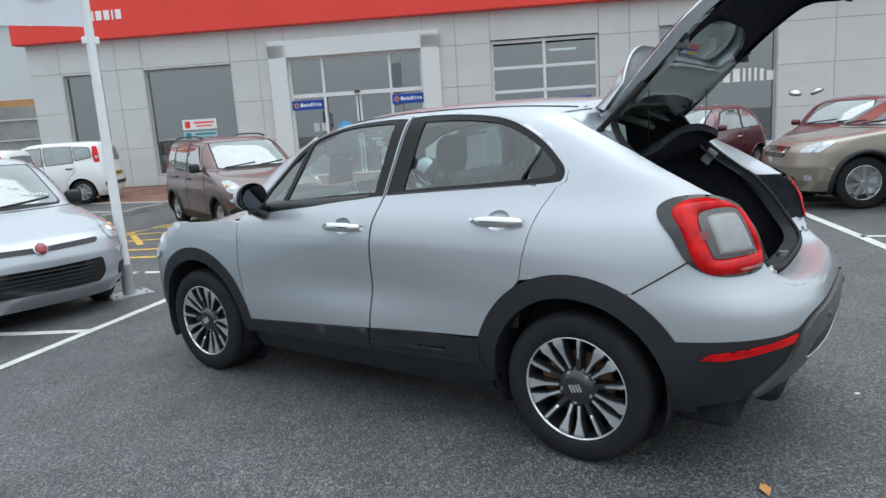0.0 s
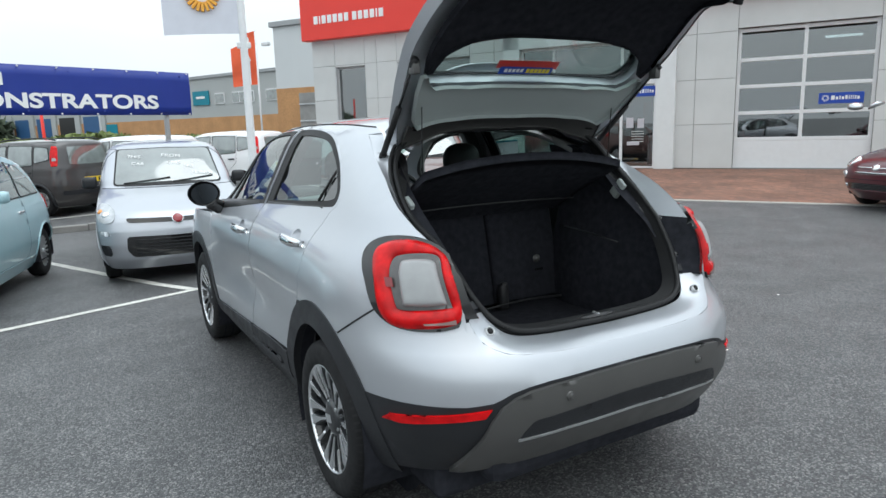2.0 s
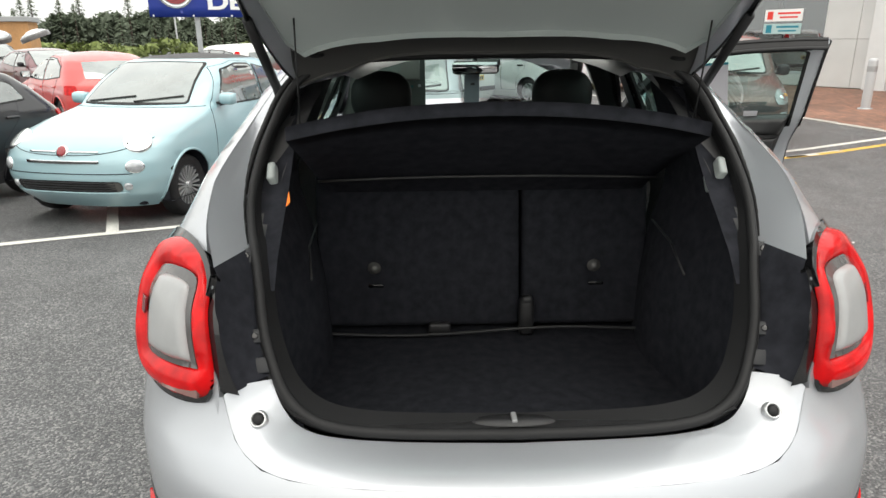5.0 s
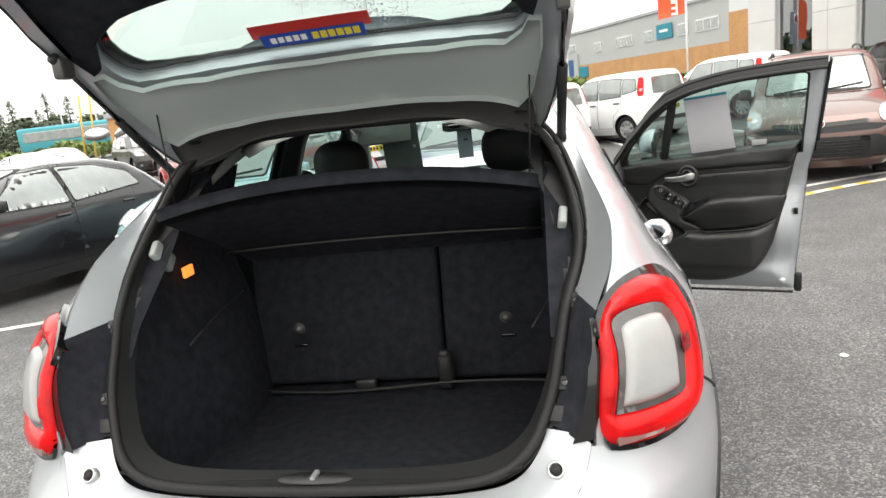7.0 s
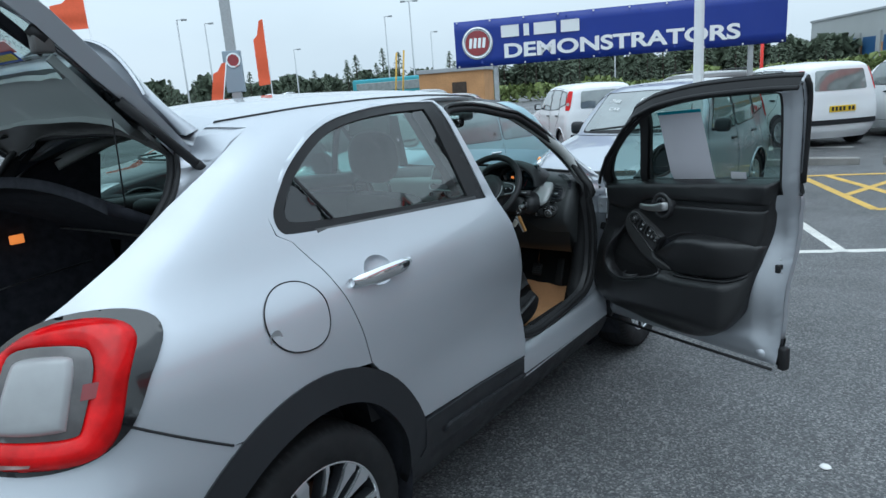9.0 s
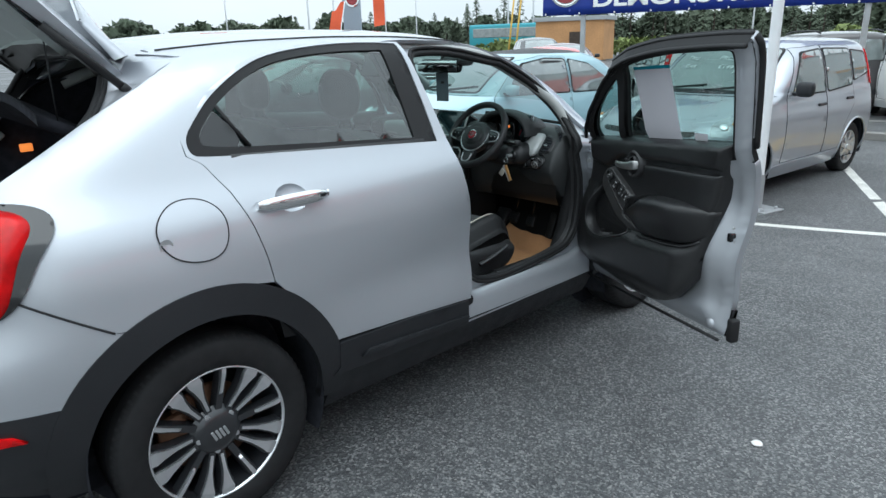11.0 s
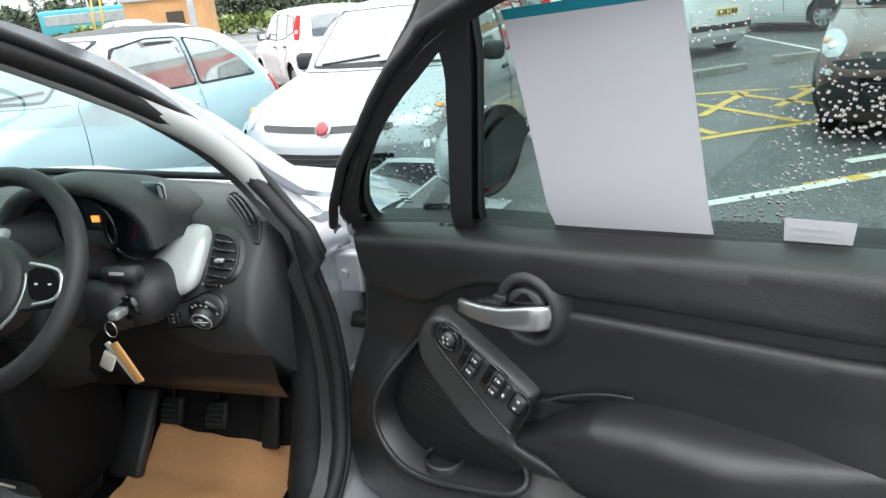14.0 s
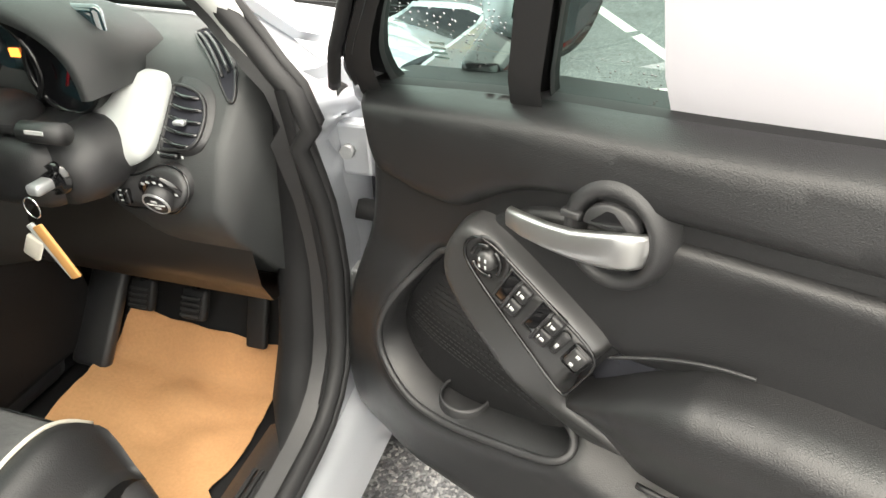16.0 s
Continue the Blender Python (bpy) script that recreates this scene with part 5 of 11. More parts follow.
def rv(pts):
    return [s_rear(x, z) for x, z in pts]


def inner(p):
    return np.array((0.0, min(2.3, max(0.25, p[1])), min(1.1, p[2])))


def body_part(name, outline, mat, side, parent, holes=(), depth=0.014, step=0.045, lift=0.0, label="", back=False):
    v, f = panel(outline, lambda a, b: skin(a, b, side), inner, holes, depth, step, lift, back)
    return part(name, mesh_data(name, v, f, mat), parent=parent, label=label)


ARC_C = (0.0, 0.352)


def circle(cy, cz, r, a0, a1, n=24):
    return [(cy + r * math.cos(radians(a0 + (a1 - a0) * i / n)), cz + r * math.sin(radians(a0 + (a1 - a0) * i / n))) for i in range(n + 1)]


ARCH_R, ARCH_IN = 0.488, 0.392
DOOR_REAR = [(0.06, 1.215), (0.1, 1.19), (0.155, 1.10), (0.195, 0.99), (0.222, 0.88), (0.235, 0.80)]
FRAME_TOP = [(0.975, 1.533), (0.9, 1.541), (0.66, 1.536), (0.455, 1.514), (0.32, 1.471), (0.188, 1.394), (0.108, 1.318), (0.06, 1.266)]
FRAME_FRONT = [(2.06, 1.098), (1.95, 1.228), (1.845, 1.333), (1.715, 1.44), (1.60, 1.486), (1.472, 1.513), (1.08, 1.538), (0.985, 1.535)]
FRAME_SEAT = [(2.105, 1.098), (2.0, 1.228), (1.897, 1.333), (1.76, 1.44), (1.625, 1.49), (1.472, 1.516), (1.08, 1.538), (0.985, 1.535)]
SPLIT = [(0.985, 1.535), (1.01, 1.35), (1.04, 1.146), (1.08, 1.0), (1.108, 0.72), (1.135, 0.47)]
FENDER_EDGE = [(2.11, 0.41), (2.13, 0.56), (2.143, 0.73), (2.127, 0.97), (2.10, 1.03), (2.06, 1.098)]
DLO_R = [(1.0325, 1.149), (1.0325, 1.149), (1.010, 1.3), (0.9765, 1.528), (0.9765, 1.528), (0.9, 1.533), (0.66, 1.527), (0.46, 1.505), (0.33, 1.463), (0.2, 1.388), (0.12, 1.315), (0.075, 1.267), (0.075, 1.222), (0.104, 1.205), (0.48, 1.181)]
GLASS_R = [(0.93, 1.176), (0.93, 1.176), (0.885, 1.505), (0.885, 1.505), (0.66, 1.503), (0.47, 1.482), (0.35, 1.443), (0.225, 1.37), (0.15, 1.305), (0.115, 1.262), (0.13, 1.231), (0.48, 1.206)]
DLO_F = [(1.05, 1.147), (1.05, 1.147), (1.0, 1.522), (1.0, 1.522), (1.08, 1.528), (1.472, 1.503), (1.715, 1.428), (1.845, 1.32), (1.95, 1.213), (2.05, 1.09), (2.03, 1.072), (1.8, 1.078), (1.5, 1.108)]
GLASS_F = [(1.114, 1.166), (1.114, 1.166), (1.077, 1.476), (1.082, 1.506), (1.115, 1.511), (1.47, 1.490), (1.60, 1.462), (1.668, 1.434), (1.682, 1.405), (1.70, 1.33), (1.768, 1.115), (1.768, 1.112), (1.72, 1.115)]
GLASS_Q = [(1.808, 1.105), (1.808, 1.105), (1.722, 1.392), (1.722, 1.392), (1.846, 1.297), (1.938, 1.198), (1.99, 1.118), (1.965, 1.098)]


def dlo_holes(pts):
    return [chaikin(sv(pts), 2)]


# --- quarters with roof rail and windscreen pillar, fenders, bumper halves ---
def quarter_outline(side):
    arch = [p for p in circle(*ARC_C, ARCH_R, 58, 118, 14)]
    low = [(-0.262, 0.785), (-0.38, 0.86), (-0.488, 0.925)]
    pts = sv([(0.235, 0.80)] + arch[3:] + low)
    pts += rv([(0.72, 0.865), (0.60, 0.835), (0.60, 0.9), (0.612, 1.08), (0.66, 1.17), (0.672, 1.24), (0.638, 1.33), (0.60, 1.42), (0.56, 1.485)])
    top = [(0.05, 1.575), (0.3, 1.575), (0.8, 1.575), (1.3, 1.575), (1.6, 1.565), (1.9, 1.555), (2.1, 1.53), (2.22, 1.45), (2.2, 1.2)]
    pts += top
    pts += sv(FRAME_SEAT if side > 0 else FRAME_FRONT)
    pts += sv(FRAME_TOP + DOOR_REAR)
    return pts


def fender_outline():
    arch = circle(2.57, 0.352, ARCH_R - 0.02, 180 - 6, 12, 24)
    pts = [(2.11, 0.40)] + arch + [(3.25, 0.45), (3.6, 0.55), (3.6, 0.80), (3.2, 0.93), (2.9, 0.965), (2.5, 0.985), (2.2, 1.0), (2.127, 0.99)] + [FENDER_EDGE[2], FENDER_EDGE[1]]
    return pts


for side in (-1, 1):
    q = body_part("rear_quarter", quarter_outline(side), SILVER, side, car, step=0.05)
    fo = fender_outline()
    fd = body_part("front_fender", fo, SILVER, side, car, step=0.06)
    # sill
    body_part("sill", sv([(0.44, 0.20), (2.12, 0.20), (2.12, 0.345), (1.5, 0.352), (0.5, 0.372), (0.44, 0.372)]), PLASTIC, side, car, depth=0.05, step=0.07, lift=-0.012)
    # wheel arch cladding, with a rounded lip and a dark tub behind
    for cy in (0.0, 2.57):
        rr = ARCH_R if cy == 0 else ARCH_R - 0.02
        a0, a1 = (-8, 188) if cy == 0 else (-4, 184)
        ring = circle(cy, 0.352, rr + 0.003, a0, a1, 40) + circle(cy, 0.352, ARCH_IN, a1, a0, 36)
        cl = body_part("wheel_arch", sv([(y, max(0.21, z)) for y, z in ring]), PLASTIC, side, car, depth=0.035, step=0.05, lift=0.006)
        V, F = [], []
        n = 30
        for i in range(n + 1):
            a = radians(-25 + 230 * i / n)
            yy, zz = cy + (ARCH_IN + 0.002) * math.cos(a), 0.352 + (ARCH_IN + 0.002) * math.sin(a)
            for k, xx in enumerate((0.875, 0.60)):
                V.append((side * xx, yy, zz))
        F = [(2 * i, 2 * i + 1, 2 * i + 3, 2 * i + 2) for i in range(n)]
        o = len(V)
        V += [(side * 0.6, cy + ARCH_IN * math.cos(radians(10 * i)), 0.352 + ARCH_IN * math.sin(radians(10 * i))) for i in range(36)]
        F.append(tuple(range(o, o + 36)))
        part("wheel_tub", mesh_data("wheel_tub", V, F, TRIM_DEEP), parent=car)
    # trim where the front wheel arch meets the nose
    body_part("nose_guard", [(2.99, 0.22), (3.6, 0.22), (3.6, 0.46), (3.2, 0.46), (3.03, 0.42)], PLASTIC, side, car, lift=0.006, step=0.07)
    body_part("headlamp", [(2.98, 0.74), (3.12, 0.70), (3.2, 0.78), (3.12, 0.88), (3.0, 0.86)], LAMP_HEAD, side, car, lift=0.012, step=0.05)
    # gutter beside the tailgate opening
    body_part("gutter_guard", rv([(0.620, 1.10), (0.612, 1.06), (0.60, 0.9), (0.597, 0.882), (0.553, 0.882), (0.568, 0.91), (0.594, 1.02), (0.604, 1.10)]), GLOSS_BLACK, side, car, depth=0.0, step=0.015, lift=-0.003)
    body_part("roof_corner", [(-0.06, 1.47), (0.24, 1.47), (0.24, 1.60), (-0.06, 1.60)], SILVER, side, car, depth=0.0, step=0.05, lift=-0.004)

# roof and windscreen
ROOF_V = 1.575
MIDV = 1.74


def crown(s, t):
    """The top: t from -1 to 1 across the car, at run s."""
    v = MIDV - abs(t) * (MIDV - ROOF_V)
    x, y, z = skin(s, v, 1)
    return (x if t >= 0 else -x), y, z


def crown_part(name, outline, mat, depth=0.012, step=0.09, lift=0.0, label="", parent=None):
    sc = 0.56
    v, f = panel([(a, b * sc) for a, b in outline], lambda a, b: crown(a, b / sc), inner, (), depth, step, lift)
    return part(name, mesh_data(name, v, f, mat), parent=parent or car, label=label)


crown_part("roof", [(0.1, -1), (0.4, -1), (0.8, -1), (1.2, -1), (1.43, -0.99), (1.40, -0.5), (1.385, 0), (1.40, 0.5), (1.43, 0.99), (1.2, 1), (0.8, 1), (0.4, 1), (0.1, 1), (0.06, 0.5), (0.05, 0), (0.06, -0.5)], SILVER)
crown_part("windscreen", [(1.435, -0.985), (1.7, -1.0), (2.0, -1.02), (2.16, -1.0), (2.2, -0.5), (2.2, 0), (2.2, 0.5), (2.16, 1.0), (2.0, 1.02), (1.7, 1.0), (1.435, 0.985), (1.405, 0.5), (1.39, 0), (1.405, -0.5)], GLASS_SCREEN, depth=0.0, lift=-0.004)
for s0, s1 in ((1.395, 1.44),):
    crown_part("screen_band", [(s0, -0.97), (s0, 0), (s0, 0.97), (s1 + 0.03, 0.97), (s1, 0), (s1 + 0.03, -0.97)], GLOSS_BLACK, 0, lift=-0.007)
for t in (-1, 1):
    P = [crown(s, t * 0.985) for s in np.linspace(0.12, 1.42, 30)]
    part("roof_strip", mesh_data("roof_strip", *tube([(x, y, z - 0.001) for x, y, z in P], 0.006, 6), RUBBER), parent=car)


def hood(y, x):
    w = 0.80 - 0.25 * ramp01(2.9, 3.35, y)
    return x * w, y - 0.10 * (x * x) * ramp01(2.6, 3.2, y), 1.045 - 0.10 * ramp01(2.3, 3.0, y) - 0.17 * ramp01(2.9, 3.4, y) - 0.075 * abs(x) ** 3


v, f = panel([(2.15, -1), (2.3, -1), (2.8, -1), (3.3, -1), (3.36, 0), (3.3, 1), (2.8, 1), (2.3, 1), (2.15, 1), (2.3, 0.5), (2.34, 0), (2.3, -0.5)], hood, lambda p: np.array((0, 2.6, 0.0)), step=0.1)
part("bonnet", mesh_data("bonnet", v, f, SILVER), parent=car)
v, f = panel([(2.1, -0.95), (2.3, -0.5), (2.34, 0), (2.3, 0.5), (2.1, 0.95), (2.2, 0.97), (2.42, 0.5), (2.44, 0), (2.42, -0.5), (2.2, -0.97)], lambda y, x: (hood(y, x)[0], y, 1.035 - 0.05 * abs(x) ** 3), lambda p: np.array((0, 2.6, 0)), step=0.08)
part("cowl", mesh_data("cowl", v, f, PLASTIC), parent=car)
for x0, x1 in ((0.55, -0.05), (-0.1, -0.6)):
    P = [(x0 + (x1 - x0) * k, 2.36 - 0.1 * abs(x0 + (x1 - x0) * k) - 0.10 * k, 1.07 + 0.04 * k) for k in np.linspace(0, 1, 8)]
    part("wiper", mesh_data("wiper", *tube(P, 0.009, 6), RUBBER), parent=car)

# bumper: painted upper shell across the tail
BUMP_TOP = [(-0.262, 0.785), (-0.38, 0.86), (-0.488, 0.925)]


def whole_tail(name, half, mat, depth=0.014, step=0.05, lift=0.0, label="", parent=None, holes_half=()):
    """A panel that runs round the tail from one side to the other; half lists the right half from the middle bottom, outward and up to the middle top."""
    L = 3.0
    pts = [(a + L, b) for a, b in half]

    def fn(a, b):
        side = 1 if a >= 0 else -1
        mid = s_rear(0.0, b if b <= 1 else SECZ(b))[0]
        return skin(mid + abs(a), b, side)
    right = [(max(0.0, a - s_rear(0.0, b if b <= 1 else SECZ(b))[0]), b) for a, b in half]
    outline = right + [(-a, b) for a, b in reversed(right) if a > 1e-6]
    v, f = panel(outline, fn, inner, holes_half, depth, step, lift)
    return part(name, mesh_data(name, v, f, mat), parent=parent or car, label=label)


EDGE = [(0.0, 0.686), (0.2, 0.684), (0.377, 0.676), (0.46, 0.665), (0.515, 0.650), (0.548, 0.632), (0.575, 0.620), (0.65, 0.609)]
up_half = rv(EDGE) + sv([(-0.419, 0.602)]) + sv(circle(*ARC_C, ARCH_R, 147, 119, 8)) + sv(BUMP_TOP) + rv([(0.72, 0.865), (0.62, 0.866), (0.588, 0.872), (0.577, 0.836), (0.56, 0.803), (0.535, 0.785), (0.50, 0.770), (0.44, 0.762), (0.3, 0.758), (0.0, 0.756)])
bumper = whole_tail("rear_bumper", up_half, SILVER, depth=0.02)
low_half = rv([(0.0, 0.385), (0.3, 0.378), (0.5, 0.352), (0.66, 0.325)]) + sv([(-0.487, 0.315), (-0.489, 0.352), (-0.483, 0.43), (-0.462, 0.51), (-0.432, 0.579), (-0.419, 0.602)]) + rv(list(reversed(EDGE)))
whole_tail("bumper_lower", low_half, PLASTIC, depth=0.05, step=0.035, lift=0.002, label="charcoal plastic lower bumper", parent=bumper)
# satin skid plate round the lower tail, with a black insert and a bright line under it
hoop = rv([(0.0, 0.395), (0.2, 0.392), (0.45, 0.366), (0.62, 0.338), (0.655, 0.345), (0.625, 0.42), (0.603, 0.48), (0.578, 0.56), (0.552, 0.602), (0.510, 0.634), (0.455, 0.654), (0.37, 0.665), (0.2, 0.674), (0.0, 0.677)])
whole_tail("bumper_hoop", hoop, SKID, depth=0.03, step=0.03, lift=0.020, label="titanium grey satin skid plate on the bumper", parent=bumper)
ins = rv([(0.0, 0.516), (0.3, 0.508), (0.482, 0.492), (0.470, 0.515), (0.445, 0.548), (0.425, 0.555), (0.27, 0.572), (0.10, 0.581), (0.0, 0.582)])
whole_tail("bumper_insert", ins, PLASTIC, depth=0.004, step=0.03, lift=0.0225, label="black insert in the skid plate", parent=bumper)
bar = rv([(0.0, 0.507), (0.3, 0.499), (0.486, 0.483), (0.486, 0.490), (0.3, 0.506), (0.0, 0.514)])
whole_tail("bumper_bar", bar, SATIN, depth=0.006, step=0.03, lift=0.026, label="slim bright line", parent=bumper)
for side in (-1, 1):
    body_part("reflector", rv([(0.836, 0.532), (0.80, 0.531), (0.709, 0.555), (0.598, 0.572), (0.580, 0.601), (0.729, 0.577), (0.826, 0.553)]), LAMP_RED, side, bumper, depth=0.01, step=0.04, lift=0.012, label="slim red reflector")
    for x, z in ((0.318, 0.618), (0.66, 0.66)):
        if z > 0.65:
            continue
        P = skin(*s_rear(x, z), side)
        part("parking_sensor", mesh_data("parking_sensor", *lathe([(0.0, -0.006), (0.010, -0.006), (0.0125, -0.002), (0.014, -0.006), (0.017, 0.003)], 20, "y", (P[0], P[1] - 0.022, P[2])), SKID), parent=bumper)

# opening of the tailgate: the line of its seal
SEAL = [(0.0, 0.790), (0.25, 0.793), (0.37, 0.803), (0.43, 0.822), (0.472, 0.853), (0.500, 0.895), (0.524, 0.95), (0.536, 1.0), (0.548, 1.05), (0.562, 1.10), (0.589, 1.15), (0.601, 1.20), (0.598, 1.25), (0.588, 1.30), (0.572, 1.35), (0.552, 1.40), (0.518, 1.45), (0.455, 1.493), (0.36, 1.507), (0.0, 1.515)]


def seal_y(z):
    return float(np.interp(z, (0.74, 0.9, 1.0, 1.1, 1.15, 1.2, 1.25, 1.3, 1.35, 1.4, 1.45, 1.515), (-0.735, -0.598, -0.525, -0.432, -0.35, -0.28, -0.22, -0.168, -0.115, -0.08, -0.052, -0.015)))


for side in (-1, 1):
    P = [skin(*(np.array(sv([BUMP_TOP[0]])[0]) * (1 - t) + np.array(sv([BUMP_TOP[-1]])[0]) * t), side) for t in np.linspace(0, 1, 14)]
    part("panel_gap", mesh_data("panel_gap", *tube([(x * 1.001, y, z) for x, y, z in P], 0.0035, 6), RUBBER), parent=bumper)
# ledge from the bumper's crease up to the loading sill
CREASE = [(0.0, 0.756), (0.28, 0.758), (0.42, 0.761), (0.49, 0.768), (0.535, 0.785), (0.56, 0.803), (0.577, 0.836), (0.588, 0.876)]
SILL = [(0.0, 0.777), (0.26, 0.781), (0.39, 0.791), (0.44, 0.806), (0.465, 0.824), (0.484, 0.846), (0.496, 0.865), (0.503, 0.881)]
V, F = [], []
n = 30
cre, sil = np.array(chaikin(CREASE, 2, False)), np.array(chaikin(SILL, 2, False))
at_ = np.linspace(0, 1, len(cre))
for i in range(-n, n + 1):
    t, side = abs(i) / n, 1 if i >= 0 else -1
    cx, cz, sx, sz = (float(np.interp(t, at_, q)) for q in (cre[:, 0], cre[:, 1], sil[:, 0], sil[:, 1]))
    a = np.array(skin(*s_rear(cx, cz), side))
    b = np.array((side * sx, seal_y(sz) - 0.012, sz))
    for k in range(7):
        g = k / 6
        p = a + (b - a) * g
        V.append((p[0], p[1], p[2] + 0.010 * math.sin(math.pi * g ** 0.6)))
F = [(i * 7 + k, (i + 1) * 7 + k, (i + 1) * 7 + k + 1, i * 7 + k + 1) for i in range(2 * n) for k in range(6)]
part("bumper_ledge", mesh_data("bumper_ledge", V, F, SILVER), parent=bumper)
for side in (-1, 1):
    SX_, SY_, SZ_ = V[(n + side * round(0.66 * n)) * 7 + 3]
    up_ = pose(SX_, SY_ - 0.006, SZ_ + 0.004, -38, 0, 0)
    st = part("rubber_stop", mesh_data("rubber_stop", *lathe([(0.0, -0.008), (0.008, -0.008), (0.0105, -0.004), (0.0115, 0.008)], 24, "y"), RUBBER), parent=bumper, m=up_)
    part("stop_ring", mesh_data("stop_ring", *lathe([(0.0115, 0.002), (0.0135, -0.006), (0.0165, -0.005), (0.019, 0.008)], 24, "y"), SATIN), parent=st)

# seal round the tailgate opening
def ring_path(pts, off=0.0):
    r = chaikin([(x, z) for x, z in pts], 2, False)
    full = r + [(-x, z) for x, z in reversed(r[:-1])][:-1]
    return [(x * (1 + off), seal_y(z) - 0.012, z) for x, z in full]


SP = ring_path(SEAL)
# walls of the gutter, from beside the lamps in to the seal
for side in (-1, 1):
    for name, z0, z1, mat, n in (("gutter_wall", 1.108, 1.485, SILVER, 16), ("gutter_liner", 0.884, 1.108, TRIM_DEEP, 14)):
        V = []
        for z in np.linspace(z0, z1, n):
            xg = float(np.interp(z, (0.868, 0.91, 1.02, 1.10, 1.13, 1.17, 1.24, 1.33, 1.42, 1.485), (0.555, 0.575, 0.602, 0.612, 0.632, 0.66, 0.672, 0.638, 0.60, 0.56)))
            xs = float(np.interp(z, [p[1] for p in SEAL[3:18]], [p[0] for p in SEAL[3:18]]))
            a = np.array(skin(*s_rear(xg, z), side)) + np.array((0, 0.006, 0))
            b = np.array((side * (xs + 0.012), seal_y(z) - 0.006, z))
            for g in (0, 0.3, 0.7, 1.0):
                p = a + (b - a) * g
                V.append((p[0] - side * 0.006 * math.sin(math.pi * g), p[1] + 0.02 * math.sin(math.pi * g), p[2]))
        F = [(i * 4 + k, i * 4 + 4 + k, i * 4 + 5 + k, i * 4 + 1 + k) for i in range(n - 1) for k in range(3)]
        part(name, mesh_data(name, V, F, mat), parent=car)
    for z, h in ((1.095, 0.036), (0.955, 0.030), (0.905, 0.034)):
        xg = float(np.interp(z, (0.868, 0.91, 1.02, 1.10), (0.555, 0.575, 0.602, 0.612)))
        xs = float(np.interp(z, [p[1] for p in SEAL[3:18]], [p[0] for p in SEAL[3:18]]))
        m = pose(side * (xs + 0.020), seal_y(z) - 0.016, z, -38, 0, -side * 12)
        br = part("lamp_bracket", smooth_all(box(0.030, 0.006, h, (0, 0, 0), 0.002)), PLASTIC, car, m=m)
        if z != 0.905:
            part("bracket_screw", mesh_data("bracket_screw", *lathe([(0.0, -0.006), (0.003, -0.005), (0.0065, -0.0065), (0.0075, -0.002)], 16, "y"), GLOSS_BLACK), parent=br)
part("tailgate_seal", mesh_data("tailgate_seal", *tube(SP, 0.012, 8, True), RUBBER), parent=car)
part("tailgate_seal", mesh_data("tailgate_seal", *tube([(x * 1.035, y - 0.004 + 0.012, (z - 1.15) * 1.025 + 1.15) for x, y, z in SP], 0.008, 6, True), RUBBER), parent=car)
# liner from the seal into the boot
V, F = [], []
k = len(SP)
for x, y, z in SP:
    V.append((x * 0.985, y, z))
    V.append((x * 0.972, y + 0.07, (z - 1.15) * 0.982 + 1.15))
for i in range(k):
    j = (i + 1) % k
    F.append((2 * i, 2 * j, 2 * j + 1, 2 * i + 1))
part("boot_frame", mesh_data("boot_frame", V, F, RUBBER), parent=car)
# header above the opening
V = [(t * 0.56, y, z) for t in np.linspace(-1, 1, 13) for y, z in ((0.07, 1.556 - 0.02 * abs(t) ** 3), (0.0, 1.522 - 0.02 * abs(t) ** 3), (-0.02, 1.500 - 0.03 * abs(t) ** 4))]
F = [(i * 3 + q, i * 3 + 3 + q, i * 3 + 4 + q, i * 3 + 1 + q) for i in range(12) for q in range(2)]
part("tail_header", mesh_data("tail_header", V, F, SILVER), parent=car)

# --- rear lamps ---
LAMP = [(0.598, 0.865), (0.60, 1.08), (0.625, 1.125), (0.68, 1.15), (0.75, 1.142), (0.80, 1.095), (0.83, 1.01), (0.834, 0.95), (0.825, 0.895), (0.795, 0.855), (0.74, 0.842), (0.66, 0.845)]
LAMP_S = [(0.608, 0.88), (0.605, 0.95), (0.608, 1.07), (0.63, 1.113), (0.68, 1.138), (0.74, 1.130), (0.786, 1.092), (0.810, 1.03), (0.820, 0.95), (0.815, 0.885), (0.790, 0.853), (0.72, 0.852), (0.64, 0.860)]
LAMP_W = [(0.648, 0.937), (0.648, 0.937), (0.651, 1.06), (0.665, 1.078), (0.735, 1.073), (0.748, 1.055), (0.762, 0.935), (0.762, 0.930), (0.70, 0.930)]
LAMP_N = [(0.633, 0.925), (0.633, 0.925), (0.633, 1.07), (0.648, 1.096), (0.735, 1.089), (0.764, 1.066), (0.780, 0.93), (0.775, 0.914), (0.70, 0.918)]


def shrink(pts, k, c=None):
    a = np.array(pts)
    c = a.mean(0) if c is None else np.array(c)
    return [tuple(p) for p in c + (a - c) * k]


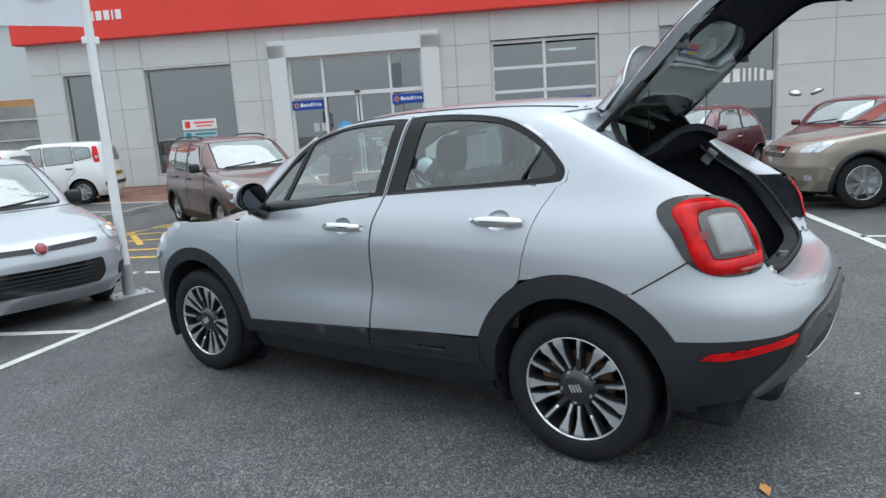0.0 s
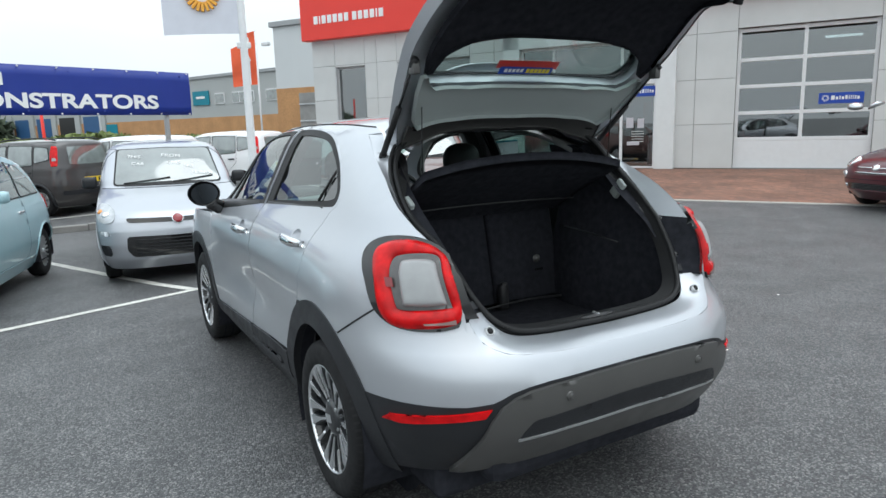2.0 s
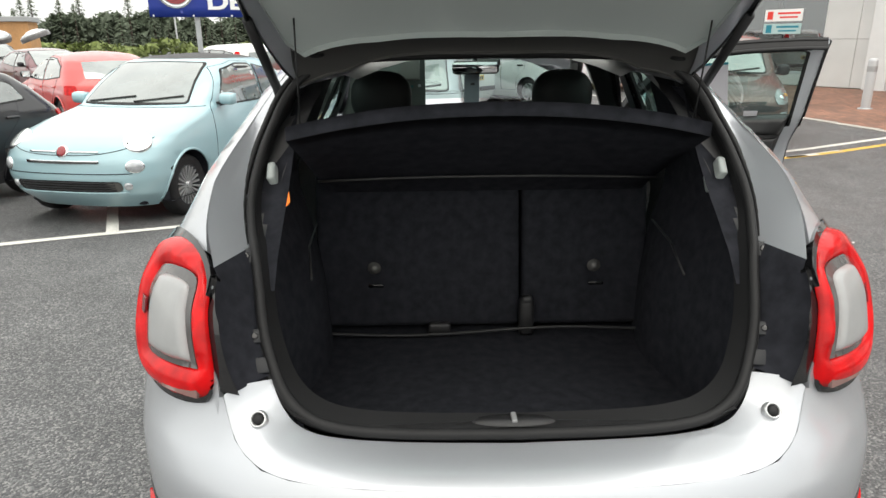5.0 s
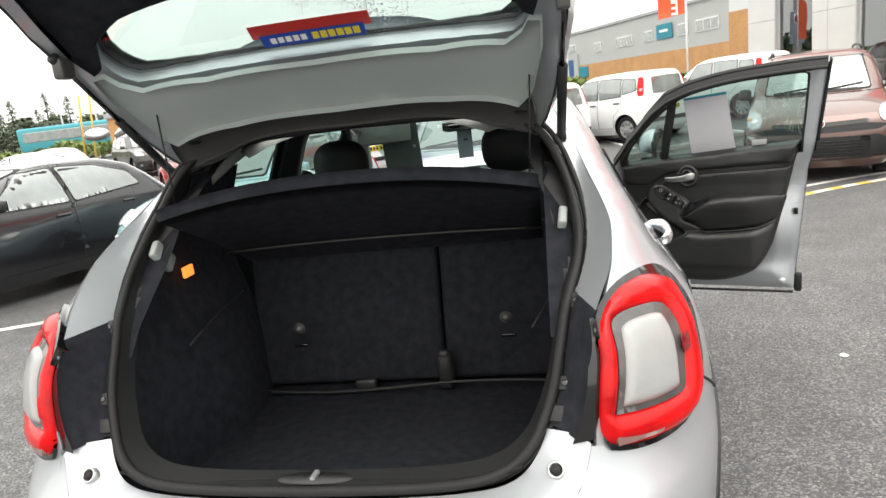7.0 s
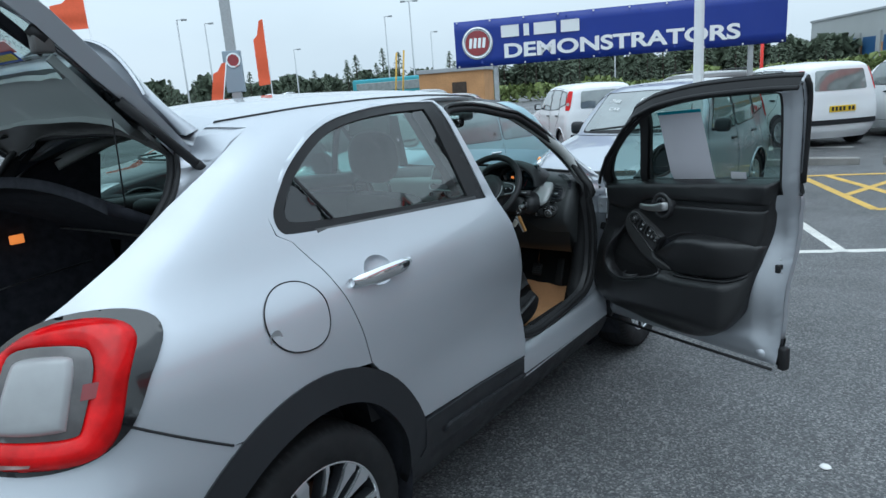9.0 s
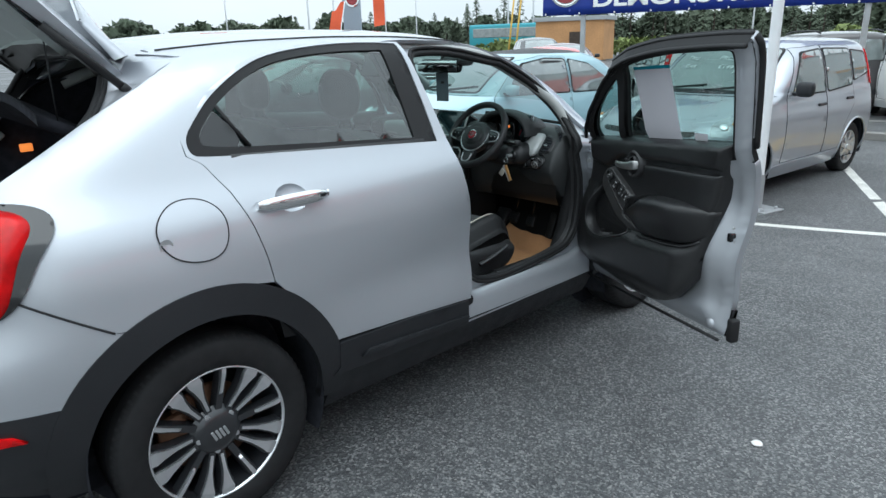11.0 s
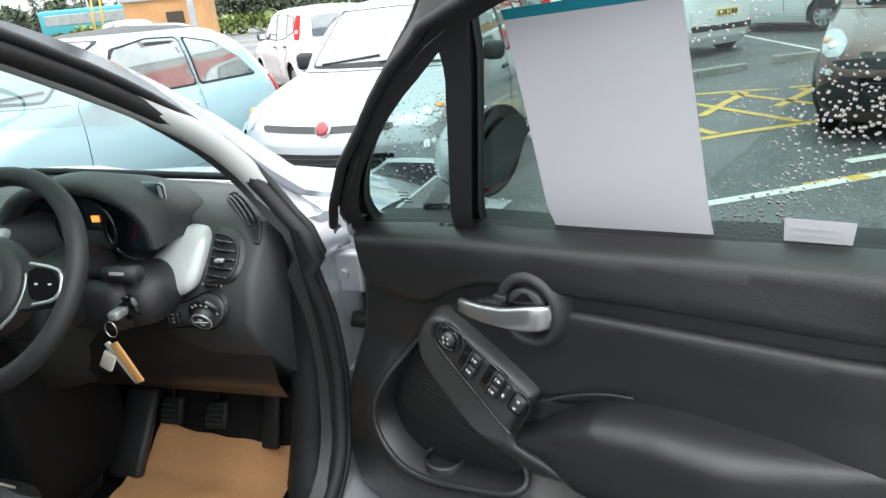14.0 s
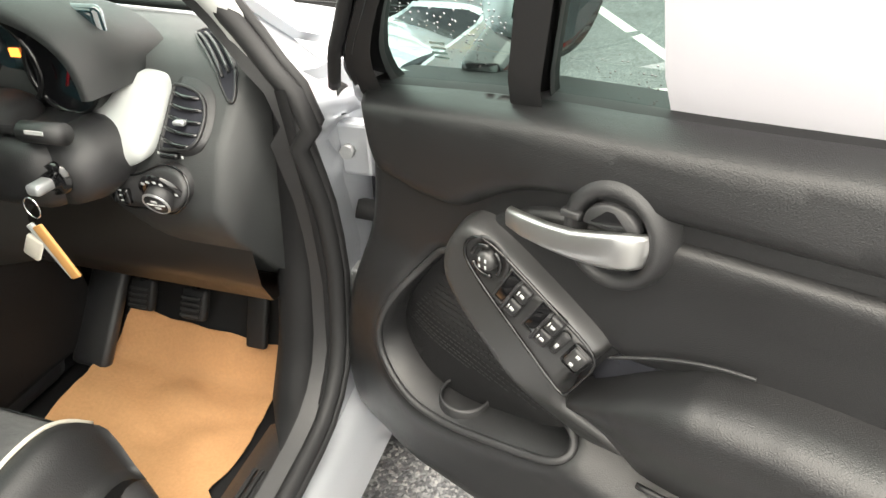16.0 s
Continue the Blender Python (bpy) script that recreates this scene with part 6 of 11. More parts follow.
def lens_part(name, loops, mat, side, parent, base, high, roll, label=""):
    """A lens over an outline less its holes, its face swelling from the edges."""
    gap = edge_gap(loops)
    v2, tris = ring_tess(loops[0], loops[1:], 0.010, [roll * k for k in (0.25, 0.6, 1.0)], gap)

    def fn(a, b):
        p = np.array(skin(a, b, side))
        n_ = np.cross(np.array(skin(a + 0.002, b, side)) - p, np.array(skin(a, b + 0.002, side)) - p)
        n_ /= np.linalg.norm(n_) + 1e-12
        n_ *= 1 if n_ @ (p - inner(p)) > 0 else -1
        return p + n_ * (base + high * math.sin(HALF_PI * min(1.0, gap(a, b) / roll))), n_
    PN = [fn(a, b) for a, b in v2]
    V = [tuple(p) for p, n_ in PN]
    F = []
    for p, q, r in tris:
        n_ = np.cross(PN[q][0] - PN[p][0], PN[r][0] - PN[p][0])
        F.append((p, q, r) if n_ @ PN[p][1] > 0 else (p, r, q))
    seen = {(t[i], t[(i + 1) % 3]) for t in F for i in range(3)}
    low = {}
    for e in [e for e in seen if (e[1], e[0]) not in seen]:
        for i in e:
            if i not in low:
                low[i] = len(V)
                V.append(tuple(PN[i][0] - PN[i][1] * 0.012))
        F.append((e[0], low[e[0]], low[e[1]], e[1]))
    return part(name, mesh_data(name, V, F, mat), parent=parent, label=label)


for side in (-1, 1):
    lamp = body_part("rear_lamp", chaikin(rv(LAMP), 2), GLOSS_BLACK, side, car, depth=0.03, step=0.014, lift=0.010, label="red and black rear lamp with a pale centre")
    red_out, red_in = chaikin(rv(LAMP_S), 2), chaikin(rv(LAMP_N), 2)
    lens_part("lens", [red_out, red_in], LAMP_RED, side, lamp, 0.010, 0.018, 0.026, "glossy red lens ring")
    body_part("inner_ring", chaikin(rv(LAMP_N), 2), LAMP_SMOKE, side, lamp, [chaikin(rv(LAMP_W), 2)], depth=0.01, step=0.014, lift=0.013)
    lens_part("centre_lens", [chaikin(rv(LAMP_W), 2)], LAMP_CLEAR, side, lamp, 0.014, 0.010, 0.014, "frosted clear lens")
    body_part("reverse_lens", rv([(0.628, 0.868), (0.715, 0.866), (0.72, 0.884), (0.628, 0.886)]), material("smoked reverse lens", (0.22, 0.12, 0.11), 0.2, coat=0.6) if side < 0 else bpy.data.materials["smoked reverse lens"], side, lamp, depth=0.008, step=0.03, lift=0.026)
    for zz in (1.0,):
        body_part("lens_bar", rv([(0.774, zz - 0.012), (0.803, zz - 0.012), (0.800, zz + 0.018), (0.772, zz + 0.018)]), LAMP_DEEP, side, lamp, depth=0.004, step=0.012, lift=0.0225)

# fuel flap
FLAP = [(-0.098, 1.05), (-0.03, 1.103), (0.06, 1.10), (0.115, 1.05), (0.108, 0.96), (0.05, 0.918), (-0.05, 0.935), (-0.10, 0.99)]
flap = body_part("fuel_flap", chaikin(sv(FLAP), 2), SILVER, 1, car, depth=0.003, step=0.03, lift=0.0025)
P = [skin(a, b, 1) for a, b in chaikin(sv(FLAP), 3)]
part("flap_gap", mesh_data("flap_gap", *tube([(x + 0.0025, y, z) for x, y, z in P], 0.0022, 6, True), RUBBER), parent=flap)
px = skin(-0.082, 0.99, 1)
part("finger_dip", mesh_data("finger_dip", *lathe([(0.0, 0.001), (0.012, 0.002), (0.02, 0.004)], 16, "x", (px[0], px[1], px[2])), ALLOY), parent=flap)


# --- wheels ---
def build_wheel():
    v, f = lathe([(0.2225, -0.018), (0.213, -0.05), (0.208, -0.14), (0.215, -0.2)], 64, "x")
    hub = part("wheel", mesh_data("wheel", v, f, ALLOY_DARK))
    v, f = lathe([(0.225, -0.205), (0.25, -0.215), (0.30, -0.212), (0.322, -0.198), (0.332, -0.175), (0.334, -0.11), (0.332, -0.04), (0.324, -0.016), (0.302, -0.004), (0.262, 0.0), (0.232, -0.008), (0.222, -0.018)], 72, "x")
    ty = part("tyre", mesh_data("tyre", v, f, TYRE), parent=hub)
    grooves = []
    for r, x in ((0.3345, -0.075), (0.3347, -0.13)):
        grooves.append(lathe([(r, x - 0.004), (r + 0.0005, x), (r, x + 0.004)], 48, "x"))
    part("tread_groove", mesh_data("tread_groove", *merged(*grooves), TRIM_DEEP), parent=hub)
    V, F = [], []
    for i in range(72):
        a = 2 * math.pi * i / 72
        for s0, s1 in ((-0.032, -0.010),):
            b0, b1 = a, a + 0.03
            o = len(V)
            for aa in (b0, b1):
                V += [(s0, 0.3325 * math.cos(aa), 0.3325 * math.sin(aa)), (s1, 0.3205 * math.cos(aa), 0.3205 * math.sin(aa))]
            F.append((o, o + 1, o + 3, o + 2))
    part("tread_block", mesh_data("tread_block", V, F, RUBBER), parent=hub)
    v, f = lathe([(0.232, -0.012), (0.2285, -0.008), (0.2245, -0.010), (0.222, -0.02)], 72, "x")
    rim = part("rim", mesh_data("rim", v, f, ALLOY), parent=hub)
    v, f = lathe([(0.15, -0.10), (0.15, -0.085), (0.06, -0.085)], 48, "x")
    part("brake_disc", mesh_data("brake_disc", v, f, BRAKE), parent=hub)
    part("caliper", box(0.06, 0.10, 0.16, (-0.09, -0.12, 0.03), 0.015), BRAKE, hub)
    # fifteen spokes: dark webs with polished faces, every third one narrow
    dark, bright = [], []
    for i in range(15):
        a = 2 * math.pi * i / 15
        thin = i % 3 == 0
        w0, w1 = (0.009, 0.014) if thin else (0.010, 0.044)
        r0 = 0.125 if thin else 0.085
        skew = 0.0 if thin else (0.010 if i % 3 == 1 else -0.010)
        c, s = math.cos(a), math.sin(a)

        def at(r, t, x):
            return (x, r * c - t * s, r * s + t * c)
        for store, grow, dx in ((dark, 0.006, -0.006), (bright, 0.0, 0.0)):
            rr0 = 0.055 if store is dark else r0
            pts = []
            prof = [(rr0, w0, -0.034), (0.14, w0 * 1.15, -0.022), (0.18, w0 + (w1 - w0) * 0.5, -0.015), (0.205, w1, -0.011), (0.225, w1 * 0.96, -0.012)]
            V, F = [], []
            for r, w, x in prof:
                sk = skew * (r / 0.225) ** 2
                V += [at(r, sk - w / 2 - grow, x + dx), at(r, sk + w / 2 + grow, x + dx), at(r, sk + w / 2 + grow * 2, x + dx - 0.03), at(r, sk - w / 2 - grow * 2, x + dx - 0.03)]
            for q in range(len(prof) - 1):
                o = 4 * q
                for e in range(4):
                    F.append((o + e, o + (e + 1) % 4, o + 4 + (e + 1) % 4, o + 4 + e))
            store.append((V, F))
    for V, F in dark:
        part("spoke", mesh_data("spoke", V, F, ALLOY_DARK, False), parent=hub)
    for V, F in bright:
        part("spoke_face", mesh_data("spoke_face", V, F, ALLOY, False), parent=hub)
    v, f = lathe([(0.0, -0.018), (0.045, -0.020), (0.062, -0.026), (0.075, -0.036), (0.088, -0.05)], 40, "x")
    cap = part("hub_cap", mesh_data("hub_cap", v, f, ALLOY_DARK), parent=hub)
    for k in range(4):
        part("cap_mark", box(0.004, 0.009, 0.036, (-0.017, -0.021 + 0.014 * k, 0), 0.001, 1, m=pose(0, 0, 0, 14, 0, 0)), GALV, hub)
    for k in range(5):
        a = 2 * math.pi * (k + 0.5) / 5
        part("wheel_bolt", cyl(0.009, 0.01, (-0.034, 0.068 * math.cos(a), 0.068 * math.sin(a)), "x", 8), GALV, hub)
    return hub


# a wheel is a part of the car: its tyre and rim hang under it
def mount_wheel(x, y, turn, spin):
    hub = build_wheel()
    hub.parent = car
    hub.matrix_basis = pose(x, y, 0.334, 0, 0, turn) @ pose(0, 0, 0, spin, 0, 0)


mount_wheel(0.885, 0.0, 0, 8)
mount_wheel(-0.885, 0.0, 180, 12)
mount_wheel(-0.885, 2.57, 180, 31)
mount_wheel(0.885, 2.57, 0, 50)

# underbody
part("underbody", box(1.36, 3.6, 0.16, (0, 1.2, 0.27), 0.03), TRIM_DEEP, car)
part("underbody_rear", box(1.1, 0.5, 0.18, (0, -0.5, 0.36), 0.05), TRIM_DEEP, car)


# --- doors ---
def handle_hole(y, z):
    return [(y + 0.060 * math.cos(a), z + 0.004 + 0.043 * math.sin(a)) for a in np.linspace(0, 2 * math.pi, 29)[:-1]]


def door_handle(y, z, parent, side, length=0.262):
    P = Vector(skin(y, v_of(y, z), side))
    d = (Vector(skin(y + 0.05, v_of(y + 0.05, z - 0.0), side)) - Vector(skin(y - 0.05, v_of(y - 0.05, z), side))).normalized()
    n = 18
    V, F = [], []
    out = Vector((side, 0, 0.10)).normalized()
    for i in range(n + 1):
        t = -1 + 2 * i / n
        c = P + d * (t * length / 2) + out * (0.030 * (1 - abs(t) ** 3.5) + 0.006) + Vector((0, 0, 0.008 * t * 0))
        r1, r2 = 0.014, 0.0250 * (1 - 0.45 * abs(t) ** 3)
        for q in range(10):
            a = 2 * math.pi * q / 10
            V.append(c + out * (r1 * math.cos(a)) + Vector((0, 0, 1)) * (r2 * math.sin(a)))
    for i in range(n):
        for q in range(10):
            F.append((i * 10 + q, i * 10 + (q + 1) % 10, (i + 1) * 10 + (q + 1) % 10, (i + 1) * 10 + q))
    F += [tuple(range(10)), tuple(range(n * 10 + 9, n * 10 - 1, -1))]
    h = part("handle", mesh_data("handle", V, F, CHROME), parent=parent, label="chrome pull handle")
    # the dish behind the handle
    cup = handle_hole(y, z)

    def dish(a, b):
        p = np.array(skin(a, b, side))
        q = math.hypot((p[1] - y) / 0.060, (p[2] - z - 0.004) / 0.043)
        return p - np.array((side * 0.026 * max(0.0, 1 - q * q) ** 0.6, 0, 0))
    v, f = panel(sv(cup), dish, inner, (), 0, 0.012, 0.0)
    part("handle_cup", mesh_data("handle_cup", v, f, SILVER), parent=parent)
    return h


REAR_DOOR = [(1.13, 0.47), (1.103, 0.72), (1.075, 1.0), (1.035, 1.146), (1.005, 1.35), (0.978, 1.532)] + FRAME_TOP[1:] + [(0.064, 1.215), (0.104, 1.188), (0.159, 1.10), (0.199, 0.99), (0.226, 0.88), (0.239, 0.80)] + [p for p in circle(*ARC_C, ARCH_R + 0.004, 57, 19, 8)] + [(0.8, 0.494)]
REAR_DOOR_R = [(1.152, 0.47), (1.170, 0.60), (1.167, 0.72), (1.154, 0.88), (1.138, 1.0), (1.118, 1.146), (1.094, 1.30), (1.07, 1.43), (1.052, 1.53), (0.978, 1.533)] + REAR_DOOR[6:]
DLO_RR = [(1.064, 1.147), (1.064, 1.147), (1.055, 1.3), (1.032, 1.526), (1.032, 1.526)] + DLO_R[5:]
GLASS_RR = [(0.958, 1.174), (0.958, 1.174), (0.944, 1.505), (0.944, 1.505)] + GLASS_R[4:]
REAR_CLAD = [(1.13, 0.468), (0.8, 0.492), (0.466, 0.50), (0.468, 0.40), (0.44, 0.375), (0.8, 0.362), (1.145, 0.352)]
FRONT_DOOR = [(1.141, 0.468), (1.114, 0.72), (1.086, 1.0), (1.046, 1.146), (1.016, 1.35), (0.99, 1.533), (1.08, 1.536), (1.472, 1.511), (1.60, 1.484), (1.713, 1.438), (1.843, 1.331), (1.948, 1.226), (2.056, 1.096), (2.094, 1.03), (2.121, 0.97), (2.137, 0.73), (2.124, 0.56), (2.104, 0.42), (2.104, 0.405), (1.54, 0.442)]
FRONT_CLAD = [(1.141, 0.466), (1.54, 0.44), (2.104, 0.403), (2.095, 0.335), (1.15, 0.35)]


def window_bits(dlo, panes, side, parent, wet):
    holes = [chaikin(sv(p), 2) for p in panes]
    fr = body_part("window_frame", chaikin(sv(dlo), 2), RUBBER, side, parent, holes, depth=0.012, step=0.04, lift=-0.004)
    for h in holes:
        g = body_part("window_glass", h, GLASS_WET if wet else GLASS, side, parent, depth=0.0, step=0.05, lift=-0.010)
    return fr


for side in (-1, 1):
    edge_, dlo_, pane_ = (REAR_DOOR_R, DLO_RR, GLASS_RR) if side > 0 else (REAR_DOOR, DLO_R, GLASS_R)
    rd_ = body_part("rear_door", sv(edge_), SILVER, side, car, [*dlo_holes(dlo_), sv(handle_hole(0.352, 1.047))], depth=0.03, step=0.045)
    window_bits(dlo_, [pane_], side, rd_, True)
    body_part("door_cladding", REAR_CLAD, PLASTIC, side, rd_, depth=0.03, step=0.05, lift=0.010)
    body_part("cladding_rib", [(0.56, 0.415), (1.13, 0.388), (1.13, 0.402), (0.6, 0.435)], PLASTIC, side, rd_, depth=0.014, step=0.05, lift=0.022)
    door_handle(0.352, 1.047, rd_, side)
    body_part("quarter_blank", chaikin(sv([(0.118, 1.262), (0.13, 1.233), (0.27, 1.223), (0.2, 1.345), (0.152, 1.302)]), 1), GLOSS_BLACK, side, rd_, depth=0.004, step=0.04, lift=-0.006)
    P = [skin(a, b, side) for a, b in sv([(0.275, 1.222), (0.235, 1.29), (0.203, 1.35)])]
    part("divider_bar", mesh_data("divider_bar", *tube(P, 0.006, 6), RUBBER), parent=rd_)

fl_door = body_part("front_door", sv(FRONT_DOOR), SILVER, -1, car, [*dlo_holes(DLO_F), sv(handle_hole(1.275, 0.995))], depth=0.03, step=0.045)
window_bits(DLO_F, [GLASS_F, GLASS_Q], -1, fl_door, False)
body_part("door_cladding", FRONT_CLAD, PLASTIC, -1, fl_door, depth=0.03, step=0.05, lift=0.010)
door_handle(1.275, 0.995, fl_door, -1)


def wing_mirror(parent, side):
    c = Vector((side * 0.955, 1.885, 1.155))
    bm = bmesh.new()
    bmesh.ops.create_uvsphere(bm, u_segments=24, v_segments=14, radius=1)
    for v in bm.verts:
        x, y, z = v.co
        y2 = max(y, -0.25) if y < 0 else y
        v.co = Vector((x * 0.098 * (1 - 0.1 * y), y2 * 0.080, z * 0.078 * (1 - 0.12 * x * side)))
        v.co += c
    mr = part("wing_mirror", smooth_all(bm), SILVER, parent)
    v, f = lathe([(0.0, -0.0205), (0.95, -0.0205), (1.03, -0.030), (1.01, -0.004)], 32, "y")
    part("mirror_rim", mesh_data("mirror_rim", [(c.x + a * 0.096, c.y + b - 0.003, c.z + d * 0.077) for a, b, d in v], f, GLOSS_BLACK), parent=mr)
    v, f = lathe([(0.0, -0.0245), (0.84, -0.0245)], 32, "y")
    part("mirror_glass", mesh_data("mirror_glass", [(c.x + a * 0.096, c.y + b - 0.004 - 0.26 * (d * 0.077 + 0.066), c.z + d * 0.077) for a, b, d in v], f, MIRROR_DARK), parent=mr)
    part("mirror_foot", smooth_all(box(0.10, 0.07, 0.09, (side * 0.885, 1.895, 1.075), 0.02, 3, m=pose(0, 0, 0, 0, -side * 32, 0))), GLOSS_BLACK, mr)
    return mr


wing_mirror(fl_door, -1)


# --- the open tailgate, built closed and then swung up about its hinge ---
GATE_SWING = Matrix.Translation((0, 0.02, 1.53)) @ Matrix.Rotation(radians(-71.9), 4, "X") @ Matrix.Translation((0, -0.02, -1.53))
GATE_HALF = [(0.0, 0.785), (0.40, 0.788), (0.47, 0.795), (0.535, 0.83), (0.58, 0.90), (0.60, 1.06), (0.632, 1.15), (0.645, 1.22), (0.622, 1.32), (0.585, 1.41), (0.54, 1.475), (0.4, 1.505), (0.0, 1.513)]
PANE_HALF = [(0.0, 1.262), (0.22, 1.262), (0.40, 1.266), (0.50, 1.276), (0.545, 1.30), (0.53, 1.335), (0.48, 1.363), (0.30, 1.385), (0.0, 1.388)]


def gate_outline(half):
    """Turns a right half into a whole outline in the tail's run and height."""
    def run(x, z):
        s, v = s_rear(x, z)
        return s - s_rear(0.0, z)[0], v
    r = [run(x, z) for x, z in half]
    return r + [(-a, b) for a, b in reversed(r) if a > 1e-6]


def gate_fn(a, b):
    side = 1 if a >= 0 else -1
    zz = b if b <= 1 else 1 + (SECZ(b) - 1) * rise(0.0)
    return skin(s_rear(0.0, zz)[0] + abs(a), b, side)


def gate_part(name, outline, mat, lift, depth=0.01, step=0.05, holes=(), parent=None, label="", m=None):
    v, f = panel(outline, gate_fn, inner, holes, depth, step, lift)
    return part(name, mesh_data(name, v, f, mat), parent=parent, label=label, m=m)


pane = chaikin(gate_outline(PANE_HALF), 1)
gate = gate_part("tailgate", gate_outline(GATE_HALF), SILVER, 0.0, 0.045, 0.05, [pane], car, "raised silver tailgate with black and pale grey lining", GATE_SWING)
gate_part("tailgate_frame", shrink(gate_outline(GATE_HALF), 0.99, (0, 1.17)), SILVER, -0.042, 0.0, 0.05, [pane], gate)
gate_part("rear_window", pane, GLASS_TINT, -0.012, 0.0, 0.05, (), gate, "rain beaded rear window")
ring = chaikin(gate_outline([(0.0, 1.25), (0.22, 1.25), (0.41, 1.254), (0.52, 1.266), (0.568, 1.298), (0.55, 1.345), (0.49, 1.376), (0.30, 1.398), (0.0, 1.402)]), 1)
gate_part("window_band", ring, GLOSS_BLACK, 0.003, 0.004, 0.04, [shrink(pane, 0.93, (0, 1.33))], gate)
LINING = [(0.0, 0.80), (0.36, 0.803), (0.44, 0.82), (0.49, 0.88), (0.525, 1.0), (0.56, 1.12), (0.585, 1.215), (0.58, 1.275), (0.56, 1.308), (0.535, 1.31), (0.50, 1.284), (0.40, 1.27), (0.22, 1.265), (0.0, 1.265)]
gate_part("lower_lining", gate_outline(LINING), TRIM_DEEP, -0.068, 0.02, 0.05, (), gate, "black moulded tailgate lining")
PAD = [(0.0, 1.386), (0.30, 1.383), (0.48, 1.361), (0.525, 1.338), (0.545, 1.318), (0.575, 1.31), (0.572, 1.345), (0.54, 1.41), (0.50, 1.442), (0.30, 1.462), (0.0, 1.466)]
gate_part("upper_lining", gate_outline(PAD), PAD_GREY, -0.066, 0.02, 0.05, (), gate, "pale green grey upper lining")
gate_part("hinge_strip", gate_outline([(0.0, 1.468), (0.5, 1.447), (0.53, 1.43), (0.54, 1.47), (0.4, 1.5), (0.0, 1.508)]), SKID, -0.05, 0.01, 0.05, (), gate)
for x in (-0.49, 0.515):
    P = skin(*s_rear(abs(x), 1.362), 1 if x > 0 else -1)
    part("cord_hook", smooth_all(box(0.022, 0.03, 0.02, (P[0], P[1] + 0.08, P[2] - 0.02), 0.006)), RUBBER, gate)
    P = skin(*s_rear(abs(x) + 0.0, 1.44), 1 if x > 0 else -1)
    part("grommet", mesh_data("grommet", *lathe([(0.0, 0.0), (0.016, 0.0), (0.02, 0.006)], 16, "y", (P[0] * 0.93, P[1] + 0.052, P[2] - 0.02)), RUBBER), parent=gate)
# window sticker, read from outside: seen from within it is reversed


def sticker(name, u0, u1, z0, z1, mat, lift):
    v0, v1 = v_of(0, z0), v_of(0, z1)
    return gate_part(name, [(u0, v0), (u1, v0), (u1, v1), (u0, v1)], mat, lift, 0.0, 0.04, (), gate)


sticker("window_sticker", -0.16, 0.15, 1.348, 1.366, RED_PAINT, -0.016)
sticker("window_sticker", -0.14, 0.13, 1.362, 1.379, SIGN_BLUE, -0.018)
YEL = material("yellow print", (0.75, 0.60, 0.05), 0.5)
for k in range(6):
    sticker("sticker_print", -0.005 + 0.021 * k, 0.012 + 0.021 * k, 1.3655, 1.3755, YEL, -0.0195)
for k in range(5):
    sticker("sticker_print", -0.115 + 0.02 * k, -0.10 + 0.02 * k, 1.3665, 1.3745, LETTER, -0.0195)
# spoiler
V, F = [], []
nx, ny = 28, 8
for layer in (0, 1):
    for i in range(nx + 1):
        t = -1 + 2 * i / nx
        for j in range(ny + 1):
            g = j / ny
            back = 0.29 * (1 - 0.55 * abs(t) ** 3)
            x = 0.545 * t * (1 - 0.10 * g)
            y = 0.035 - back * g
            z = 1.553 - 0.035 * abs(t) ** 3 - 0.012 * g - 0.05 * g * abs(t) ** 2.5 - layer * (0.012 + 0.03 * (1 - g))
            V.append((x, y, z))
W_ = ny + 1
for layer in (0, 1):
    o = layer * (nx + 1) * W_
    for i in range(nx):
        for j in range(ny):
            q = (o + i * W_ + j, o + (i + 1) * W_ + j, o + (i + 1) * W_ + j + 1, o + i * W_ + j + 1)
            F.append(q if layer else tuple(reversed(q)))
o = (nx + 1) * W_
F += [(i * W_ + ny, (i + 1) * W_ + ny, o + (i + 1) * W_ + ny, o + i * W_ + ny) for i in range(nx)]
F += [(e * W_ + j, e * W_ + j + 1, o + e * W_ + j + 1, o + e * W_ + j) for e in (0, nx) for j in range(ny)]
part("spoiler", mesh_data("spoiler", V, F, SILVER), parent=gate)
part("latch", join(box(0.07, 0.03, 0.05, (0.0, -0.66, 0.855), 0.006), box(0.018, 0.02, 0.05, (-0.02, -0.635, 0.86), 0.004), box(0.018, 0.02, 0.05, (0.02, -0.635, 0.86), 0.004)), GALV, gate)
for sx in (-1, 1):
    part("bump_rubber", cyl(0.018, 0.035, (sx * 0.505, -0.655, 0.835), "y", 14, bevel=0.004), RUBBER, gate)
part("number_lamp_strip", smooth_all(box(0.5, 0.03, 0.03, (0, -0.775, 0.98), 0.01)), CHROME, gate)
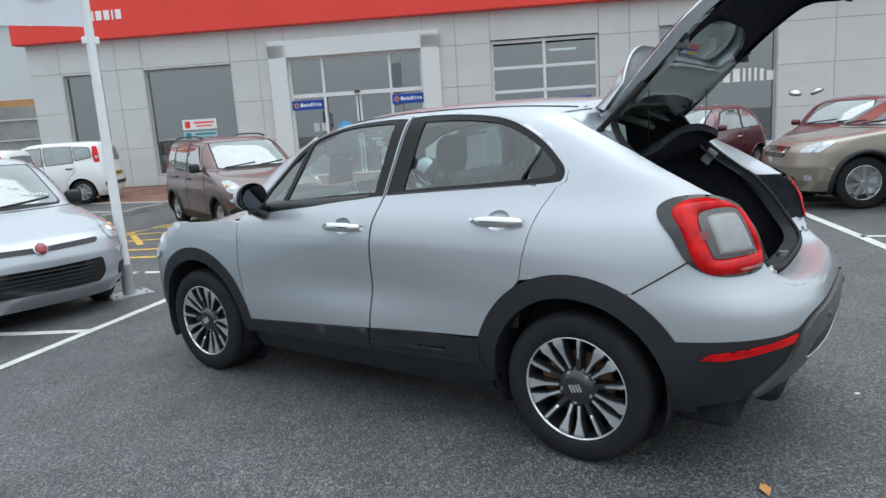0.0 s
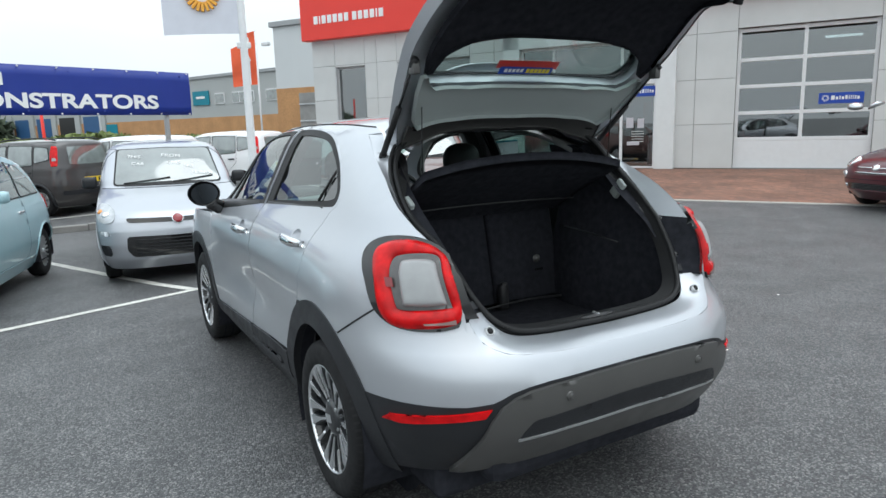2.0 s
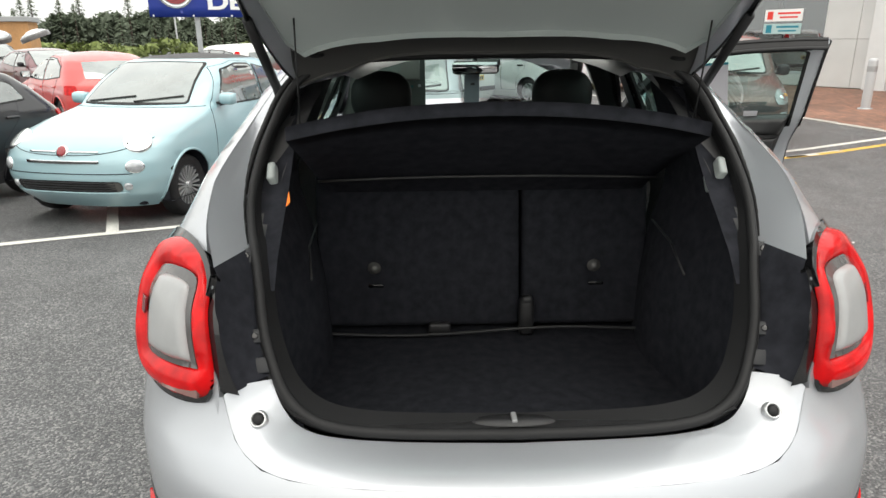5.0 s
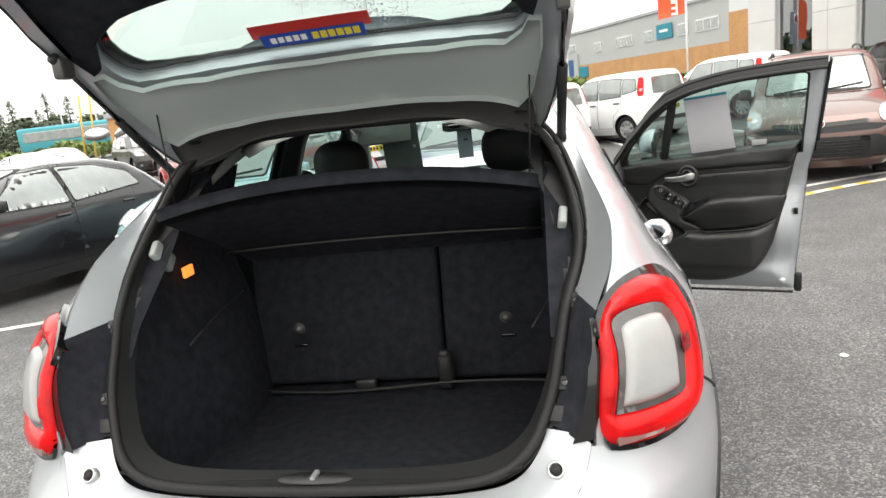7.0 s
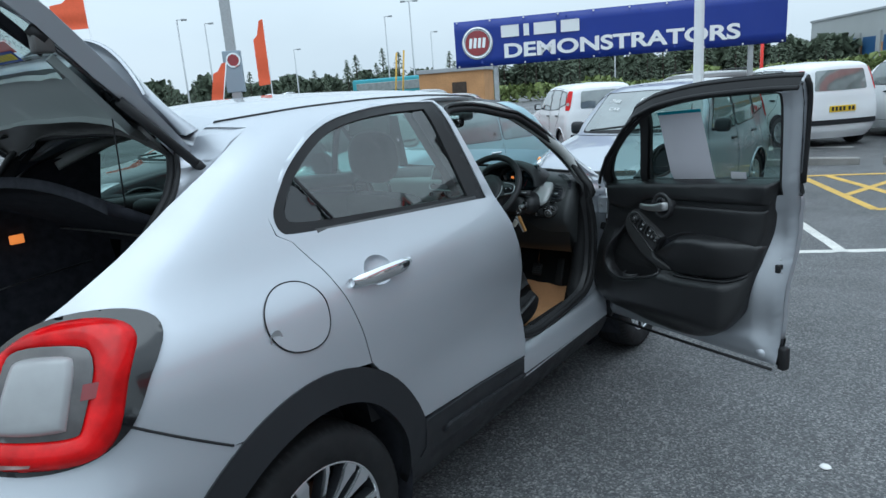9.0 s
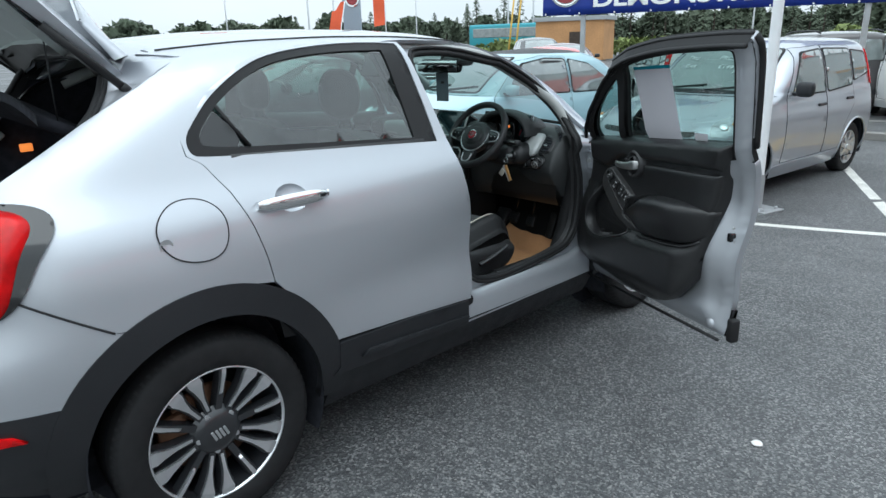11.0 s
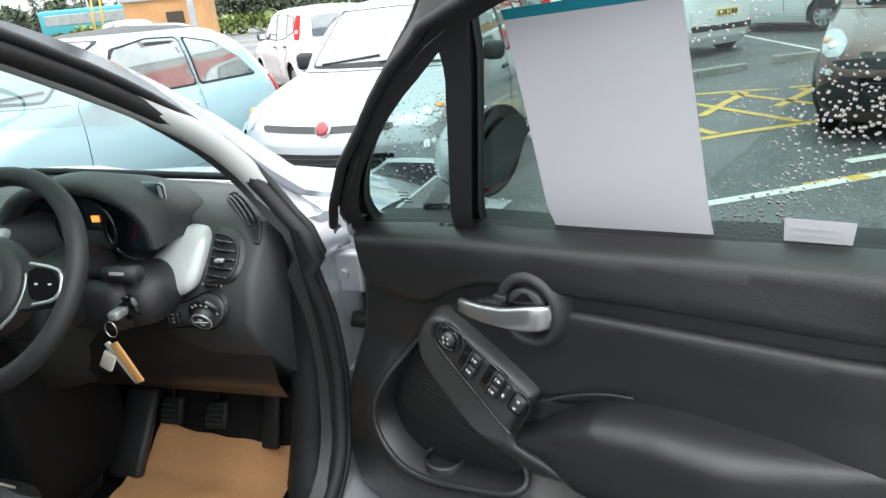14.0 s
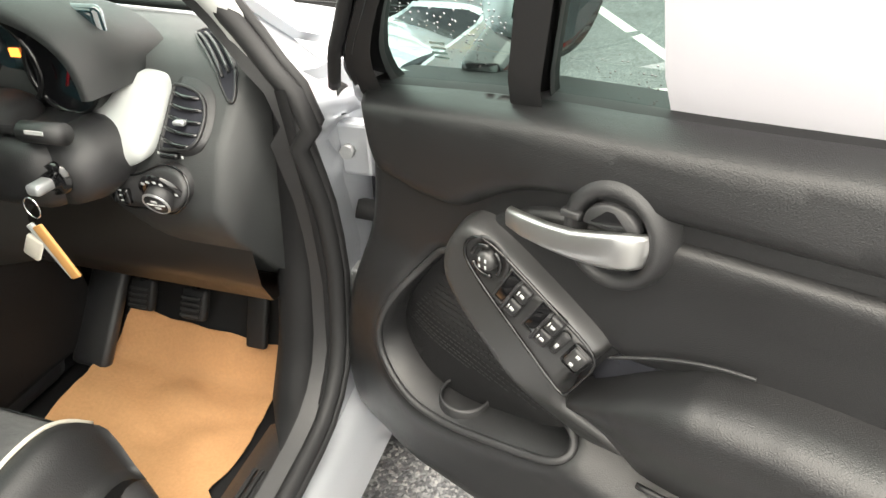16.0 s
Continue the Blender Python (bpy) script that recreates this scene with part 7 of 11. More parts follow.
# gas struts and cords
for sx in (-1, 1):
    a, b = Vector((sx * 0.575, -0.02, 1.415)), Vector((sx * 0.605, -0.382, 1.752))
    mid = a.lerp(b, 0.55)
    st = part("gas_strut", mesh_data("gas_strut", *tube([a, mid], 0.0125, 10), RUBBER), parent=car, label="black gas strut")
    part("strut_rod", mesh_data("strut_rod", *tube([mid, b], 0.0055, 8), GLOSS_BLACK), parent=st)
    part("strut_end", mesh_data("strut_end", *tube([b - Vector((0, 0.012, -0.01)), b + Vector((0, 0.016, -0.014))], 0.014, 8), RUBBER), parent=st)
    part("strut_end", mesh_data("strut_end", *tube([a - Vector((0, 0.01, -0.01)), a + Vector((0, 0.012, -0.012))], 0.015, 8), RUBBER), parent=st)
    part("strut_bracket", smooth_all(box(0.03, 0.045, 0.05, (sx * 0.60, -0.372, 1.735), 0.006)), SKID, st)

# --- boot ---
FLOOR_Z = 0.602
part("boot_floor", box(1.06, 0.95, 0.03, (0, -0.16, FLOOR_Z - 0.015), 0.004), TRIM_DEEP, car)
for sx in (-1, 1):
    V, F = [], []
    ys = np.linspace(-0.60, 0.26, 12)
    for y in ys:
        bulge = 0.05 * math.exp(-((y - 0.02) / 0.2) ** 2)
        for z, x in ((0.59, 0.535 - bulge), (0.8, 0.545 - bulge * 0.9), (0.98, 0.57 - bulge * 0.5), (1.10, 0.595), (1.2, 0.60), (1.42, 0.52)):
            zz = min(z, 1.02 + (y + 0.60) * 0.75) if z > 1.0 else z
            V.append((sx * min(x, 0.62), max(y, seal_y(zz) + 0.03), zz))
    F = [(i * 6 + k, (i + 1) * 6 + k, (i + 1) * 6 + k + 1, i * 6 + k + 1) for i in range(len(ys) - 1) for k in range(5)]
    part("boot_side", mesh_data("boot_side", V, F, TRIM_DEEP), parent=car)
    part("shelf_bracket", smooth_all(box(0.022, 0.055, 0.085, (0, 0, 0), 0.006)), PAD_GREY, car, m=pose(sx * 0.560, -0.205, 1.215, 38, sx * 10, 0))
    P = [(sx * 0.47, -0.30, 0.98), (sx * 0.52, -0.05, 0.99), (sx * 0.53, 0.15, 1.0)]
    part("side_seam", mesh_data("side_seam", *tube(P, 0.003, 6), TRIM), parent=car)
part("boot_lamp", smooth_all(box(0.012, 0.05, 0.034, (-0.566, -0.09, 1.139), 0.004)), AMBER, car, "lit amber boot lamp")
# sill plate with the lock
V, F = [], []
for i in range(25):
    t = -1 + 2 * i / 24
    x = 0.45 * t
    V += [(x, -0.692, 0.798 + 0.035 * abs(t) ** 6), (x, -0.635, 0.792 + 0.035 * abs(t) ** 6), (x, -0.60, 0.735), (x, -0.52, 0.60)]
F = [(i * 4 + k, i * 4 + 4 + k, i * 4 + 5 + k, i * 4 + 1 + k) for i in range(24) for k in range(3)]
part("sill_plate", mesh_data("sill_plate", V, F, TRIM), parent=car)
lk = part("lock_cover", mesh_data("lock_cover", *lathe([(0.0, 0.006), (0.9, 0.005), (1.0, 0.0)], 28, "z"), TRIM), parent=car, m=pose(0, -0.665, 0.796, -6, 0, 0) @ Matrix.Diagonal((0.088, 0.026, 1, 1)))
part("lock_slot", box(0.012, 0.035, 0.012, (0, -0.665, 0.802), 0.003), GALV, car)
# rear seat backs, split sixty to forty
tilt = 12


def seat_back(x0, x1, name):
    m = pose((x0 + x1) / 2, 0.255, 0.60, -tilt, 0, 0)
    b = part(name, smooth_all(box(x1 - x0 - 0.008, 0.13, 0.52, (0, 0, 0.27), 0.02, 3)), TRIM_DEEP, car, m=m)
    return b


seat_back(-0.56, 0.13, "rear_seat_back")
seat_back(0.13, 0.56, "rear_seat_back")
for x in (-0.357, 0.357):
    part("seat_bolt", mesh_data("seat_bolt", *lathe([(0.0, -0.012), (0.012, -0.01), (0.016, -0.002), (0.022, 0.004)], 16, "y", (x, 0.158, 0.845)), SKID), parent=car)
    part("release_slot", smooth_all(box(0.05, 0.008, 0.012, (x + 0.005, 0.146, 0.79), 0.003)), GLOSS_BLACK, car)
part("belt_buckle", smooth_all(box(0.05, 0.05, 0.13, (0.14, 0.155, 0.675), 0.015)), TRIM, car)
part("buckle_head", smooth_all(box(0.035, 0.03, 0.03, (0.14, 0.145, 0.735), 0.01)), TRIM, car)
part("floor_loop", smooth_all(box(0.075, 0.03, 0.05, (-0.147, 0.165, 0.625), 0.01)), TRIM, car)
P = [(x, 0.133, 0.63 + 0.012 * math.sin(6 * x)) for x in np.linspace(-0.54, 0.54, 24)]
part("floor_piping", mesh_data("floor_piping", *tube(P, 0.005, 6), TRIM), parent=car)
P = [(-0.50, 0.02, 0.66), (-0.503, 0.0, 0.625), (-0.497, -0.03, 0.605)]
part("cargo_strap", mesh_data("cargo_strap", *tube(P, 0.006, 6), PALE), parent=car)

# parcel shelf, pulled up on its cords
V, F = [], []
nx, ny = 24, 8
for layer in (0, 1):
    for i in range(nx + 1):
        t = -1 + 2 * i / nx
        for j in range(ny + 1):
            g = j / ny
            x = t * (0.515 - 0.02 * (1 - g))
            y = 0.17 - 0.43 * g
            z = 1.115 + 0.24 * g ** 0.9 + 0.055 * g * (1 - abs(t) ** 2.2) - layer * (0.018 + 0.016 * g)
            V.append((x, y, z))
W_ = ny + 1
o = (nx + 1) * W_
for layer in (0, 1):
    for i in range(nx):
        for j in range(ny):
            q = (layer * o + i * W_ + j, layer * o + (i + 1) * W_ + j, layer * o + (i + 1) * W_ + j + 1, layer * o + i * W_ + j + 1)
            F.append(q if layer else tuple(reversed(q)))
F += [(i * W_ + ny, (i + 1) * W_ + ny, o + (i + 1) * W_ + ny, o + i * W_ + ny) for i in range(nx)]
F += [(e * W_ + j, e * W_ + j + 1, o + e * W_ + j + 1, o + e * W_ + j) for e in (0, nx) for j in range(ny)]
shelf = part("parcel_shelf", mesh_data("parcel_shelf", V, F, TRIM_DEEP), parent=car, label="black parcel shelf hanging from two cords")
P = [(0.5 * t, 0.045, 1.158 + 0.01 * (1 - t * t)) for t in np.linspace(-1, 1, 12)]
part("shelf_fold", mesh_data("shelf_fold", *tube(P, 0.004, 6), TRIM), parent=shelf)
for sx, hx in ((-1, -0.485), (1, 0.513)):
    top = GATE_SWING @ Vector((hx, skin(*s_rear(abs(hx), 1.362), 1)[1] + 0.09, 1.345))
    part("shelf_cord", mesh_data("shelf_cord", *tube([top, (sx * 0.49, -0.20, 1.33)], 0.0022, 6), RUBBER), parent=shelf)

# --- driver's door, swung open ---
HINGE = (0.83, 2.12)
DOOR_SWING = Matrix.Translation((*HINGE, 0)) @ Matrix.Rotation(radians(67), 4, "Z") @ Matrix.Translation((-HINGE[0], -HINGE[1], 0))
door = body_part("front_door", sv(FRONT_DOOR), SILVER, 1, car, [*dlo_holes([(y, z - 0.045) if z < 1.16 and y < 2.0 else (y, z) for y, z in DLO_F]), sv(handle_hole(1.275, 0.995))], depth=0.028, step=0.045)
door.matrix_basis = DOOR_SWING
tagged(door, "open silver driver's door with black inner trim")
body_part("door_cladding", FRONT_CLAD, PLASTIC, 1, door, depth=0.03, step=0.05, lift=0.010)
door_handle(1.275, 0.995, door, 1)
wing_mirror(door, 1)
INNER_DLO = [(1.103, 1.12), (1.103, 1.12), (1.065, 1.482), (1.070, 1.516), (1.11, 1.521), (1.472, 1.499), (1.60, 1.471), (1.68, 1.442), (1.735, 1.402), (1.856, 1.304), (1.948, 1.202), (2.015, 1.11), (2.03, 1.04), (1.8, 1.06), (1.5, 1.09)]
DOOR_INNER = [(1.15, 0.345), *FRONT_DOOR[:-1], (2.095, 0.335)]
SHELL = shrink(sv(DOOR_INNER), 0.995, (1.5, 0.95))


shell_gap = edge_gap([SHELL])


def shell_skin(a, b):
    """The door's inner sheet: thin at the shut edge, stepping inward in pressed folds towards the lining."""
    p = np.array(skin(a, b, 1))
    n_ = np.cross(np.array(skin(a + 0.002, b, 1)) - p, np.array(skin(a, b + 0.002, 1)) - p)
    n_ = n_ / np.linalg.norm(n_) * (1 if n_[0] > 0 else -1)
    e = shell_gap(a, b)
    low = ramp01(1.16, 1.06, b)
    d = 0.024 + 0.030 * ramp01(0.004, 0.022, e) + low * (0.030 * ramp01(0.035, 0.10, e) + 0.007 * math.sin(b * 17 + 1.2) * ramp01(0.01, 0.05, e))
    d += low * 0.012 * math.exp(-((b - 0.64) / 0.07) ** 2 - ((a - 1.19) / 0.06) ** 2)
    return p - n_ * d


v, f = panel(SHELL, shell_skin, inner, [chaikin(sv(INNER_DLO), 1)], 0.0, 0.022, 0.0)
part("door_shell", mesh_data("door_shell", v, f, SILVER), parent=door)
def sunk(pts):
    """A pane's outline with its lower edge let down into the door."""
    return [(y, z - 0.045 if z < 1.2 and y < 1.90 else z - 0.03 if z < 1.15 else z) for y, z in pts]


GLASS_F, GLASS_Q = sunk(GLASS_F), sunk(GLASS_Q)
body_part("window_frame", chaikin(sv(sunk(DLO_F)), 1), RUBBER, 1, door, [chaikin(sv(GLASS_F), 2), chaikin(sv(GLASS_Q), 2)], depth=0.02, step=0.04, lift=-0.012)
IN_RING = [(1.09, 1.09), (1.09, 1.09), (1.052, 1.485), (1.056, 1.522), (1.10, 1.527), (1.472, 1.504), (1.61, 1.475), (1.69, 1.446), (1.745, 1.406), (1.864, 1.309), (1.956, 1.207), (2.03, 1.105), (2.03, 1.03), (1.8, 1.035), (1.5, 1.055)]
body_part("frame_trim", chaikin(sv(IN_RING), 1), RUBBER, 1, door, [chaikin(sv(GLASS_F), 2), chaikin(sv(GLASS_Q), 2)], depth=0.0, step=0.04, lift=-0.052)
for hole in (GLASS_F, GLASS_Q):
    body_part("window_glass", chaikin(sv(hole), 2), GLASS_WET, 1, door, depth=0.0, step=0.05, lift=-0.022)
# mullion between the quarter light and the drop glass
for lift in (-0.03,):
    P = [(skin(y, v_of(y, z), 1)[0] + lift, y, z) for y, z in ((1.792, 1.07), (1.748, 1.23), (1.697, 1.405))]
    part("mullion", mesh_data("mullion", *tube(P, 0.019, 8), RUBBER), parent=door)
# seals round the door's edge
P = [(skin(y, z, 1)[0] - 0.05, y, z) for y, z in ((1.15, 0.345), (1.6, 0.335), (2.09, 0.33))]
part("door_seal", mesh_data("door_seal", *tube(P, 0.007, 8), RUBBER), parent=door)
# black rubber along the frame's outer edge, over the top and down the rear
def edge_point(y, v, deep, up=0.0):
    p = np.array(skin(y, v, 1))
    n_ = np.cross(np.array(skin(y + 0.002, v, 1)) - p, np.array(skin(y, v + 0.002, 1)) - p)
    n_ = n_ / np.linalg.norm(n_)
    n_ = n_ if n_[0] > 0 else -n_
    return tuple(p - n_ * deep + np.array((0, up * 0.6 if y > 1.6 else 0.0, up)))


TOP_ENDS = sv([(0.995, 1.534), (1.08, 1.536), (1.472, 1.511), (1.60, 1.484), (1.713, 1.438), (1.843, 1.331), (1.948, 1.226), (2.056, 1.096)])
TOPS = [tuple(np.array(a) * (1 - k / 8) + np.array(b) * k / 8) for a, b in zip(TOP_ENDS, TOP_ENDS[1:]) for k in range(8)] + [TOP_ENDS[-1]]
part("door_seal", mesh_data("door_seal", *tube([edge_point(y, z, 0.056, 0.003) for y, z in TOPS], 0.0085, 8), RUBBER), parent=door)
part("door_seal", mesh_data("door_seal", *tube([edge_point(y, z, 0.012, 0.003) for y, z in TOPS], 0.007, 8), RUBBER), parent=door)
V = []
for y, z in TOPS:
    V += [edge_point(y, z, 0.002, 0.006), edge_point(y, z, 0.03, 0.009), edge_point(y, z, 0.060, 0.006)]
F = [(i * 3 + q, i * 3 + 3 + q, i * 3 + 4 + q, i * 3 + 1 + q) for i in range(len(TOPS) - 1) for q in range(2)]
part("frame_rubber", mesh_data("frame_rubber", V, F, RUBBER), parent=door)
SHUT = [(0.99 + 0.056 * k / 12, 1.53 - 0.385 * k / 12) for k in range(13)]
part("edge_rubber", mesh_data("edge_rubber", *tube([edge_point(y - 0.002, v_of(y, z), 0.012) for y, z in SHUT], 0.011, 8), RUBBER), parent=door)
# latch, holes and the corner cap on the shut face
part("door_latch", join(box(0.045, 0.012, 0.022, (0.825, 1.135, 0.787), 0.004), box(0.018, 0.02, 0.035, (0.806, 1.137, 0.782), 0.005)), GLOSS_BLACK, door)
for dx, dz in ((0.0, 0.032), (0.03, 0.03), (0.012, -0.026)):
    part("latch_screw", mesh_data("latch_screw", *lathe([(0.0, -0.003), (0.004, -0.003), (0.006, 0.001)], 12, "y", (0.812 + dx, 1.132, 0.787 + dz)), GALV), parent=door)
for z, y in ((0.989, 1.098), (1.47, 1.03)):
    part("shut_hole", mesh_data("shut_hole", *lathe([(0.0, -0.002), (0.011, -0.002), (0.014, 0.002)], 14, "y", (0.855 if z < 1.2 else 0.63, y, z)), RUBBER), parent=door)
part("corner_cap", smooth_all(box(0.042, 0.036, 0.10, (0.866, 1.132, 0.385), 0.010)), RUBBER, door)
part("shut_boss", mesh_data("shut_boss", *lathe([(0.0, -0.012), (0.018, -0.01), (0.026, 0.004)], 20, "x", (0.815, 1.205, 0.40)), SILVER), parent=door)


def belt_z(y):
    return float(np.interp(y, (1.10, 1.39, 1.60, 1.78, 2.012), (1.143, 1.122, 1.102, 1.092, 1.064)))


def bead_z(y):
    """Height of the crease under the armrest."""
    return float(np.interp(y, (1.218, 1.25, 1.30, 1.40, 1.50, 1.58, 1.70, 1.95), (0.757, 0.735, 0.715, 0.702, 0.694, 0.689, 0.70, 0.86)))


def trim_x(y, z):
    """The lining's face: flat above, with the lower half swelling into the cabin and curling back at its foot."""
    x = 0.752 + 0.008 * ramp01(1.03, 1.12, z)
    if y < 1.26:
        x += 0.02 * ramp01(1.26, 1.14, y) * ramp01(1.08, 1.0, z)
    zb = bead_z(y)
    wide = 0.035 + 0.10 * ramp01(1.65, 1.95, y)
    return x - 0.052 * ramp01(0.42, 0.51, z) * ramp01(zb + 0.012, zb - wide, z) * ramp01(1.20, 1.34, y) * (1 - 0.6 * ramp01(1.9, 2.08, y))


def trim_part(name, pts, mat, high=0.0, roll=0.0, depth=0.02, step=0.018, holes=(), rounds=2, shape=None, label="", parent=None, lift=0.0):
    """A piece of the door lining over a y, z outline: it stands high above the lining's face, its edges rolled off over roll metres; shape(y, z) adds swell."""
    o = chaikin(pts, rounds) if rounds else list(pts)
    hs = [chaikin(h, 2) for h in holes]
    gap = edge_gap([o, *hs]) if roll else None

    def fn(y, z):
        h = high + (shape(y, z) if shape else 0.0)
        if gap:
            h *= math.sin(HALF_PI * min(1.0, gap(y, z) / roll))
        return trim_x(y, z) - h - lift, y, z
    v2, tris = ring_tess(o, hs, step, [roll * k for k in (0.16, 0.36, 0.62, 1.0)] if gap else [], gap)
    V = [fn(y, z) for y, z in v2]
    F = []
    for p, q, r in tris:
        n_ = (Vector(V[q]) - Vector(V[p])).cross(Vector(V[r]) - Vector(V[p]))
        F.append((p, q, r) if n_.x < 0 else (p, r, q))
    if depth > 0:
        seen = {(t[i], t[(i + 1) % 3]) for t in F for i in range(3)}
        low = {}
        for e in [e for e in seen if (e[1], e[0]) not in seen]:
            for i in e:
                if i not in low:
                    low[i] = len(V)
                    V.append((V[i][0] + depth, V[i][1], V[i][2]))
            F.append((e[0], low[e[0]], low[e[1]], e[1]))
    return part(name, mesh_data(name, V, F, mat), parent=parent or door, label=label)


POCKET = [(1.875, 0.885), (1.93, 0.82), (1.965, 0.765), (1.993, 0.70), (1.985, 0.655), (1.935, 0.622), (1.86, 0.612), (1.78, 0.633), (1.71, 0.652), (1.665, 0.672), (1.66, 0.685), (1.69, 0.70), (1.75, 0.735), (1.80, 0.77), (1.85, 0.83)]
TRIM_ALL = [(2.012, 1.064), (2.012, 1.064), (1.78, 1.092), (1.60, 1.102), (1.39, 1.122), (1.105, 1.143), (1.105, 1.143), (1.134, 1.066), (1.156, 0.977), (1.184, 0.854), (1.209, 0.735), (1.245, 0.60), (1.30, 0.505), (1.375, 0.445), (1.476, 0.41), (1.60, 0.402), (1.75, 0.412), (1.89, 0.43), (2.01, 0.445), (2.085, 0.49), (2.10, 0.57), (2.088, 0.66), (2.058, 0.76), (2.02, 0.87), (2.008, 0.96)]
lining = trim_part("door_lining", TRIM_ALL, LEATHER, 0.012, 0.02, 0.062, 0.016, [POCKET], label="black moulded door lining")
UPPER = [(2.008, 1.066), (2.008, 1.066), (1.78, 1.095), (1.60, 1.105), (1.39, 1.125), (1.108, 1.147), (1.108, 1.147), (1.13, 1.08), (1.150, 1.036), (1.150, 1.036), (1.245, 1.031), (1.40, 1.024), (1.593, 1.013), (1.66, 1.01), (1.71, 1.006), (1.745, 1.0), (1.79, 0.981), (1.83, 0.952), (1.858, 0.940), (1.915, 0.941), (1.944, 0.948), (2.0, 0.955)]
trim_part("upper_pad", UPPER, LEATHER, 0.028, 0.022, 0.014, 0.014, shape=lambda y, z: 0.012 * ramp01(1.3, 1.12, y) * ramp01(1.05, 1.11, z) + 0.008 * ramp01(0.94, 1.06, z))
MID = [(1.152, 1.027), (1.152, 1.027), (1.245, 1.022), (1.40, 1.015), (1.593, 1.004), (1.71, 0.998), (1.745, 0.991), (1.785, 0.972), (1.822, 0.945), (1.80, 0.925), (1.70, 0.87), (1.63, 0.83), (1.60, 0.83), (1.45, 0.86), (1.2, 0.85), (1.19, 0.86), (1.168, 0.93)]
trim_part("middle_pad", MID, LEATHER, 0.024, 0.014, 0.012, 0.014, shape=lambda y, z: -0.005 * ramp01(1.0, 0.93, z))
ARM = [(1.674, 0.777), (1.63, 0.808), (1.597, 0.836), (1.56, 0.862), (1.53, 0.880), (1.44, 0.894), (1.30, 0.895), (1.20, 0.884), (1.172, 0.874), (1.185, 0.83), (1.20, 0.775), (1.218, 0.757), (1.25, 0.735), (1.30, 0.716), (1.40, 0.703), (1.50, 0.694), (1.575, 0.690), (1.61, 0.715), (1.65, 0.74), (1.684, 0.762)]


def arm_swell(y, z):
    top = float(np.interp(y, (1.172, 1.20, 1.30, 1.44, 1.53, 1.597, 1.674), (0.876, 0.884, 0.895, 0.894, 0.880, 0.836, 0.777)))
    low = bead_z(y) if y < 1.58 else float(np.interp(y, (1.58, 1.65, 1.684), (0.69, 0.74, 0.762)))
    t = min(1.0, max(0.0, (z - low) / max(0.02, top - low)))
    ridge = 0.072 * ramp01(1.16, 1.38, y) * (1 - 0.35 * ramp01(1.52, 1.68, y)) + 0.006
    up_ = 0.34 + 0.66 * math.sin(HALF_PI * min(1.0, t / 0.80)) ** 1.3
    return ridge * (up_ if t < 0.80 else math.sqrt(max(0.0, 1 - ((t - 0.80) / 0.2) ** 2)))


trim_part("armrest", ARM, LEATHER, 0.010, 0.012, 0.025, 0.010, shape=arm_swell, label="padded black armrest")
trim_part("cup_recess", [(1.665, 0.785), (1.632, 0.842), (1.577, 0.870), (1.52, 0.884), (1.50, 0.87), (1.56, 0.84), (1.62, 0.795)], TRIM_DEEP, 0.016, 0, 0.004, 0.02, rounds=1)
P = [(trim_x(y, z) - 0.026, y, z) for y, z in chaikin([(1.636, 0.838), (1.577, 0.869), (1.53, 0.886), (1.49, 0.892)], 2, False)]
part("recess_lip", mesh_data("recess_lip", *tube(P, 0.0022, 6), TRIM), parent=door)
for y0, y1 in ((1.225, 1.575),):
    P = [(trim_x(y, bead_z(y) - 0.012) - 0.013, y, bead_z(y) - 0.004) for y in np.linspace(y0, y1, 22)]
    part("trim_bead", mesh_data("trim_bead", *tube(P, 0.004, 6), TRIM), parent=door)

# switch pod
POD_GREY = material("dark satin grey switch panel", (0.060, 0.060, 0.061), 0.34, metal=0.4, vary=0.06, rvary=0.04)
POD = [(1.826, 0.957), (1.855, 0.930), (1.871, 0.885), (1.856, 0.837), (1.782, 0.762), (1.70, 0.695), (1.66, 0.682), (1.61, 0.686), (1.565, 0.694), (1.565, 0.702), (1.60, 0.720), (1.645, 0.744), (1.682, 0.764), (1.655, 0.81), (1.631, 0.849), (1.646, 0.866), (1.688, 0.894), (1.731, 0.921), (1.775, 0.947), (1.80, 0.958)]
pod = trim_part("switch_pod", POD, POD_GREY, 0.048, 0.016, 0.03, 0.009, shape=lambda y, z: -0.022 * ramp01(0.76, 0.69, z) + 0.052 * (trim_x(y, z) - 0.752) / 0.052, label="dark satin window switch pod")
FACE = [(1.800, 0.947), (1.818, 0.928), (1.814, 0.902), (1.74, 0.832), (1.679, 0.775), (1.670, 0.779), (1.652, 0.812), (1.637, 0.842), (1.648, 0.862), (1.69, 0.888), (1.732, 0.915), (1.772, 0.940)]
P = [(0.702, y, z) for y, z in chaikin(FACE, 2)]
part("face_groove", mesh_data("face_groove", *tube(P, 0.0022, 6, True), GLOSS_BLACK), parent=pod)
PA, PC, PDEG = np.array((-0.866, -0.5)), np.array((0.5, -0.866)), -150


def pod_box(name, c, along, cross, thick, mat, x, bevel=0.003, parent=None, label=""):
    return part(name, smooth_all(box(thick, along, cross, (0, 0, 0), bevel, 2)), mat, parent or pod, label, m=pose(x, c[0], c[1], PDEG, 0, 0))


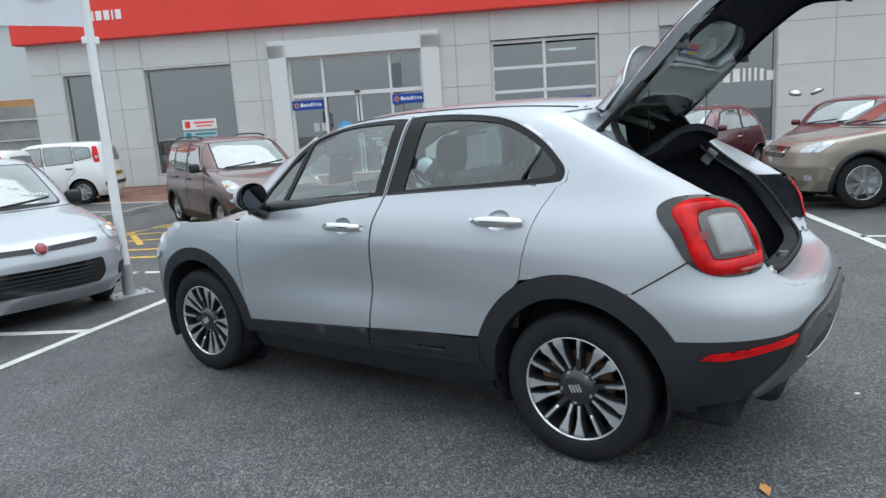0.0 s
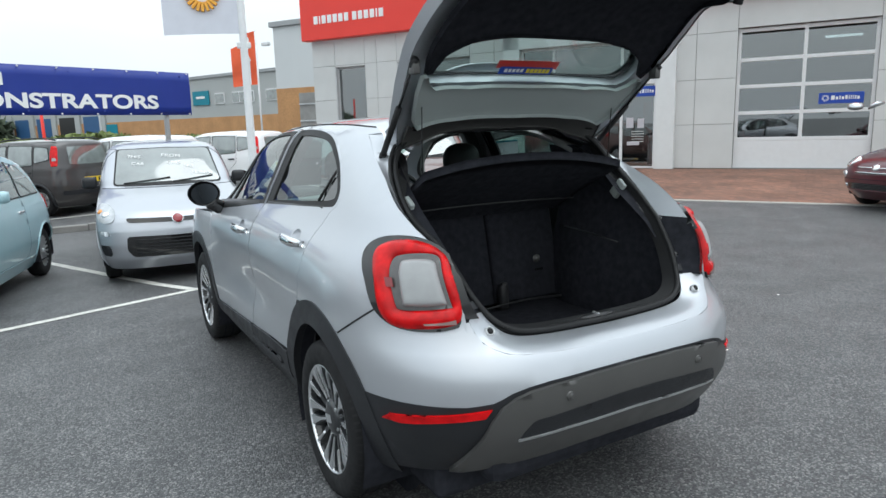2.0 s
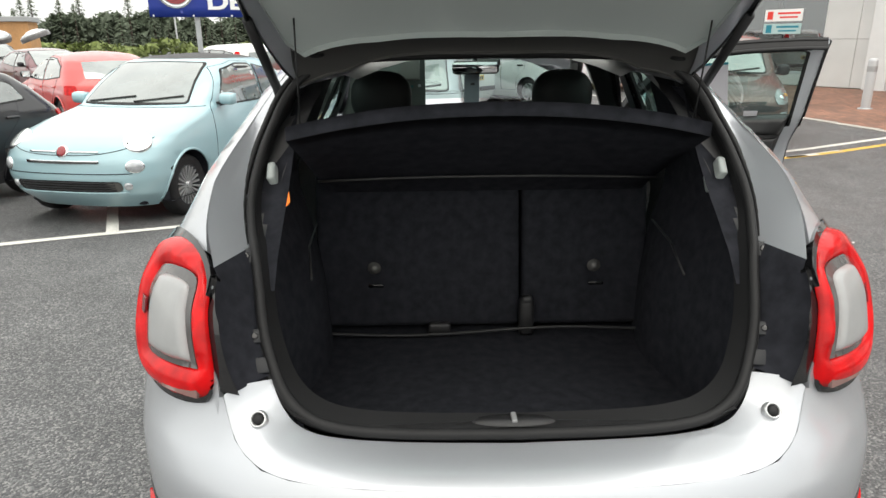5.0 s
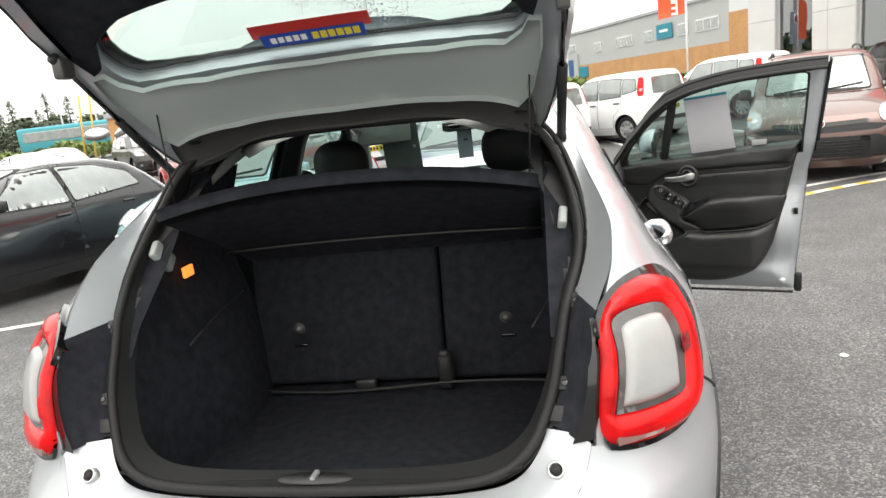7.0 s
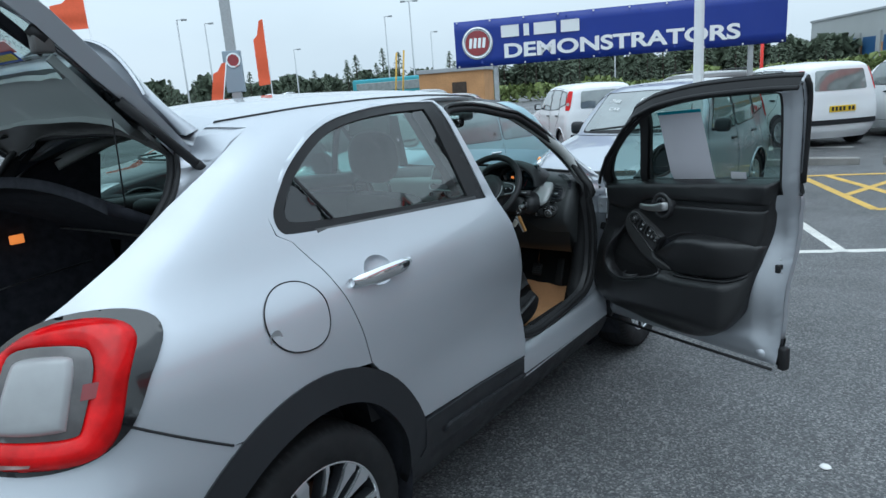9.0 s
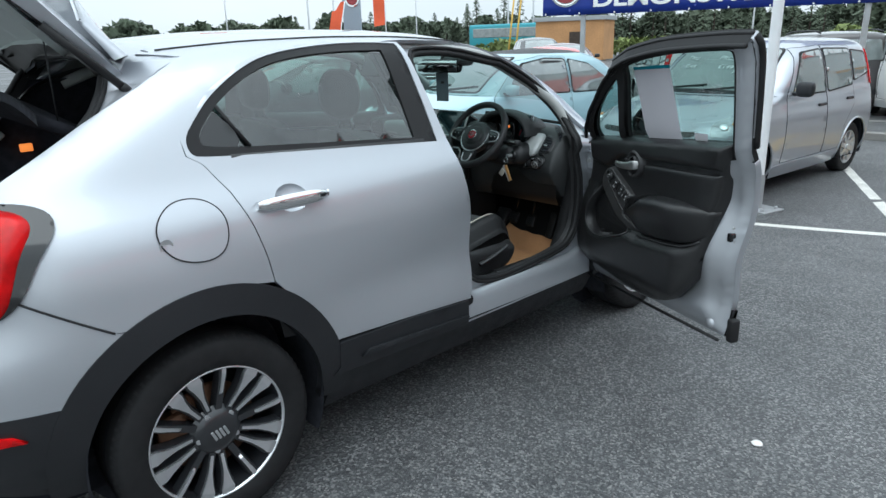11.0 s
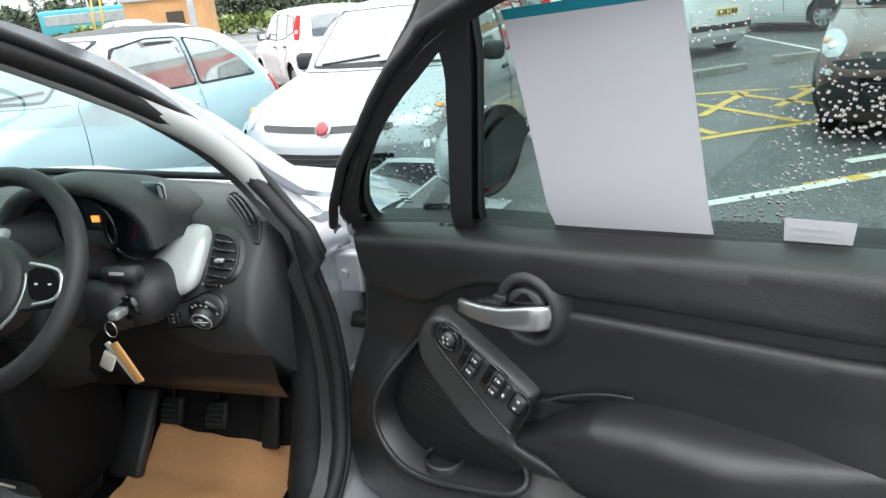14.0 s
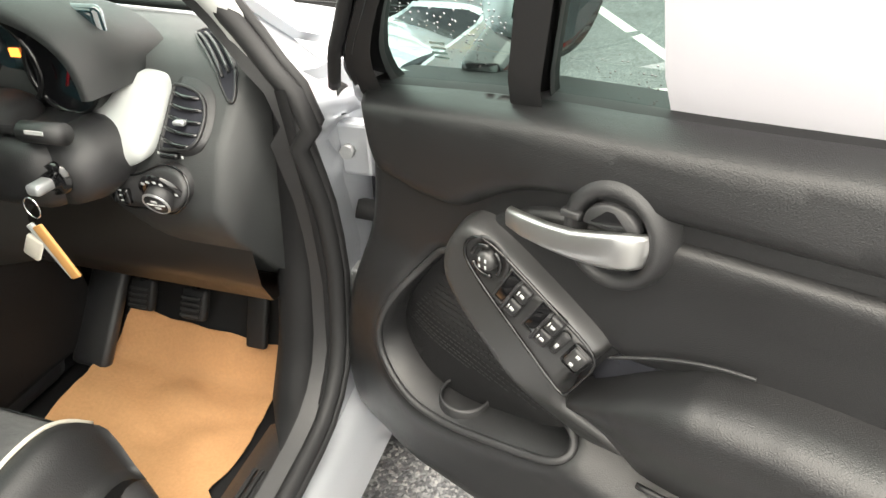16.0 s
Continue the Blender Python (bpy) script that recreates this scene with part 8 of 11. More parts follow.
PX = 0.7015
for c in (np.array((1.745, 0.890)), np.array((1.704, 0.867))):
    pod_box("switch_well", c, 0.036, 0.053, 0.006, GLOSS_BLACK, PX + 0.0015, 0.0025)
    P = [(PX - 0.0015, *(c + PA * a * 0.018 + PC * b * 0.0265)) for a, b in ((-1, -1), (1, -1), (1, 1), (-1, 1))]
    part("well_rim", mesh_data("well_rim", *tube(P, 0.0014, 6, True), TRIM), parent=pod)
    for s_ in (-1, 1):
        q = c + PA * 0.009 + PC * 0.0132 * s_
        sw = pod_box("window_switch", q, 0.017, 0.023, 0.010, TRIM, PX - 0.003)
        pod_box("switch_lip", c - PA * 0.001 + PC * 0.0132 * s_, 0.004, 0.023, 0.014, TRIM, PX - 0.004, 0.0015)
        pod_box("switch_symbol", q + PA * 0.001, 0.0055, 0.0045, 0.0006, PALE, PX - 0.0083, 0.0)
        pod_box("switch_symbol", q - PA * 0.0045, 0.0018, 0.007, 0.0006, PALE, PX - 0.0083, 0.0)
q = np.array((1.683, 0.851))
pod_box("lock_out_switch", q, 0.013, 0.040, 0.006, TRIM, PX - 0.001, 0.005)
pod_box("switch_symbol", q + PC * 0.004, 0.004, 0.008, 0.0006, PALE, PX - 0.0042, 0.0)
q = np.array((1.661, 0.839))
pod_box("lock_surround", q, 0.027, 0.036, 0.005, GLOSS_BLACK, PX - 0.0005, 0.005)
pod_box("lock_switch", q, 0.021, 0.030, 0.008, POD_GREY, PX - 0.001, 0.004)
for s_ in (-1, 1):
    pod_box("switch_symbol", q + PC * 0.008 * s_, 0.005, 0.005, 0.0006, PALE, PX - 0.0052, 0.0)
ky, kz = 1.782, 0.921
part("knob_dish", mesh_data("knob_dish", *lathe([(0.0, 0.003), (0.022, 0.002), (0.0275, -0.002), (0.029, 0.002)], 32, "x", (PX, ky, kz)), TRIM), parent=pod)
part("mirror_knob", mesh_data("mirror_knob", *lathe([(0.0, -0.011), (0.009, -0.010), (0.0125, -0.005), (0.0135, 0.002)], 24, "x", (PX, ky, kz)), POD_GREY), parent=pod)
for a0 in (10, 130, 250):
    P = [(PX - 0.004, ky + 0.0195 * math.cos(radians(a)), kz + 0.0195 * math.sin(radians(a))) for a in range(a0, a0 + 91, 10)]
    part("knob_ring", mesh_data("knob_ring", *tube(P, 0.0028, 6), GLOSS_BLACK), parent=pod)
for a in (45, 135, 225, 315):
    part("knob_mark", box(0.0008, 0.002, 0.004, (PX - 0.0115, ky + 0.006 * math.cos(radians(a)), kz + 0.006 * math.sin(radians(a)))), PALE, pod)

# pocket with the loudspeaker panel
trim_part("pocket_back", [(a, b) for a, b in shrink(POCKET, 1.10)], TRIM_SHADE, 0.0, 0, 0.0, 0.03, lift=-0.052)
V, F = [], []
for i in range(34):
    for j in range(30):
        y, z = 1.965 - 0.0085 * i - 0.004 * (j % 2), 0.635 + 0.0068 * j - 0.0022 * i + 0.075
        if inside([(y, z)], shrink(POCKET, 0.86))[0] and z > 0.685 - (1.9 - y) * 0.08:
            x = trim_x(y, z) + 0.0495
            o = len(V)
            V += [(x, y - 0.0032, z - 0.0022), (x, y + 0.0032, z - 0.0006), (x, y + 0.0032, z + 0.0022), (x, y - 0.0032, z + 0.0006)]
            F.append((o, o + 1, o + 2, o + 3))
part("speaker_mesh", mesh_data("speaker_mesh", V, F, TRIM, False), parent=door)
P = [(trim_x(y, z) - 0.006, y, z) for y, z in chaikin(shrink(POCKET, 1.012), 3)]
part("pocket_rim", mesh_data("pocket_rim", *tube(P, 0.0055, 8, True), TRIM), parent=door)
V, F = lathe([(0.034, 0.055), (0.036, 0.06), (0.039, 0.055), (0.040, 0.0)], 28, "z", (0.745, 1.855, 0.575))
part("cup_ring", mesh_data("cup_ring", V, F, TRIM), parent=door)

# pull handle in its round surround
HX0, HY0, HZ0 = 0.722, 1.645, 0.994
V, F = lathe([(0.036, 0.020), (0.040, 0.0), (0.044, -0.009), (0.050, -0.0125), (0.056, -0.0095), (0.062, 0.0), (0.067, 0.014), (0.069, 0.03)], 56, "x", (HX0, HY0, HZ0))
hring = part("handle_ring", mesh_data("handle_ring", [(x, HY0 + (y - HY0) * 0.91, z) for x, y, z in V], F, TRIM), parent=door)
V, F = lathe([(0.0, 0.020), (0.037, 0.018)], 36, "x", (HX0, HY0, HZ0))
part("handle_recess", mesh_data("handle_recess", [(x, HY0 + (y - HY0) * 0.91, z) for x, y, z in V], F, TRIM_DEEP), parent=hring)
V, F = [], []
bar_pts = [(1.763, 0.984, 0.004, -0.010), (1.760, 0.982, 0.0105, -0.014), (1.74, 0.980, 0.0125, -0.017), (1.71, 0.980, 0.0135, -0.020), (1.68, 0.982, 0.0150, -0.022), (1.655, 0.986, 0.0175, -0.022), (1.635, 0.990, 0.0190, -0.021), (1.618, 0.993, 0.0190, -0.018), (1.608, 0.994, 0.0175, -0.010), (1.605, 0.994, 0.015, 0.006)]
SECT = [(-1, -0.2), (-0.92, -0.75), (-0.6, -1), (0.6, -1), (1, -0.7), (1, 0.7), (0.6, 1), (-0.6, 1), (-0.92, 0.75), (-1, 0.2)]
for y, z, hh, dx in bar_pts:
    V += [(HX0 + dx + 0.0065 * a, y, z + hh * b) for a, b in SECT]
k = len(SECT)
F = [(i * k + q, i * k + (q + 1) % k, (i + 1) * k + (q + 1) % k, (i + 1) * k + q) for i in range(len(bar_pts) - 1) for q in range(k)] + [tuple(range(k)), tuple(range(k * len(bar_pts) - 1, k * len(bar_pts) - 1 - k, -1))]
part("pull_handle", mesh_data("pull_handle", V, F, HANDLE_SATIN), parent=hring, label="satin silver pull handle")
V, F = [], []
half = [(math.cos(a), math.sin(a)) for a in np.linspace(0, math.pi, 17)]
for r, x in ((0.030, 0.012), (0.030, -0.008), (0.027, -0.011), (0.0, -0.0115)):
    V += [(HX0 + x, 1.646 + r * a, 1.004 + r * 0.86 * b) for a, b in half]
F = [(i * 17 + q, i * 17 + q + 1, (i + 1) * 17 + q + 1, (i + 1) * 17 + q) for i in range(3) for q in range(16)]
F.append((0, 16, 33, 17))
btn = part("lock_button", mesh_data("lock_button", V, F, TRIM), parent=hring)
V = [(HX0 - 0.0125, 1.646 + a, 1.008 + b) for a, b in ((-0.020, 0.0), (0.020, 0.0), (0.004, 0.016), (-0.004, 0.016))]
part("button_face", mesh_data("button_face", V, [(0, 1, 2, 3)], GLOSS_BLACK, False), parent=btn)
part("lever_tab", smooth_all(box(0.01, 0.022, 0.008, (HX0 - 0.010, 1.688, 1.008), 0.002)), TRIM, hring)
# the ledge from the lining's top out to the glass
V, F = [], []
for i in range(24):
    y = 1.108 + 0.905 * i / 23
    z = belt_z(y)
    V += [(trim_x(y, z) - 0.006, y, z - 0.004), (trim_x(y, z) + 0.006, y, z + 0.004), (0.79, y, z + 0.005), (0.84, y, z + 0.002)]
F = [(i * 4 + q, i * 4 + 4 + q, i * 4 + 5 + q, i * 4 + 1 + q) for i in range(23) for q in range(3)]
part("belt_ledge", mesh_data("belt_ledge", V, F, RUBBER), parent=door)


def glass_card(corners, mat, name, off, parent=door):
    V = []
    n = 6
    for j in range(n + 1):
        for i in range(n + 1):
            a, b = i / n, j / n
            top = np.array(corners[0]) * (1 - a) + np.array(corners[1]) * a
            bot = np.array(corners[3]) * (1 - a) + np.array(corners[2]) * a
            y, z = top * (1 - b) + bot * b
            V.append((skin(y, v_of(y, z), 1)[0] - off, y, z))
    o = len(V)
    V += [(x - 0.0008, y, z) for x, y, z in V]
    F = []
    for j in range(n):
        for i in range(n):
            q = (j * (n + 1) + i, j * (n + 1) + i + 1, (j + 1) * (n + 1) + i + 1, (j + 1) * (n + 1) + i)
            F += [q, tuple(o + k for k in reversed(q))]
    return part(name, mesh_data(name, V, F, mat), parent=parent)


tagged(glass_card([(1.645, 1.391), (1.44, 1.404), (1.412, 1.112), (1.632, 1.090)], PAPER, "paper_sheet", 0.030), "blank side of a white A4 sheet")
glass_card([(1.646, 1.403), (1.440, 1.417), (1.440, 1.402), (1.645, 1.389)], TEAL, "paper_header", 0.029)
glass_card([(1.335, 1.16), (1.265, 1.163), (1.268, 1.128), (1.335, 1.124)], PAPER, "window_label", 0.029)
for k in range(3):
    glass_card([(1.328, 1.152 - 0.008 * k), (1.28, 1.154 - 0.008 * k), (1.28, 1.151 - 0.008 * k), (1.328, 1.149 - 0.008 * k)], PALE, "label_print", 0.0312)
for y in (1.88, 1.215):
    for k in range(4):
        glass_card([(y + 0.02, 1.135 - 0.006 * k), (y, 1.136 - 0.006 * k), (y, 1.1335 - 0.006 * k), (y + 0.02, 1.1325 - 0.006 * k)], PALE, "glass_print", 0.0235)



# the window frame stands a little steeper than the closed door's line
for ob in [door, *door.children_recursive]:
    if ob.type == "MESH":
        for v in ob.data.vertices:
            if v.co.z > 1.12:
                v.co.x += 0.26 * (v.co.z - 1.12)
        ob.data.update()
# --- cabin ---
part("cabin_floor", box(1.44, 2.2, 0.03, (0, 1.35, 0.345), 0.004), TRIM_SHADE, car)
part("tunnel", smooth_all(box(0.26, 1.9, 0.14, (0, 1.3, 0.42), 0.05, 3)), TRIM_SHADE, car)
# headliner
V, F = [], []
for i in range(13):
    t = -1 + 2 * i / 12
    for s in np.linspace(0.0, 1.42, 12):
        x, y, z = crown(s, t)
        V.append((x * 0.98, y, z - 0.03 - 0.03 * abs(t) ** 4))
F = [(i * 12 + j, i * 12 + j + 1, (i + 1) * 12 + j + 1, (i + 1) * 12 + j) for i in range(12) for j in range(11)]
part("headliner", mesh_data("headliner", V, F, HEADLINER), parent=car, label="pale grey headliner")
# windscreen pillar trims, cant rails, and pillars between the doors
for side in (-1, 1):
    P = []
    for y, z in ((2.18, 1.07), (2.0, 1.225), (1.845, 1.365), (1.715, 1.465), (1.55, 1.51), (1.3, 1.53), (1.0, 1.545), (0.6, 1.545), (0.3, 1.51), (0.1, 1.43)):
        x = skin(y, min(1.55, v_of(y, z)), side)[0]
        P.append((x * (0.90 if z > 1.3 else 0.925) - side * (0.02 if y < 0.9 else 0.0), y - 0.01, z - (0.035 if y < 0.9 else 0.028)))
    if side > 0:
        P[:5] = [(0.752, 2.022, 1.062), (0.715, 2.02, 1.14), (0.672, 1.975, 1.222), (0.638, 1.90, 1.285), (0.605, 1.80, 1.348), (0.572, 1.66, 1.425), (0.55, 1.55, 1.472)]
    part("rail_trim", mesh_data("rail_trim", *tube(chaikin(P, 2, False), 0.022 if side > 0 else 0.026, 10, flat=1.0), HEADLINER), parent=car)
    if side < 0:
        P = [(skin(y, v_of(y, z), -1)[0] * 0.90 + 0.02, y, z) for y, z in ((2.17, 1.08), (2.02, 1.195), (1.86, 1.32), (1.72, 1.42))]
        part("screen_post_trim", mesh_data("screen_post_trim", *tube(chaikin(P, 2, False), 0.050, 14), HEADLINER), parent=car, label="pale grey windscreen post trim")
    # centre pillar
    V, F = [], []
    for z in np.linspace(0.42, 1.50, 14):
        yc = (1.12 if side > 0 else 1.075) + 0.06 * ramp01(0.9, 0.42, z) - 0.075 * ramp01(1.1, 1.5, z)
        wd = 0.066 + 0.012 * ramp01(0.8, 0.42, z)
        xo = skin(yc, v_of(yc, z), 1)[0] - (0.105 if side > 0 else 0.04)
        V += [(side * xo, yc + wd, z), (side * (xo - 0.05), yc + wd * 0.7, z), (side * (xo - 0.06), yc - wd * 0.7, z), (side * xo, yc - wd, z)]
    F = [(i * 4 + k, i * 4 + 4 + k, i * 4 + 5 + k, i * 4 + 1 + k) for i in range(13) for k in range(3)]
    part("centre_pillar", mesh_data("centre_pillar", V, F, TRIM), parent=car)
    # rear pillar lining
    v, f = panel(rv([(0.48, 1.46), (0.52, 1.36), (0.56, 1.24), (0.575, 1.12), (0.56, 1.0)]) + sv([(0.30, 1.0), (0.30, 1.19), (0.08, 1.21), (0.07, 1.27), (0.12, 1.33), (0.2, 1.4), (0.33, 1.475), (0.46, 1.52)]) + [(0.1, 1.56)], lambda a, b: skin(a, b, side), inner, (), 0, 0.06, -0.05)
    v = [(p[0], max(p[1], seal_y(p[2]) + 0.03), p[2]) for p in v]
    part("rear_pillar_lining", mesh_data("rear_pillar_lining", v, f, TRIM), parent=car)
# inner face of the closed passenger door and the rear doors
for side, pts in ((-1, [(1.15, 0.42), (2.05, 0.42), (2.05, 1.05), (1.15, 1.12)]), (-1, [(0.30, 0.55), (1.0, 0.45), (1.0, 1.13), (0.2, 1.17)]), (1, [(0.30, 0.55), (1.0, 0.45), (1.0, 1.13), (0.2, 1.17)])):
    v, f = panel(pts, lambda a, b: skin(a, b, side), inner, (), 0.0, 0.08, -0.085)
    part("door_inner", mesh_data("door_inner", v, f, TRIM), parent=car)
    P = [(skin(y, z, side)[0] - side * 0.05, y, z) for y, z in (pts[3], pts[2])]
    part("belt_rail", mesh_data("belt_rail", *tube(P, 0.045, 8), TRIM), parent=car)

# door opening on the driver's side: silver flange, seal, sill and hinge pillar
APER = [(1.135, 1.13), (1.11, 1.30), (1.095, 1.43), (1.11, 1.497), (1.16, 1.518), (1.31, 1.518), (1.47, 1.495), (1.62, 1.447), (1.70, 1.405), (1.80, 1.355), (1.885, 1.302), (1.945, 1.257), (1.995, 1.207), (2.012, 1.155), (2.006, 1.10), (1.992, 1.05), (1.996, 0.97), (2.018, 0.85), (2.020, 0.72), (2.0, 0.60), (1.94, 0.53), (1.85, 0.50), (1.6, 0.472), (1.42, 0.465), (1.29, 0.495), (1.215, 0.56), (1.19, 0.70), (1.178, 0.90), (1.155, 1.05)]
FLANGE = [(1.06, 1.15), (1.03, 1.40), (1.03, 1.545), (1.11, 1.552), (1.472, 1.528), (1.62, 1.503), (1.765, 1.458), (1.905, 1.35), (2.01, 1.245), (2.115, 1.11), (2.14, 1.0), (2.15, 0.73), (2.14, 0.50), (2.12, 0.365), (1.5, 0.365), (1.11, 0.365), (1.10, 0.60), (1.10, 0.90), (1.08, 1.05)]
ap = chaikin(sv(APER), 1)


def rebate(a, b):
    """How far the opening's edge lies behind the skin: shallow along the windscreen post."""
    return 0.08 - max(0.062 * ramp01(0.98, 1.11, b) * ramp01(1.42, 1.66, a), 0.042 * ramp01(1.25, 1.45, b))


def inset(a, b, d):
    """The body's skin moved inward by d."""
    p = np.array(skin(a, b, 1))
    n_ = np.cross(np.array(skin(a + 0.002, b, 1)) - p, np.array(skin(a, b + 0.002, 1)) - p)
    n_ = n_ / np.linalg.norm(n_)
    return p - n_ * d * (1 if n_[0] > 0 else -1)


v, f = panel(sv(FLANGE), lambda a, b: inset(a, b, rebate(a, b)), inner, [ap], 0.0, 0.05, 0.0)
part("door_flange", mesh_data("door_flange", v, f, SILVER), parent=car)
# the reveal of the opening, rolled inward
V, F = [], []
n = len(ap)
for a, b in ap:
    p = inset(a, b, rebate(a, b))
    V += [tuple(p), tuple(p + np.array((-0.018, (1.55 - p[1]) * 0.008, (0.95 - p[2]) * 0.008))), tuple(p + np.array((-0.045, (1.55 - p[1]) * 0.012, (0.95 - p[2]) * 0.012)))]
for i in range(n):
    j = (i + 1) % n
    F += [(3 * i, 3 * j, 3 * j + 1, 3 * i + 1), (3 * i + 1, 3 * j + 1, 3 * j + 2, 3 * i + 2)]
part("opening_lining", mesh_data("opening_lining", V, F, TRIM), parent=car)
P = [tuple(inset(a, b, rebate(a, b) + 0.003)) for a, b in ap]
part("opening_seal", mesh_data("opening_seal", *tube(P, 0.0145, 10, True), RUBBER), parent=car)
P = [tuple(inset(a, b, rebate(a, b) - 0.008) + np.array((0, (a - 1.55) * 0.02, (b - 0.95) * 0.02))) for a, b in ap]
part("opening_seal", mesh_data("opening_seal", *tube(P, 0.008, 8, True), RUBBER), parent=car)
# black lining of the front post, from the seal in to the dashboard's end
V, F = [], []
for z in np.linspace(0.47, 1.06, 22):
    ya = float(np.interp(z, (0.47, 0.53, 0.60, 0.72, 0.85, 0.97, 1.06), (1.83, 1.935, 1.996, 2.017, 2.014, 1.992, 1.976)))
    yg = float(np.interp(z, (0.47, 0.495, 0.568, 0.759, 0.926, 1.009, 1.06), (1.86, 1.97, 2.033, 2.056, 2.029, 2.015, 2.01)))
    yd = float(np.interp(z, (0.47, 0.572, 0.731, 0.868, 0.994, 1.06), (1.93, 1.99, 2.03, 2.06, 2.09, 2.10)))
    V += [(0.800, ya, z), (0.788, ya - 0.006, z), (0.768, yg - 0.010, z), (0.7635, yg + 0.004, z), (0.759, yg - 0.009, z), (0.735, (yg + yd) / 2 - 0.012, z), (0.70, yd, z), (0.66, yd + 0.06, z)]
F = [(i * 8 + k, i * 8 + 8 + k, i * 8 + 9 + k, i * 8 + 1 + k) for i in range(21) for k in range(7)]
part("post_lining", mesh_data("post_lining", V, F, TRIM_SHADE), parent=car)
# sill scuff plate
V, F = [], []
for i in range(16):
    y = 1.26 + 0.70 * i / 15
    V += [(0.80, y, 0.468), (0.785, y, 0.478), (0.72, y, 0.466), (0.665, y, 0.43), (0.64, y, 0.36)]
F = [(i * 5 + k, i * 5 + 5 + k, i * 5 + 6 + k, i * 5 + 1 + k) for i in range(15) for k in range(4)]
part("sill_plate", mesh_data("sill_plate", V, F, TRIM), parent=car)
part("sill_tread", join(*[box(0.006, 0.36, 0.004, (0.715 + 0.012 * k, 1.66, 0.470)) for k in range(4)]), RUBBER, car)
part("sill_plug", mesh_data("sill_plug", *lathe([(0.0, 0.006), (0.016, 0.005), (0.022, 0.008), (0.027, 0.0)], 20, "x", (0.846, 1.175, 0.445)), RUBBER), parent=car)
# painted sill outside the seal
V, F = [], []
for i in range(22):
    y = 1.10 + 0.98 * i / 21
    up_ = 0.03 * ramp01(1.92, 2.08, y) + 0.05 * ramp01(1.24, 1.10, y)
    V += [(0.795, y, 0.470 + up_), (0.822, y, 0.463 + up_), (0.842, y, 0.438 + up_ * 0.5), (0.851, y, 0.40), (0.852, y, 0.345)]
F = [(i * 5 + k, i * 5 + 5 + k, i * 5 + 6 + k, i * 5 + 1 + k) for i in range(21) for k in range(4)]
part("painted_sill", mesh_data("painted_sill", V, F, SILVER), parent=car)
# hinge pillar: sheet metal with hinges, check strap and grommet
V, F = [], []
for z in np.linspace(0.40, 1.06, 12):
    fold = 0.006 * math.sin(z * 23)
    V += [(0.775, 2.045, z), (0.800, 2.066, z), (0.806 + fold, 2.09, z), (0.826 + fold, 2.12, z), (0.826, 2.15, z), (0.80, 2.2, z)]
F = [(i * 6 + k, i * 6 + 6 + k, i * 6 + 7 + k, i * 6 + 1 + k) for i in range(11) for k in range(5)]
part("hinge_pillar", mesh_data("hinge_pillar", V, F, SILVER), parent=car)
for z in (0.50, 0.93):
    hg = part("hinge", join(box(0.055, 0.03, 0.085, (0.83, 2.105, z), 0.006), cyl(0.011, 0.10, (0.85, 2.12, z), "z", 12)), SILVER, car)
    part("hinge_bolt", cyl(0.011, 0.014, (0.822, 2.085, z), "y", 8), GALV, hg)
part("check_strap", join(box(0.14, 0.02, 0.012, (0.865, 2.085, 0.70), 0.003), box(0.03, 0.035, 0.05, (0.815, 2.085, 0.70), 0.006)), GALV, car)
part("grommet", mesh_data("grommet", *lathe([(0.0, 0.004), (0.016, 0.006), (0.022, 0.007), (0.025, 0.0)], 20, "x", (0.812, 2.10, 1.005)), RUBBER), parent=car)
part("cable_boot", mesh_data("cable_boot", *tube([(0.815, 2.11, 0.82), (0.86, 2.12, 0.81), (0.90, 2.09, 0.80)], 0.018, 10), RUBBER), parent=car)


# dashboard: a swept section across the car
def dash_section(x):
    """Points from the windscreen down to the knees at x."""
    k = ramp01(0.45, 0.75, abs(x))
    wrap = 0.10 * k
    q = ramp01(0.36, 0.58, x)
    o = 0.115 * ramp01(0.36, 0.14, x) - 0.05 * ramp01(-0.12, -0.65, x)
    u = 0.020 * ramp01(0.36, 0.14, x)
    return [(2.36 - 0.32 * abs(x) ** 2, 1.062 - 0.03 * k), (2.20 - 0.05 * k, 1.085 - 0.025 * k + u), (2.06 + 0.04 * q - o * 0.7, 1.088 - 0.03 * k + u), (2.00 - wrap * 0.2 + 0.045 * q - o, 1.078 - 0.03 * k + u), (1.975 - wrap * 0.3 + 0.055 * q - o, 1.05 - 0.03 * k + u), (1.985 - wrap * 0.3 - o, 0.98), (2.0 - wrap * 0.3 - 0.055 * q - o, 0.90), (2.015 - wrap * 0.2 - 0.055 * q - o, 0.84), (2.03 - 0.03 * q - o, 0.77), (2.06 - o, 0.70), (2.12, 0.665)]


xsd = list(np.linspace(-0.73, 0.712, 60))
V, F = [], []
for x in xsd:
    V += [(x, y, z) for y, z in dash_section(x)]
m_ = 11
F = [(i * m_ + k, (i + 1) * m_ + k, (i + 1) * m_ + k + 1, i * m_ + k + 1) for i in range(len(xsd) - 1) for k in range(m_ - 1)]
F += [tuple(range(m_)), tuple(range(len(V) - 1, len(V) - 1 - m_, -1))]
dash = part("dashboard", mesh_data("dashboard", V, F, DASH_TOP), parent=car, label="black moulded dashboard with pearl white panels")


def dash_y(x, z):
    sec = dash_section(x)
    zs = [p[1] for p in sec[2:]][::-1]
    ys = [p[0] for p in sec[2:]][::-1]
    return float(np.interp(z, zs, ys))


